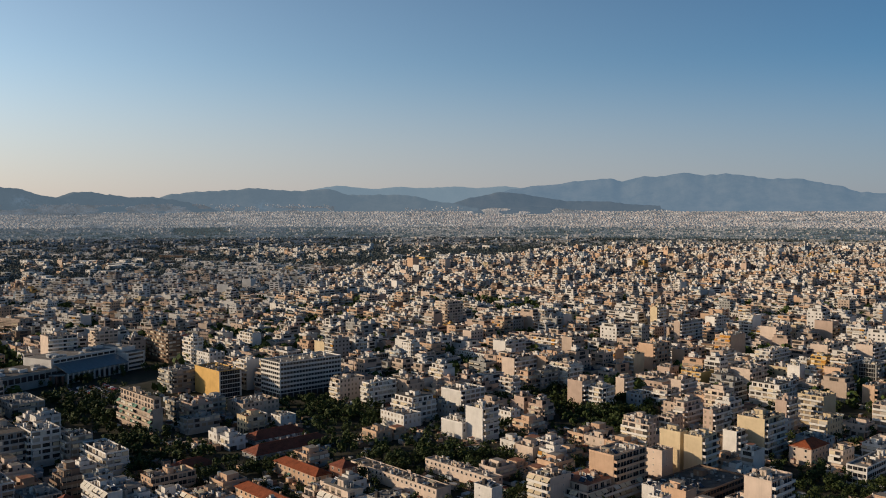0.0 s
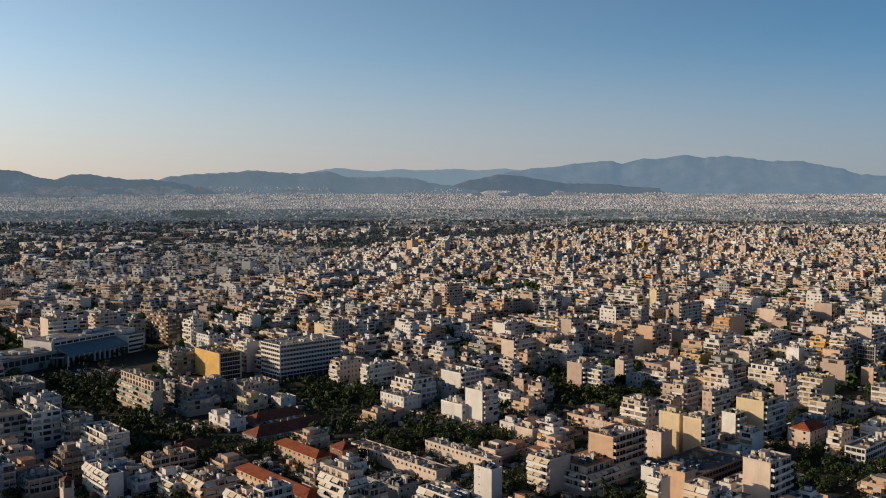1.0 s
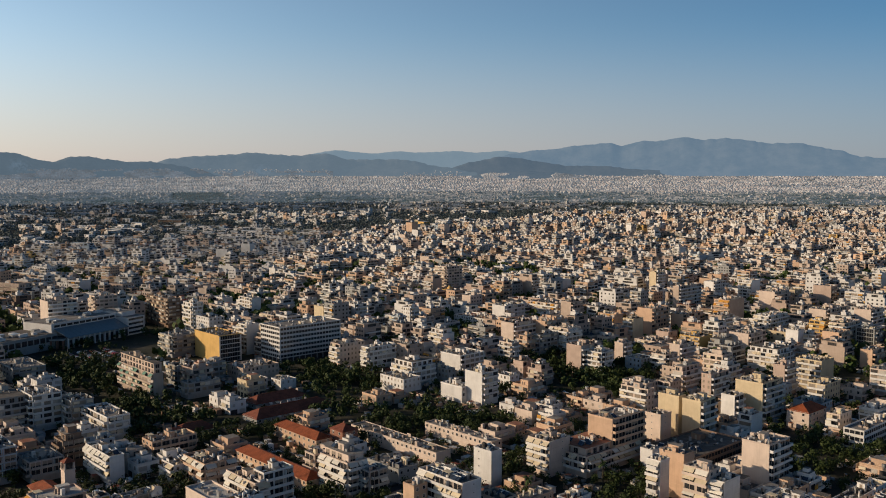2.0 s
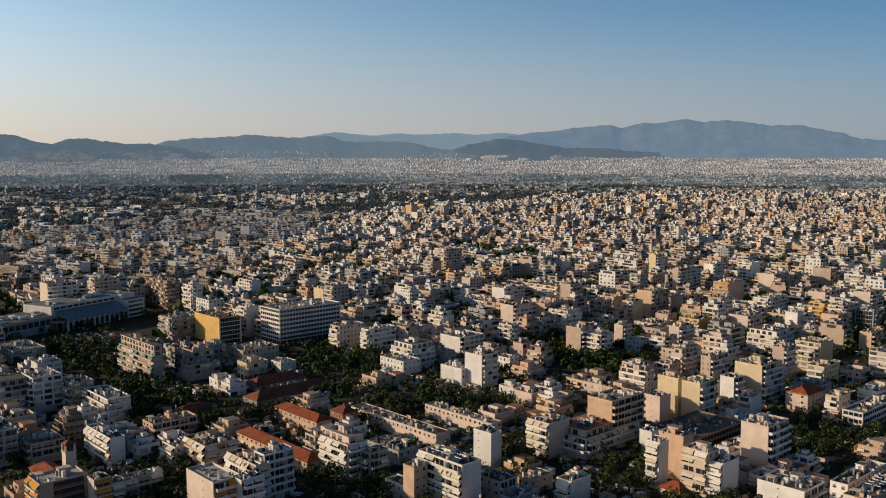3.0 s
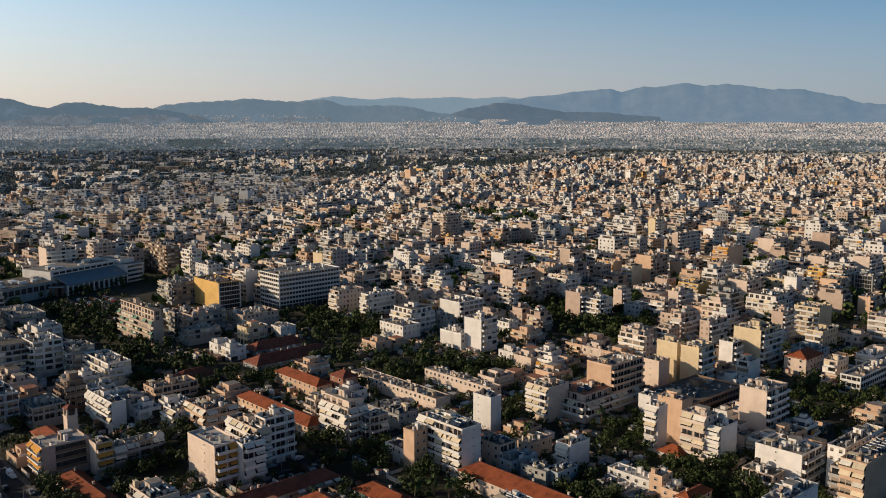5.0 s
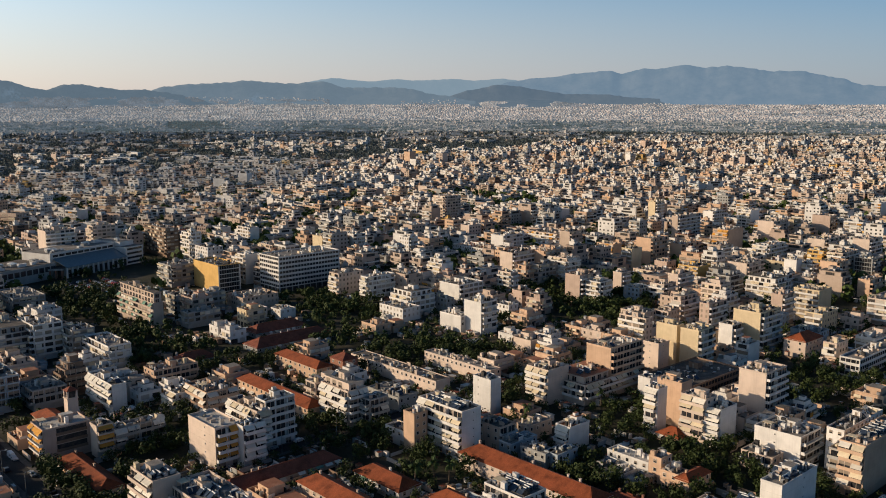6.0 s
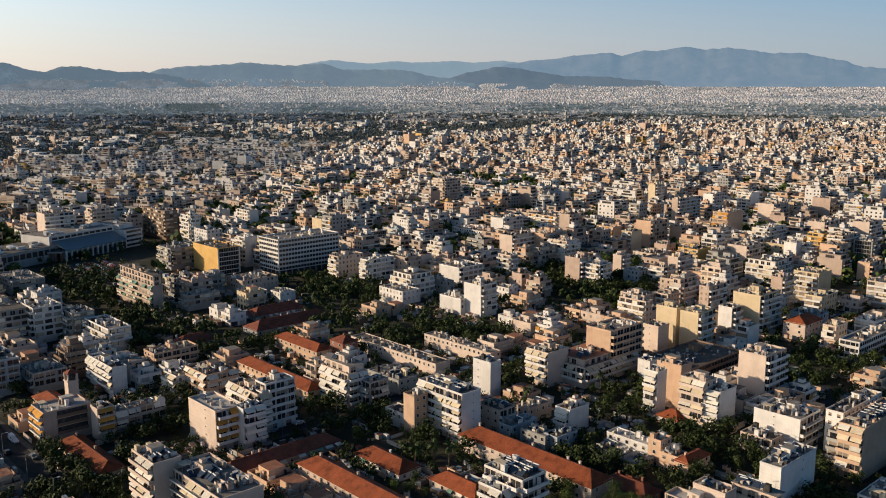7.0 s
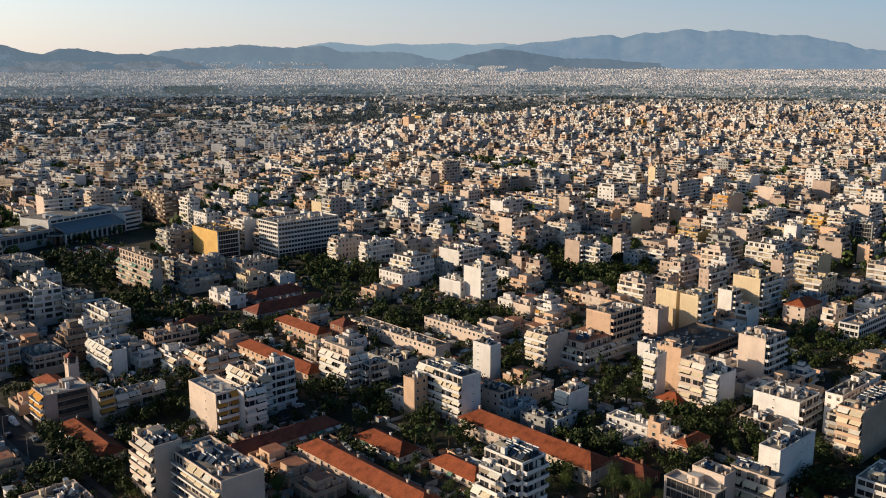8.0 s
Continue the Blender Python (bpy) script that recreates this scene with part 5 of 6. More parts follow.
apartment(-125.9, 635.6, 12.8, 6.0, 6, "yellow", "w", "p", "", 0, "grey")
apartment(-182.8, 698.2, 22.6, 13.0, 5, "white", "w", "w", "", 0, "pale")
apartment(-136.6, 729.0, 20.4, 17.0, 4, "cream", "b", "b", "", 0, "pale")
apartment(-155.6, 533.7, 11.7, 14.9, 4, "grey", "b", "b", "", 0, "grey")
apartment(-140.6, 540.1, 9.1, 12.8, 4, "grey", "b", "b", "", 0, "pale")
apartment(-137.7, 503.3, 8.8, 19.9, 3, "grey", "b", "b", "", 0, "pale")
apartment(-112.4, 522.5, 14.1, 12.1, 2, "white", "w", "w", "", 0, "grey")
apartment(-93.7, 520.6, 10.3, 10.5, 2, "white", "w", "w", "", 0, "pale")
apartment(133.1, 252.0, 13.4, 17.0, 2, "white", "g", "w", "", 0, "pale")
row_house(86.6, 325.1, 9.4, 8.5, 1, "peach", TILE)
row_house(29.0, 281.2, 57.8, 10.9, 2, "cream", TILE)
row_house(-68.6, 366.4, 54.4, 8.5, 2, "peach", TILE)
row_house(-65.9, 413.2, 35.0, 8.5, 2, "peach", TILE)
row_house(-55.2, 289.2, 9.4, 44.1, 1, "beige", TILE_DARK)
row_house(-22.9, 255.7, 59.7, 9.5, 2, "beige", TILE)
row_house(-18.5, 284.2, 23.2, 9.4, 1, "white", TILE)
row_house(5.6, 265.1, 20.4, 8.5, 1, "cream", TILE)
row_house(-118.7, 289.0, 36.5, 8.5, 1, "peach", TILE)
row_house(-92.4, 487.6, 12.9, 32.6, 1, "grey", TILE_DARK)
row_house(-80.6, 463.4, 13.7, 47.1, 1, "grey", TILE_DARK)
row_house(81.3, 279.5, 5.2, 13.0, 2, "peach", TILE)
row_house(-121.2, 427.3, 11.7, 19.4, 1, "grey", TILE_DARK)
row_house(-45.8, 406.7, 9.7, 8.5, 3, "brick", TILE_DARK)
row_house(-150.4, 334.0, 18.1, 8.5, 2, "peach", TILE)
row_house(58.3, 266.0, 8.5, 8.5, 1, "brick", TILE)
row_house(181.5, 442.9, 11.4, 18.3, 3, "cream", TILE)
row_house(57.9, 264.5, 17.0, 8.5, 1, "brick", TILE_DARK)
grove(-200, 511, 13, 4)
grove(-188, 496, 11, 4)
grove(-163, 456, 12, 4)
grove(-150, 444, 10, 3)
grove(-142, 451, 9, 2)
grove(-161, 440, 9, 2)
grove(-99, 437, 11, 3)
grove(-80, 442, 9, 2)
grove(-91, 543, 11, 3)
grove(-84, 559, 10, 2)
grove(-46, 558, 11, 3)
grove(-58, 478, 12, 4)
grove(-53, 456, 10, 2)
grove(-53, 497, 10, 2)
grove(32, 569, 10, 3)
grove(44, 568, 10, 3)
grove(52, 561, 10, 3)
grove(65, 562, 10, 3)
grove(77, 586, 10, 2)
grove(77, 524, 11, 4)
grove(86, 514, 11, 4)
grove(96, 505, 11, 4)
grove(120, 556, 10, 2)
grove(-18, 455, 10, 2)
grove(-10, 466, 9, 2)
grove(-30, 468, 10, 2)
grove(29, 448, 7, 2)
grove(217, 563, 12, 4)
grove(210, 532, 11, 4)
grove(252, 552, 13, 4)
grove(167, 421, 12, 3)
grove(154, 525, 9, 2)
grove(-164, 338, 9, 2)
grove(-172, 358, 8, 2)
claim(-166, 346, 11, 15)
grove(83, 525, 16, 14)
grove(98, 523, 14, 10)
grove(114, 534, 12, 8)
grove(-223, 527, 14, 9)
grove(91, 566, 22, 20)
grove(109, 545, 18, 14)
grove(80, 605, 18, 12)
grove(-113, 276, 15, 9)
grove(-101, 262, 12, 6)
grove(-104, 315, 13, 8)
grove(-106, 335, 10, 6)
grove(-49, 338, 14, 9)
grove(-61, 365, 11, 6)
grove(-36, 311, 9, 4)
grove(-29, 335, 9, 5)
grove(-18, 320, 11, 6)
grove(-3, 294, 11, 6)
grove(-10, 304, 9, 4)
grove(-158, 465, 12, 6)
grove(-163, 454, 9, 4)
grove(-231, 583, 16, 8)
grove(-206, 561, 12, 6)
grove(-251, 578, 14, 6)
grove(-60, 516, 20, 16)
grove(-47, 601, 10, 4)
grove(-87, 561, 18, 12)
grove(25, 446, 8, 4)
grove(-27, 446, 12, 6)
grove(-1, 433, 12, 6)
grove(10, 418, 9, 4)
grove(20, 361, 8, 3)
grove(37, 363, 9, 4)
grove(44, 294, 12, 8)
grove(49, 285, 9, 4)
grove(20, 256, 10, 5)
grove(30, 256, 11, 6)
grove(39, 257, 9, 4)
grove(57, 256, 10, 5)
grove(67, 269, 9, 4)
grove(75, 287, 8, 3)
grove(67, 353, 9, 4)
grove(73, 340, 13, 8)
grove(85, 361, 9, 4)
grove(82, 316, 9, 4)
grove(93, 320, 8, 3)
grove(101, 295, 13, 8)
grove(99, 307, 9, 4)
grove(103, 282, 9, 4)
grove(168, 390, 12, 6)
grove(163, 372, 10, 4)
grove(155, 341, 9, 3)
grove(125, 280, 12, 6)
grove(121, 261, 11, 5)
grove(111, 257, 9, 4)
grove(161, 314, 9, 3)
grove(64, 601, 14, 7)
grove(80, 566, 12, 6)
grove(34, 516, 10, 4)
grove(104, 550, 10, 4)
grove(178, 566, 9, 3)
grove(225, 566, 10, 4)
grove(-101, 341, 8, 4)
grove(-62, 335, 8, 4)
grove(-217, 449, 8, 3)
grove(-121, 341, 7, 3)
grove(-93, 409, 9, 4)
grove(-109, 419, 9, 4)
grove(-67, 471, 10, 5)
grove(29, 376, 8, 3)
grove(158, 409, 9, 3)
grove(151, 376, 9, 3)
grove(-43, 409, 7, 2)
grove(-260, 650, 9, 5)
grove(-246, 672, 7, 2)
grove(-290, 633, 9, 3)
grove(-224, 691, 9, 4)
grove(-236, 570, 10, 5)
grove(-195, 538, 10, 5)
grove(-202, 530, 10, 5)
grove(-72, 545, 20, 14)
grove(-48, 523, 18, 10)
grove(-12, 454, 20, 14)
grove(-26, 433, 16, 10)
grove(10, 433, 14, 8)
grove(67, 596, 20, 12)
grove(83, 573, 18, 10)
grove(119, 569, 16, 8)
grove(-223, 545, 18, 12)
grove(-165, 483, 16, 10)
grove(-130, 447, 14, 8)
grove(-151, 428, 14, 8)
grove(-85, 433, 14, 8)
grove(35, 569, 14, 8)
grove(218, 553, 14, 6)
grove(165, 400, 16, 10)
grove(182, 392, 16, 8)
grove(163, 569, 10, 4)
grove(98, 553, 14, 7)
grove(21, 877, 18, 8)
grove(31, 717, 16, 8)
grove(103, 717, 14, 6)
grove(271, 962, 14, 6)
grove(-131, 291, 5, 4)
grove(-114, 262, 12, 9)
grove(-111, 283, 10, 6)
grove(-95, 258, 9, 5)
grove(91, 301, 9, 5)
grove(75, 276, 9, 6)
claim(-239, 625, 30, 30)
claim(-245, 602, 24, 24)
claim(-217, 625, 22, 22)
claim(-213, 656, 22, 22)
claim(-188, 656, 14, 14)
claim(-90, 587, 16, 16)
claim(-105, 449, 12, 12)
claim(-196, 573, 15, 15)
claim(-211, 569, 18, 18)
claim(-247, 578, 18, 18)
claim(-239, 704, 13, 13)
claim(-229, 550, 15, 15)
claim(-137, 496, 13, 13)
claim(-166, 601, 10, 10)
claim(-218, 646, 14, 14)
claim(-244, 538, 10, 10)
claim(83, 525, 15, 15)
claim(98, 523, 14, 14)
claim(114, 534, 12, 12)
claim(-224, 526, 13, 13)
claim(-211, 523, 12, 12)
claim(39, 523, 12, 12)
claim(-59, 502, 16, 16)
claim(-140, 590, 11, 11)
claim(-146, 576, 9, 9)
claim(-241, 717, 12, 12)

# ---- streets, cars, church and small things ----
road("road_west", -145, 294, 130, 7.5, GRID)
road("road_north", -34, 338, 90, 6, GRID + math.pi / 2)
road("road_avenue", -213, 573, 150, 12, GRID)
mall(-270.2, 640.6, radians(62.9))
pillared_hall(-305.8, 633.0, radians(8))
bell_tower(-145.5, 341.0)
dish(-103.0, 316.5, 8.45, 1.7, 40)
dish(86.0, 240.5, 14.7, 0.9, 10)
for k in range(9):
    if k in (2, 6):
        continue
    a, b = local(-145, 294, -42 + 9.5 * k + dice.uniform(-1, 1), 2.7 if k % 2 else -2.7, GRID)
    car(a, b, math.degrees(GRID) + (0 if k % 2 else 180), dice.choice(["dark", "silver", "white", "dark"]))
a, b = local(-145, 294, -15.5, 2.6, GRID)
car(a, b, math.degrees(GRID), "white", True)
for i in range(4):
    for k in range(11):
        if dice.random() < 0.15:
            continue
        a, b = local(-238, 606, -24 + 2.9 * k + (k // 4) * 2, -9 + 8.5 * i, GRID)
        car(a, b, math.degrees(GRID) + 90 + dice.choice([0, 180]), dice.choice(["dark", "silver", "white", "white", "silver", "red"]))
claim(-236, 606, 26, 22)
for k in range(70):
    a, b = local(-238, 606, dice.uniform(-48, 52), dice.choice([-16, -13, 21, 24, 4.2, -4.4, 12.6]) + dice.uniform(-1.5, 1.5), GRID)
    SPOTS.append((a, b, dice.uniform(0.4, 0.75)))
heater_rows(2.3, 316.0, 17.45, 6, 3, 2.8, 2.6)
heater_rows(-84.8, 253.7, 17.45, 4, 2, 2.6, 2.6)
heater_rows(-69.0, 248.5, 14.45, 4, 2, 2.9, 3.2)
heater_rows(20.5, 237.0, 20.45, 4, 3, 2.6, 2.6)
heater_rows(86.5, 238.6, 14.7, 4, 1, 2.4, 3.2)
heater_rows(143.0, 286.7, 17.45, 2, 5, 2.8, 2.8)
heater_rows(75.9, 388.5, 20.45, 3, 3, 3.0, 3.2)
heater_rows(104.3, 262.0, 14.45, 2, 3, 2.6, 3.2)
palm(-3.0, 282.4, 8.5)
palm(2.0, 284.6, 7)
palm(32.7, 341.1, 7)
palm(65.0, 357.7, 7.5)
palm(-9.2, 282.4, 7)
for k in range(5):
    a, b = local(-145, 294, -50 + 24 * k, -4.6, GRID)
    street_lamp(a, b, math.degrees(GRID) + 180)
for k in range(4):
    a, b = local(-34, 338, -36 + 24 * k, -3.9, GRID + math.pi / 2)
    street_lamp(a, b, math.degrees(GRID) + 270)
for k in range(5):
    a, b = local(-213, 573, -60 + 30 * k, -6.9, GRID)
    street_lamp(a, b, math.degrees(GRID) + 180)
for k in range(14):
    a, b = local(-213, 573, -62 + 9 * k + dice.uniform(-2, 2), 3.4 if k % 2 else -3.4, GRID)
    car(a, b, math.degrees(GRID) + (0 if k % 2 else 180), dice.choice(["dark", "silver", "white"]))
for k in range(7):
    a, b = local(-34, 338, -38 + 12 * k + dice.uniform(-2, 2), 2.1, GRID + math.pi / 2)
    car(a, b, math.degrees(GRID) + 90, dice.choice(["dark", "silver", "white", "dark"]))

# ---- the far city, past counting ----
rng = np.random.default_rng(7)
FAR_MATS = [WALL["white"], WALL["cream"], WALL["beige"], WALL["peach"], WALL["pink"], WALL["grey"], WALL["yellow"], ROOF_GREY, ROOF_PALE, DARK, TILE, SHEET,
            AWNING["cream"], AWNING["white"], AWNING["ochre"], GLASS, METAL, PANEL, WALL["brown"], WALL["blue"], ROOF_RED, WALL["ochre"], SHUTTER]
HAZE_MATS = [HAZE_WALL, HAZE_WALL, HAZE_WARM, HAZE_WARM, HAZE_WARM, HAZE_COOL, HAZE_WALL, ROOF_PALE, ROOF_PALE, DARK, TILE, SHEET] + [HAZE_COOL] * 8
WALL_ODDS = np.array([0.30, 0.14, 0.13, 0.21, 0.13, 0.07, 0.02])


def wedge(x, y, r0, r1):
    """Inside the sector of land ahead, clear of the buildings placed one by one."""
    d = np.hypot(x, y)
    inside = (d > r0) & (d < r1) & (abs(x) < 0.6 * y + 90)
    if r0 < 1300:
        u, v = x * math.cos(GRID) + y * math.sin(GRID), -x * math.sin(GRID) + y * math.cos(GRID)
        for b in FOOT:
            inside &= ~((u > b[0] - 6) & (u < b[2] + 6) & (v > b[1] - 6) & (v < b[3] + 6))
    return inside


def districts(r0, r1):
    """Squares of the town, each with its own street direction."""
    cell = 420.0
    for gx in range(-12, 13):
        for gy in range(0, 12):
            cx, cy = gx * cell, gy * cell + 210
            d = math.hypot(cx, cy)
            if abs(cx) > 0.62 * cy + 600 or d > r1 + 500 or d < r0 - 500:
                continue
            west = cx < -0.08 * cy - 60
            turn = GRID if d < (850 if west else 1100) else GRID + radians(rng.uniform(8, 34) if west else rng.uniform(-24, 5))
            yield cx, cy, cell, turn


def blocks(r0, r1, size, street):
    """House lots wall to wall in blocks two lots deep, and places for trees along the streets: x, y, turn, half width, half depth."""
    out, green = [], []
    for cx, cy, cell, turn in districts(r0, r1):
        rows = []
        trees = []
        b = -cell * 0.72
        while b < cell * 0.72:
            court = rng.uniform(2, 6)
            for k in range(2):
                deep = size * rng.uniform(0.95, 1.15)
                mid = b + deep / 2
                a = -cell * 0.72 + rng.uniform(0, size)
                left = int(rng.integers(4, 8))
                while a < cell * 0.72:
                    w = size * rng.uniform(0.68, 1.28)
                    hy = deep / 2 - rng.choice([0.0, 0.6, 1.5, 2.2])
                    rows.append((a + w / 2, mid + (deep / 2 - hy) * (1 - 2 * k), w / 2 - rng.choice([0.1, 0.1, 0.3, 1.2]), hy))
                    a += w
                    left -= 1
                    if left == 0:
                        trees += [(a + street / 2, b + deep * q) for q in (0.2, 0.7)]
                        a += street
                        left = int(rng.integers(4, 8))
                b += deep + (court if k == 0 else 0)
            trees += [(q, b + street * rng.choice([0.22, 0.78])) for q in np.arange(-cell * 0.7, cell * 0.7, 8.0)]
            b += street
        for src, dst in ((np.array(rows), out), (np.array(trees), green)):
            x = cx + src[:, 0] * math.cos(turn) - src[:, 1] * math.sin(turn)
            y = cy + src[:, 0] * math.sin(turn) + src[:, 1] * math.cos(turn)
            ok = (abs(x - cx) < cell / 2) & (abs(y - cy) < cell / 2) & wedge(x, y, r0, r1)
            rest = [src[ok, 2], src[ok, 3]] if src.shape[1] == 4 else []
            dst.append(np.stack([x[ok], y[ok], np.full(ok.sum(), turn), *rest], axis=1))
    return np.concatenate(out), np.concatenate(green)


def lots(r0, r1, step):
    """Building places far out, on a loose lattice turned district by district."""
    out = []
    for cx, cy, cell, turn in districts(r0, r1):
        k = int(cell * 0.75 / step) + 1
        i, j = np.meshgrid(np.arange(-k, k + 1), np.arange(-k, k + 1))
        i, j = i.ravel(), j.ravel()
        keep = ((i + 1000) % 7 != 0) & ((j + 1000) % 11 != 0)
        i, j = i[keep], j[keep]
        a, b = i * step + rng.uniform(-0.35, 0.35, len(i)) * step, j * step + rng.uniform(-0.35, 0.35, len(i)) * step
        x = cx + a * math.cos(turn) - b * math.sin(turn)
        y = cy + a * math.sin(turn) + b * math.cos(turn)
        ok = (abs(x - cx) < cell / 2) & (abs(y - cy) < cell / 2) & wedge(x, y, r0, r1)
        out.append(np.stack([x[ok], y[ok], np.full(ok.sum(), turn)], axis=1))
    return np.concatenate(out)


def belt(x, y):
    """How green the land is: a belt of trees and low sheds far out, wider towards the left, and two dark woods."""
    d = np.hypot(x, y)
    way = x / np.maximum(y, 1)
    edge = np.interp(way, [-0.3, -0.1, 0.05, 0.2, 0.4], [1500, 1650, 1950, 2500, 2600])
    inside = np.clip((d - edge) / np.where(way > 0.1, 200, 300), 0, 1) * (1 - np.clip((d - 3080) / 420, 0, 1))
    g = 0.19 + 0.05 * np.exp(-(d / 1100) ** 2) + 0.52 * inside
    patch = np.array([noise.noise((float(p) / 230, float(q) / 230, 3.3)) + 0.6 * noise.noise((float(p) / 70, float(q) / 70, 8.3)) for p, q in zip(x, y)])
    g = g + 0.42 * patch * np.where(d > 3300, 0.6, 1.0)
    g = np.where((way > -0.302) & (way < -0.243) & (d > 3120) & (d < 3330), 0.99, g)
    g = np.where((way > 0.36) & (way < 0.47) & (d > 3600) & (d < 3760), 0.7, g)
    return np.clip(g, 0.02, 0.99)


def shades(x, y, n):
    """Wall colours, paler and greyer towards the left of the far districts, in place of haze."""
    wall = rng.choice(7, n, p=WALL_ODDS)
    west = (x < -0.04 * y) & (np.hypot(x, y) > 1200) & (rng.random(n) < 0.5)
    wall[west] = rng.choice([0, 5, 19], west.sum(), p=[0.7, 0.15, 0.15])
    return wall


def town(name, r0, r1, size, street, fine):
    """Apartment blocks wall to wall: stepped-back tops, balconies, openings, awnings and roof gear."""
    p, avenue = blocks(r0, r1, size, street)
    green = belt(p[:, 0], p[:, 1])
    built = rng.random(len(p)) > green
    gap = p[~built]
    p, green = p[built], green[built]
    x, y, turn, hx, hy = p.T
    n = len(x)
    z = land(x, y)
    tall = np.array([noise.noise((float(q) / 120, float(w) / 120, 0.7)) for q, w in zip(x, y)])
    floors = np.clip(np.round(3.9 + 1.3 * tall + rng.normal(0, 1.25, n) - 2.4 * green), 1, 8)
    odd = rng.random(n)
    hx[odd < 0.06] *= 1.8
    hy[(odd > 0.06) & (odd < 0.11)] *= 1.7
    floors[odd < 0.11] = np.maximum(floors[odd < 0.11], 3)
    floors[odd > 0.965] = np.minimum(floors[odd > 0.965] + 3, 9)
    back = np.where((floors > 3) & (rng.random(n) < 0.65), np.where(rng.random(n) < 0.3, 2, 1), 0)
    shed = (green > 0.5) & (rng.random(n) < 0.65)
    floors[shed], back[shed] = rng.integers(1, 4, shed.sum()), 0
    hx[shed] *= rng.uniform(1.0, 2.6, shed.sum())
    wall = shades(x, y, n)
    wall[shed] = rng.choice([0, 0, 5], shed.sum())
    few = rng.random(n)
    wall[few < 0.02] = 18
    wall[(few > 0.02) & (few < 0.035)] = 19
    wall[(few > 0.035) & (few < 0.042)] = 21
    top = rng.choice([7, 8, 8, 8, 20], n, p=[0.52, 0.14, 0.14, 0.14, 0.06])
    top[rng.random(n) < 0.03] = 10
    top[shed] = 11
    trim = np.where(rng.random(n) < 0.55, 0, wall)
    low = floors - back
    h = low * 3.1 + 0.3
    bulk, front = [], []

    def add(rows, k, du, dv, z0, sx, sy, hh, side, roof):
        m = len(k)
        c, s = np.cos(turn[k]), np.sin(turn[k])
        rows.append(np.stack([x[k] + du * c - dv * s, y[k] + du * s + dv * c, z0, sx + np.zeros(m), sy + np.zeros(m), hh + np.zeros(m), turn[k], side + np.zeros(m), roof + np.zeros(m)], axis=1))

    every = np.arange(n)
    add(bulk, every, 0, 0, z - 1, hx, hy, h + 1, wall, top)
    flat = np.flatnonzero(~shed)
    if fine:
        for du, dv, sx, sy in ((0, -1, 1, 0), (1, 0, 0, 1), (0, 1, 1, 0), (-1, 0, 0, 1)):
            add(front, flat, du * (hx[flat] - 0.1), dv * (hy[flat] - 0.1), z[flat] + h[flat], np.where(sx, hx[flat], 0.11), np.where(sy, hy[flat], 0.11), 0.85, wall[flat], trim[flat])
    k = np.flatnonzero(back > 0)
    inset = np.minimum(2.4, 0.34 * np.minimum(hx, hy))
    add(bulk, k, -0.5 * inset[k], 0.5 * inset[k], z[k] + h[k], hx[k] - 0.5 * inset[k] - 0.15, hy[k] - 0.5 * inset[k] - 0.15, back[k] * 3.0, wall[k], top[k])
    add(front, k, -0.5 * inset[k] + 0.3, 0.5 * inset[k] - 0.3, z[k] + h[k] + back[k] * 3.0, hx[k] - 0.5 * inset[k] + 0.25, hy[k] - 0.5 * inset[k] + 0.25, 0.3, trim[k], top[k])
    for lev in range(2):
        q = k[(back[k] > lev)]
        add(front, q, -0.5 * inset[q], -(hy[q] - inset[q]) + 0.1, z[q] + h[q] + lev * 3.0 + 0.3, hx[q] * rng.uniform(0.3, 0.6, len(q)), 0.12, 2.1, 9, 9)
        add(front, q, hx[q] - inset[q] - 0.1, 0.5 * inset[q], z[q] + h[q] + lev * 3.0 + 0.3, 0.12, hy[q] * rng.uniform(0.3, 0.6, len(q)), 2.1, 9, 9)
    roof = z + h + back * 3.0 + np.where(back > 0, 0.3, 0.0)
    room = np.where(back > 0, 0.6, 0.85)
    # stair huts, some with a second box on them
    k = flat[rng.random(len(flat)) < 0.85]
    m = len(k)
    du, dv = rng.uniform(-0.45, 0.2, m) * hx[k], rng.uniform(-0.2, 0.45, m) * hy[k]
    sx, sy = np.minimum(rng.uniform(1.3, 3.2, m), hx[k] * 0.5), np.minimum(rng.uniform(1.3, 3.0, m), hy[k] * 0.5)
    hut = np.where(rng.random(m) < 0.5, wall[k], 0)
    add(bulk, k, du, dv, roof[k], sx, sy, 2.7, hut, top[k])
    q = rng.random(m) < 0.35
    add(front, k[q], du[q], dv[q], roof[k[q]] + 2.7, sx[q] * 0.5, sy[q] * 0.6, 1.3, hut[q], top[k[q]])
    # heaters, tanks, cases, screens and chimneys
    for q in range(9 if fine else 4):
        k = flat[rng.random(len(flat)) < 0.75]
        m = len(k)
        pick = rng.integers(0, 6, m)
        sx = np.array([0.9, 0.35, 1.4, 0.08, 0.4, 0.8])[pick] * rng.uniform(0.7, 1.3, m)
        sy = np.array([0.7, 0.35, 0.08, 1.3, 0.3, 0.7])[pick] * rng.uniform(0.7, 1.3, m)
        hh = np.array([1.1, 1.7, 1.4, 1.4, 2.2, 0.7])[pick]
        add(front, k, rng.uniform(-1, 1, m) * hx[k] * room[k], rng.uniform(-1, 1, m) * hy[k] * room[k], roof[k] - 0.02, sx, sy, hh, np.array([17, 0, 0, 5, 16, 9])[pick], np.array([17, 13, 0, 5, 16, 8])[pick])
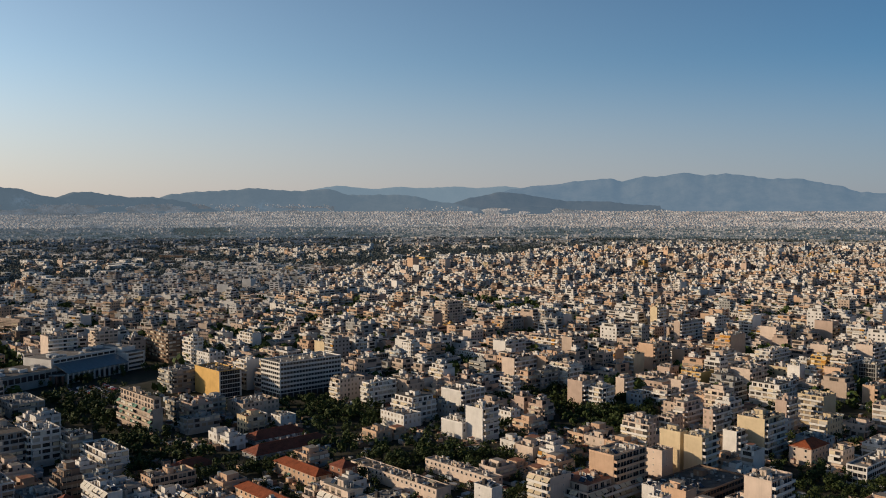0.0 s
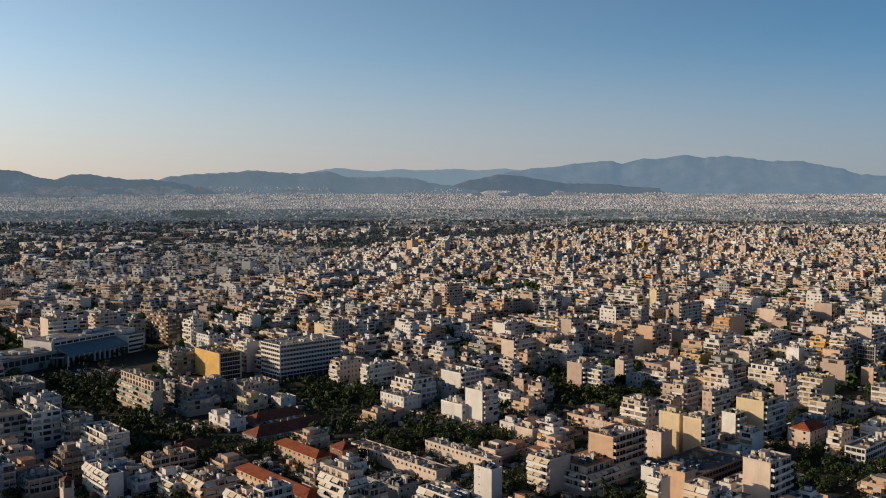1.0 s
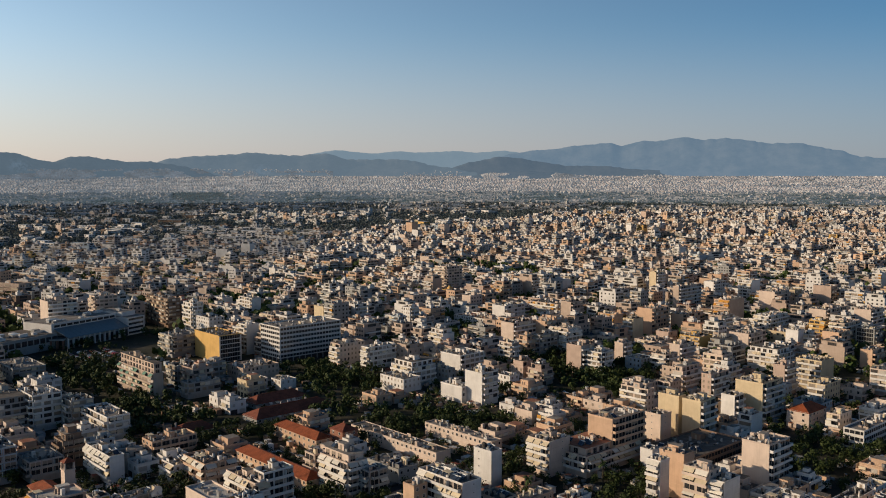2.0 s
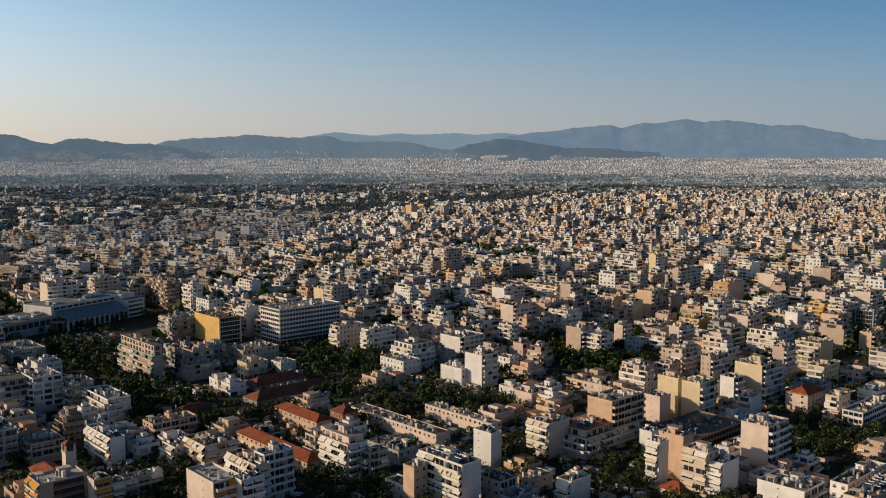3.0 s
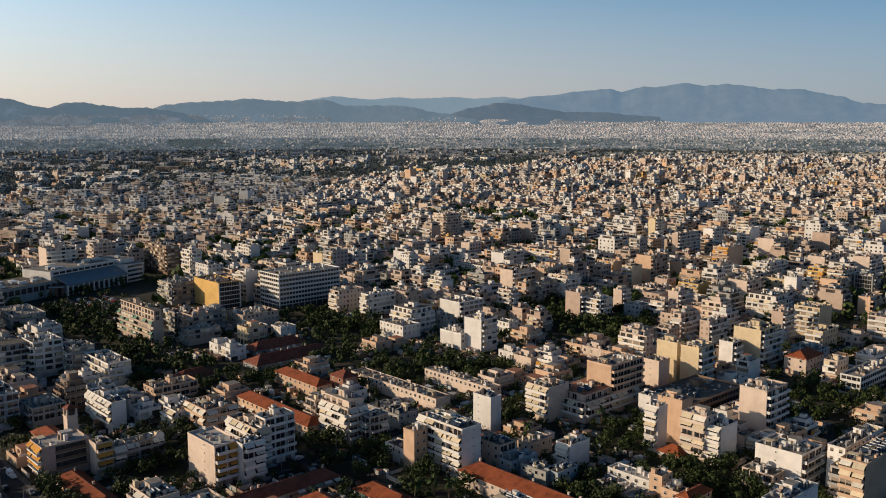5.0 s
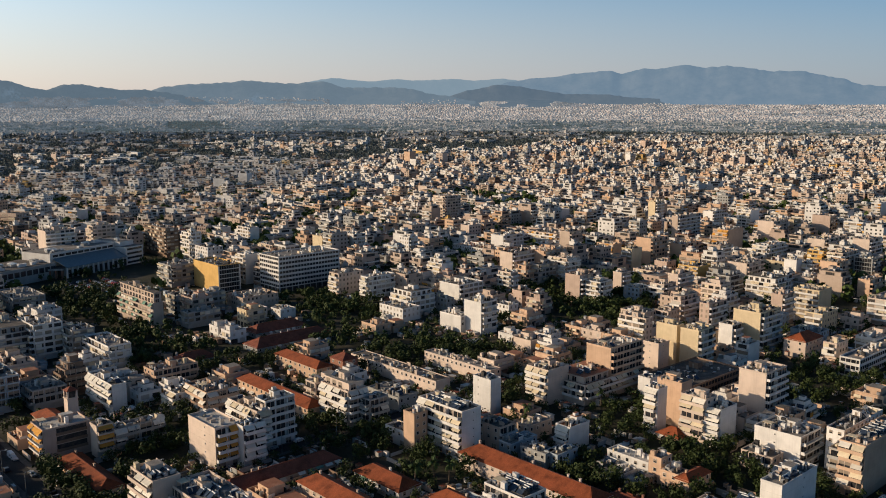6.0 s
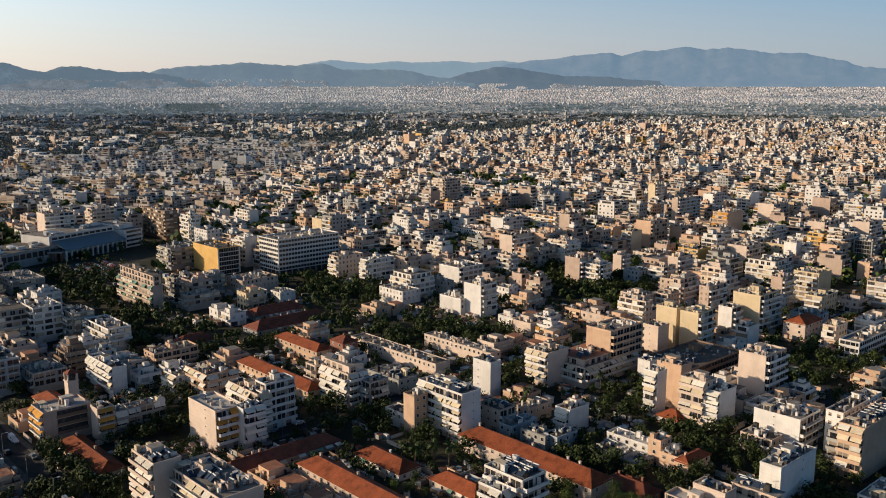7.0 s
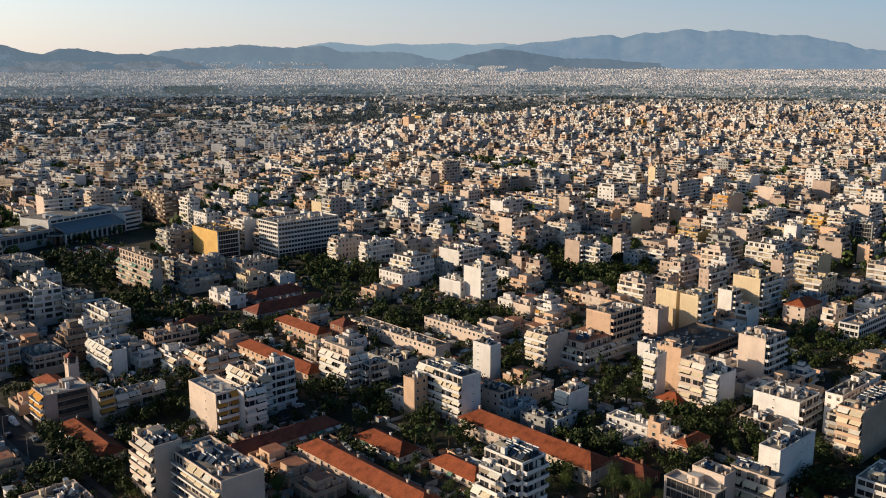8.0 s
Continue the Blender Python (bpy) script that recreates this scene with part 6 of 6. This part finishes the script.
    # fronts: balconies or windows, floor by floor on the two street sides
    for side in (0, 1):
        run, off = (hx, hy) if side == 0 else (hy, hx)
        kind = rng.choice(3, n, p=[0.62, 0.2, 0.18] if side == 0 else [0.7, 0.2, 0.1])
        kind[shed] = 1
        deep = rng.uniform(0.5, 0.8, n)
        reach = rng.uniform(0.7, 0.97, n)

        def put(k, pos, out, z0, half, thick, hh, mat, roof_mat):
            if side == 0:
                add(front, k, pos, -(off[k] + out), z0, half, thick, hh, mat, roof_mat)
            else:
                add(front, k, off[k] + out, pos, z0, thick, half, hh, mat, roof_mat)

        for lev in range(0, 9):
            k = np.flatnonzero((kind == 0) & (low > lev) & (lev > 0))
            if len(k):
                # solid parapet block, its top darkened for the shaded balcony inside
                put(k, 0 * run[k], deep[k], z[k] + lev * 3.1 - 0.1, run[k] * reach[k], deep[k], 1.05, trim[k], 9)
            # thin dark strips imitate the shaded recess above each parapet
            for spot in (-0.66, 0.0, 0.66):
                q = k[rng.random(len(k)) < (0.92 if fine else 0.7)] if len(k) else k
                if len(q):
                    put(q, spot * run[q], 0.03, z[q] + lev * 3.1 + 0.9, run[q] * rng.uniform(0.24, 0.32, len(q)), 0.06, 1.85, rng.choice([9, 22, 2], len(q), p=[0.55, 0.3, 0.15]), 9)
                q = k[rng.random(len(k)) < 0.28] if len(k) else k
                if len(q):
                    hang = rng.uniform(0.7, 1.7, len(q))
                    put(q, spot * run[q], 2 * deep[q] - 0.02, z[q] + lev * 3.1 + 2.8 - hang, run[q] * reach[q] * 0.31, 0.05, hang, rng.choice([12, 12, 12, 12, 13, 13, 13, 13, 13, 14], len(q)), 13)
            k = np.flatnonzero((kind == 1) & (low > lev))
            for spot in (-0.7, -0.25, 0.25, 0.7) if fine else (-0.5, 0.5):
                q = k[rng.random(len(k)) < 0.85]
                if len(q):
                    put(q, spot * run[q], 0.02, z[q] + lev * 3.1 + 1.0, np.minimum(0.75, run[q] * 0.2) if fine else run[q] * 0.3, 0.05, 1.4, 9, 9)
    tagged(new(name, box_mesh(name, np.concatenate(bulk), FAR_MATS, (0, 1, 2, 3, 4))), "countless pale flat-roofed apartment blocks of the distant city", "city", kind="stuff")
    tagged(new(name + "_fronts", box_mesh(name + "_fronts", np.concatenate(front), FAR_MATS, (0, 1, 3, 4) if fine else (0, 1, 4))), "balconies, dark sheets for shaded openings, awnings and roof gear of the distant blocks", "city", kind="stuff")
    line = avenue[rng.random(len(avenue)) < 0.8]
    return np.concatenate([gap[:, 0], line[:, 0]]), np.concatenate([gap[:, 1], line[:, 1]])


def far_city(name, r0, r1, step, storey, huts, mats):
    """Small plain blocks far out, with long sheds in the green belt."""
    p = lots(r0, r1, step)
    x, y, turn = p[:, 0], p[:, 1], p[:, 2]
    green = belt(x, y)
    built = rng.random(len(x)) > green
    tx, ty = x[~built], y[~built]
    x, y, turn, green = x[built], y[built], turn[built], green[built]
    n = len(x)
    z = land(x, y)
    floors = np.clip(np.round(2.9 + rng.normal(0, 1.2, n) - 1.9 * green), 1, 7)
    hx = step * rng.uniform(0.25, 0.52, n)
    hy = step * rng.uniform(0.25, 0.52, n)
    shed = (green > 0.36) & (rng.random(n) < 0.5)
    floors[shed] = rng.integers(1, 4, shed.sum())
    hx[shed] *= rng.uniform(1.4, 4.2, shed.sum())
    hy[shed] *= 1.3
    h = floors * storey + 0.25 * storey
    wall = shades(x, y, n)
    wall[shed] = rng.choice([0, 0, 5], shed.sum())
    top = np.where(rng.random(n) < 0.4, 7, 8)
    top[rng.random(n) < 0.03] = 10
    top[shed] = np.where(rng.random(shed.sum()) < 0.6, 11, 8)
    turn = np.where(shed, turn + radians(38), turn) + rng.normal(0, 0.06, n)
    rows = [np.stack([x, y, z - 1.5, hx, hy, h + 1.5, turn, wall, top], axis=1)]
    k = np.flatnonzero(~shed & (rng.random(n) < huts))
    m = len(k)
    rows.append(np.stack([x[k] + rng.uniform(-0.3, 0.3, m) * hx[k], y[k] + rng.uniform(-0.3, 0.3, m) * hy[k], z[k] + h[k], hx[k] * rng.uniform(0.3, 0.7, m), hy[k] * rng.uniform(0.3, 0.7, m), rng.uniform(0.7, 1.1, m) * storey, turn[k], wall[k], top[k]], axis=1))
    tagged(new(name, box_mesh(name, np.concatenate(rows), mats, (0, 1, 3, 4))), "countless pale flat-roofed apartment blocks of the distant city", "city", kind="stuff")
    return tx, ty


def clump_mesh(name, x, y, z, size, quads, mat, leaf=1.0):
    """Rough tree crowns: sprays of leaf sheets over a few rounded lobes at each place."""
    n = len(x)
    lobes = 6 if quads >= 40 else 2
    ring = rng.uniform(0, 2 * math.pi, (n, lobes))
    reach = rng.uniform(0.15, 0.6, (n, lobes)) * size[:, None]
    lx, ly = x[:, None] + np.cos(ring) * reach, y[:, None] + np.sin(ring) * reach
    lz = z[:, None] + size[:, None] * rng.uniform(0.75, 1.75, (n, lobes)) - 0.35 * reach
    ls = size[:, None] * rng.uniform(0.38, 0.68, (n, lobes)) * (1.0 if lobes > 2 else 1.3)
    pick = rng.integers(0, lobes, (n, quads))
    row = np.arange(n)[:, None]
    c = np.stack([lx[row, pick], ly[row, pick], lz[row, pick]], axis=2).reshape(-1, 3)
    s = ls[row, pick].reshape(-1, 1)
    d = rng.normal(size=(n * quads, 3))
    d /= np.linalg.norm(d, axis=1)[:, None]
    c = c + d * s * rng.uniform(0.7, 1.05, (n * quads, 1)) * np.array([1, 1, 0.9])
    a = np.cross(d, rng.normal(size=(n * quads, 3)))
    a /= np.linalg.norm(a, axis=1)[:, None] + 1e-6
    b = np.cross(a, d) + d * rng.normal(0, 0.22, (n * quads, 1))
    b /= np.linalg.norm(b, axis=1)[:, None] + 1e-6
    w = np.repeat(size, quads)[:, None] * rng.uniform(0.3, 0.55, (n * quads, 1)) * leaf
    v = np.stack([c - a * w, c - b * w * 0.8, c + a * w, c + b * w * 0.8], axis=1).reshape(-1, 3)
    f = np.arange(len(v), dtype=np.int32)
    me = bpy.data.meshes.new(name)
    me.vertices.add(len(v))
    me.vertices.foreach_set("co", v.ravel())
    me.loops.add(len(v))
    me.loops.foreach_set("vertex_index", f)
    me.polygons.add(len(v) // 4)
    me.polygons.foreach_set("loop_start", np.arange(0, len(v), 4, dtype=np.int32))
    me.materials.append(mat)
    me.polygons.foreach_set("use_smooth", np.zeros(len(v) // 4, dtype=bool))
    me.update(calc_edges=True)
    return me


def far_trees(name, x, y, per, spread, quads, scale=1.0):
    x = np.repeat(x, per) + rng.uniform(-spread, spread, len(x) * per)
    y = np.repeat(y, per) + rng.uniform(-spread, spread, len(y) * per)
    size = rng.uniform(2.2, 4.8, len(x)) * scale
    ob = new(name, clump_mesh(name, x, y, land(x, y), size, quads, LEAF_MIXED if name == "middle_trees" else SUBURB_LEAF if name in ("suburb_trees", "horizon_trees") else LEAF_HAZED))
    tagged(ob, "dark green trees standing between the distant buildings", "trees", kind="stuff")


tx, ty = town("middle_city", 600, 1250, 15.0, 12.0, True)
far_trees("middle_trees", tx, ty, 2, 4, 16, 1.25)
tx, ty = town("outer_city", 1250, 2500, 15.5, 12.0, False)
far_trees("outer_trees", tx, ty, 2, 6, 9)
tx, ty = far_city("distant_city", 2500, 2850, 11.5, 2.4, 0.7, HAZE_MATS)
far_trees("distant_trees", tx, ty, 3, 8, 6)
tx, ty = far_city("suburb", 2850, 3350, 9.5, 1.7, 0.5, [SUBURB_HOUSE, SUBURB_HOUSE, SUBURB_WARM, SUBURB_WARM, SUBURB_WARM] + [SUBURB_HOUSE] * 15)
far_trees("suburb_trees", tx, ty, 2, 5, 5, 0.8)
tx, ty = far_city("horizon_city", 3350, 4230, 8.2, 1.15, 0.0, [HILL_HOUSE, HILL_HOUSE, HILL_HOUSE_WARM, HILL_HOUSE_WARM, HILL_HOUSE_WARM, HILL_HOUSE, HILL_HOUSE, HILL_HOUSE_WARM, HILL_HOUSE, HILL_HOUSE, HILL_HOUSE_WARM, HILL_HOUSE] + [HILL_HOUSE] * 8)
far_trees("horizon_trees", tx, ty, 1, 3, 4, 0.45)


def hillside_houses(hill, a0, a1, high, count, seed):
    """Small pale houses climbing the foot of a hill, thinning out upwards."""
    rows = []
    pts = [v.co for v in hill.data.vertices]
    want = random.Random(seed)
    for k in range(count * 60):
        i = want.randrange(len(pts) - 46)
        c = pts[i].lerp(pts[i + 22], want.random()).lerp(pts[i + want.choice([1, 23])], want.random())
        q = math.degrees(math.atan2(c.x, c.y))
        ground = float(land(c.x, c.y))
        if len(rows) >= count:
            break
        if not (a0 < q < a1 and ground - 1 < c.z < high) or want.random() < max(0.0, (c.z - ground) / (high - ground)) ** 1.5:
            continue
        if noise.noise((q * 0.9, c.z / 16, 4.4)) < -0.12:
            continue
        s = want.uniform(1.8, 4.0)
        rows.append((c.x, c.y, c.z - 2, s, s * want.uniform(0.7, 1.2), want.uniform(3.4, 5.2), GRID + want.uniform(-0.5, 0.5), want.choice([0, 0, 1]), 0))
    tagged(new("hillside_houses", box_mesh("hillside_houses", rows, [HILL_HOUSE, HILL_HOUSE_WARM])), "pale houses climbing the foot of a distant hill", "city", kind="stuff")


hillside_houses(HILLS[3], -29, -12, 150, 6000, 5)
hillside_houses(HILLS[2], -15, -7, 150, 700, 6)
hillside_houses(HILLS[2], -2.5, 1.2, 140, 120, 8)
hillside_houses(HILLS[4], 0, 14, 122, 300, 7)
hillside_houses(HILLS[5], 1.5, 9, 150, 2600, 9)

# ---- blocks between: plainer buildings, streets and trees ----


def block_prototype(seed, w, d, floors, wall, roof):
    """A plainer apartment block: wall, roof edge, one balcony storey after another, roof hut."""
    r = random.Random(seed)
    root = tagged(new("apartment_building"), f"{LABEL[wall]} {floors}-storey apartment block with balconies and a flat roof", "building", "apartment buildings")
    mat, top = WALL[wall], ROOFS[roof]
    back = 1 if floors > 3 and seed % 3 else 0
    h = (floors - back) * FLOOR + 0.15
    part("wall", box_mesh("wall", [B(-w / 2, -d / 2, -0.5, w / 2, d / 2, h, 0, 1)], [mat, top]), root)
    part("parapet", box_mesh("parapet", [B(-w / 2 - 0.05, -d / 2 - 0.05, h, w / 2 + 0.05, -d / 2 + 0.15, h + 0.8), B(-w / 2 - 0.05, d / 2 - 0.15, h, w / 2 + 0.05, d / 2 + 0.05, h + 0.8),
                                         B(-w / 2 - 0.05, -d / 2 + 0.15, h, -w / 2 + 0.15, d / 2 - 0.15, h + 0.8), B(w / 2 - 0.15, -d / 2 + 0.15, h, w / 2 + 0.05, d / 2 - 0.15, h + 0.8)], [mat]), root)
    if back:
        e = r.uniform(1.6, 2.6)
        x0, x1, y0, y1 = -w / 2 + r.choice([0.4, e]), w / 2 - e, -d / 2 + e, d / 2 - 0.4
        rows = [B(x0, y0, h, x1, y1, h + 2.9, 0, 1), B(x0, y0 - 0.9, h + 2.9, x1 + 0.9, y1, h + 3.1, 0, 1), B(x0 + 0.5, y0 - 0.04, h + 0.1, x0 + 3.2, y0 + 0.02, h + 2.3, 2), B(x1 - 0.02, y0 + 0.6, h + 0.1, x1 + 0.04, y0 + 3.4, h + 2.3, 2)]
        tagged(part("upper_storey", box_mesh("upper_storey", rows, [mat, top, GLASS]), root), kind="stuff")
        h += 3.1
        w2, d2 = w * 0.55, d * 0.55
    else:
        w2, d2 = w, d
    hw, hd = r.uniform(0.3, 0.6) * w2, r.uniform(0.3, 0.55) * d2
    qx, qy = r.uniform(-0.15, 0.05) * w2, r.uniform(0.0, 0.18) * d2
    part("stair_hut", box_mesh("stair_hut", [B(qx - hw / 2, qy - hd / 2, h, qx + hw / 2, qy + hd / 2, h + 2.8, 0, 1), *([B(qx - 1.2, qy - 1.0, h + 2.8, qx + 1.0, qy + 1.2, h + 4.2, 0, 1)] if seed % 3 == 0 else [])], [mat, top]), root)
    rows = []
    for k in range(9):
        ax, ay = r.uniform(-0.44, 0.44) * w2, r.uniform(-0.44, 0.44) * d2
        sx, sy, sz = r.choice([(1.6, 1.2, 2.2), (0.9, 0.6, 1.2), (2.4, 0.12, 1.5), (0.12, 2.2, 1.6), (0.5, 0.5, 0.8), (0.4, 0.4, 1.7)])
        rows.append(B(ax - sx / 2, ay - sy / 2, h - 0.02, ax + sx / 2, ay + sy / 2, h + sz, r.choice([0, 1, 2, 3])))
    tagged(part("roof_gear", box_mesh("roof_gear", rows, [mat, WALL["white"], METAL, DARK]), root), kind="stuff")
    faces = [(r.choice("bbbbwp"), "S"), (r.choice("bbbbbw"), "E"), (r.choice("bbw"), "N"), (r.choice("bwp"), "W")]
    rows = []
    for lev in range(0, floors - back):
        f0 = lev * FLOOR

        def put(side, a0, z0, a1, z1, o0, o1, m):
            if side == "S":
                rows.append(B(a0, -d / 2 - o1, z0, a1, -d / 2 - o0, z1, m))
            elif side == "N":
                rows.append(B(a0, d / 2 + o0, z0, a1, d / 2 + o1, z1, m))
            elif side == "E":
                rows.append(B(w / 2 + o0, a0, z0, w / 2 + o1, a1, z1, m))
            else:
                rows.append(B(-w / 2 - o1, a0, z0, -w / 2 - o0, a1, z1, m))

        for kind, side in faces:
            run = w if side in "SN" else d
            if kind == "p":
                continue
            if kind == "b" and lev:
                e = run / 2 - 0.3
                put(side, -e, f0 - 0.1, e, f0 + 0.08, 0, 1.55, 0)
                put(side, -e, f0 + 0.08, e, f0 + 1.0, 1.43, 1.55, 0)
                put(side, -e, f0 + 0.08, -e + 0.12, f0 + 1.0, 0, 1.43, 0)
                put(side, e - 0.12, f0 + 0.08, e, f0 + 1.0, 0, 1.43, 0)
                for k in range(int(run / 3)):
                    if r.random() < 0.42:
                        a = -e + 3 * k
                        put(side, a, f0 + r.choice([0.9, 1.3, 1.6]), min(e, a + r.choice([2.6, 2.9])), f0 + 2.75, 1.5, 1.58, r.choice([3, 3, 4]))
            n = max(1, int(run / 3.4))
            # flat sheets for openings, the dark ones in place of inner shade
            for k in range(n):
                q = (k + 0.5) * run / n - run / 2
                tall = kind == "b" or lev == 0
                half = run / n * r.uniform(0.28, 0.44) if tall else 0.6
                put(side, q - half, f0 + (0.1 if tall else 0.95), q + half, f0 + (2.45 if tall else 2.4), -0.02, 0.04, r.choice([1, 1, 2, 2, 5]))
    if rows:
        tagged(part("storey_front", box_mesh("storey_front", rows, [mat, DARK, SHUTTER, AWNING["cream"], AWNING["white" if seed % 7 else "ochre"], SHUTTER_PALE]), root), kind="stuff")
    return root


PROTO = []
STOREYS = []
for k in range(26):
    wall = ["white", "cream", "beige", "pink", "peach", "grey", "cream", "blue", "beige", "pink", "peach", "yellow", "white"][k % 13]
    w, d = 9.5 + (k * 37 % 40) / 10, 9.5 + (k * 53 % 40) / 10
    STOREYS.append([2, 3, 4, 3, 5, 2, 4, 2, 4, 3, 5, 1, 6][(k * 5) % 13])
    PROTO.append((block_prototype(k, w, d, STOREYS[k], wall, ["grey", "pale", "grey", "red"][k % 4] if k % 9 else "pale"), w, d))
USED = set()


def fill():
    step = 13.0
    for i in range(-50, 72):
        for j in range(0, 72):
            u, v = i * step - 3 + dice.uniform(-0.6, 0.6), j * step + dice.uniform(-0.6, 0.6)
            x, y = xy(u, v)
            r = math.hypot(x, y)
            if not (215 < r < 606) or abs(x) > 0.56 * y + 25:
                continue
            street = i % 5 == 0 or j % 7 == 0
            most = 1 if r < 345 and dice.random() < 0.6 else 2 if r < 505 else 3 if r < 535 else 5
            pick = dice.choice([k for k in range(len(PROTO)) if STOREYS[k] <= most])
            ob, w, d = PROTO[pick]
            turn = dice.choice([0, 90, 180, 270])
            hw, hd = (w / 2 + 0.1, d / 2 + 0.1) if turn % 180 == 0 else (d / 2 + 0.1, w / 2 + 0.1)
            near = r < 430
            room = is_free(u - hw, v - hd, u + hw, v + hd)
            if room and not street and dice.random() < (0.34 if r < 345 else 0.66 if near else 0.74):
                m = pose(x, y, 0, 0, 0, math.degrees(GRID) + turn)
                if pick in USED:
                    copy_thing(ob, m)
                else:
                    ob.matrix_basis = m
                    USED.add(pick)
                claim(x, y, hw, hd)
                if r < 660:
                    hh = STOREYS[pick] * FLOOR + 0.15
                    roof_clutter(x, y, w - 3, d - 3, hh, GRID, 2)
                    litter(x, y, w * 0.42, d * 0.42, hh, GRID, int(w * d / 12))
            else:
                if near and dice.random() < 0.3:
                    tu, tv = u + dice.uniform(-5, 5), v + dice.uniform(-5, 5)
                    if is_free(tu - 3.5, tv - 3.5, tu + 3.5, tv + 3.5):
                        qx, qy = xy(tu, tv)
                        shed(qx, qy, math.degrees(GRID) + dice.choice([0, 90, 180, 270]))
                        claim(qx, qy, 3, 3)
                for k in range(4 if near else 2):
                    tu, tv = u + dice.uniform(-6, 6), v + dice.uniform(-6, 6)
                    if is_free(tu - 2, tv - 2, tu + 2, tv + 2):
                        qx, qy = xy(tu, tv)
                        SPOTS.append((qx, qy, dice.uniform(0.42, 0.85)))


fill()


def yards(count):
    """Low walls, lean-tos, awnings and heaps in the yards between the blocks, past counting."""
    rows = []
    r = random.Random(23)
    while len(rows) < count:
        y = r.uniform(190, 640)
        x = r.uniform(-0.56, 0.56) * y
        if math.hypot(x, y) > 650 or r.random() < (y - 190) / 900:
            continue
        kind = r.random()
        if kind < 0.3:
            hx, hy, h = r.uniform(1.5, 5), 0.12, r.uniform(1.2, 2.2)
        elif kind < 0.75:
            hx, hy, h = r.uniform(0.8, 2.2), r.uniform(0.7, 1.8), r.uniform(1.4, 3.0)
        else:
            hx, hy, h = r.uniform(0.3, 1.0), r.uniform(0.3, 1.0), r.uniform(0.5, 1.3)
        if y < 345 and kind >= 0.3:
            hx, hy, h = hx * 0.6, hy * 0.6, h * 0.65
        if r.random() < 0.5:
            hx, hy = hy, hx
        u, v = uv(x, y)
        if not is_free(u - hx, v - hy, u + hx, v + hy):
            continue
        m = r.choice([0, 1, 1, 2, 3, 4, 4, 5, 6])
        rows.append((x, y, -0.3, hx, hy, h + 0.3, GRID, m, r.choice([7, 8, 9, m])))
    mats = [WALL["white"], WALL["grey"], WALL["beige"], WALL["cream"], WALL["brown"], WALL["blue"], WALL["peach"], ROOF_GREY, SHEET, TILE_DARK]
    tagged(new("yard_clutter", box_mesh("yard_clutter", rows, mats)), "low yard walls, lean-tos and heaps between the houses", "yard clutter", kind="stuff")


yards(4200)
SPOTS.sort(key=lambda q: math.hypot(q[0], q[1]))
for qx, qy, s in SPOTS[:210]:
    tree(qx, qy, s)
for some, quads, leaf in ((np.array(SPOTS[210:1300]), 150, 0.3), (np.array(SPOTS[1300:]), 70, 0.46)):
    crowns = clump_mesh("block_trees", some[:, 0], some[:, 1], 0 * some[:, 0], some[:, 2] * 3.8, quads, LEAF_MIXED, leaf)
    tagged(new("block_trees", crowns), "dark green trees in the streets and yards between the blocks", "trees", kind="stuff")
for k, (ob, w, d) in enumerate(PROTO):
    if k not in USED:
        for o in (*ob.children_recursive, ob):
            bpy.data.objects.remove(o)
for ob in TREES:
    for o in (*ob.children_recursive, ob):
        bpy.data.objects.remove(o)
tagged(new("roof_litter", box_mesh("roof_litter", LITTER, [WALL["white"], WALL["grey"], METAL, DARK, WALL["beige"]])), "small cases, pots and pipes scattered over the flat roofs", "roof clutter", kind="stuff")
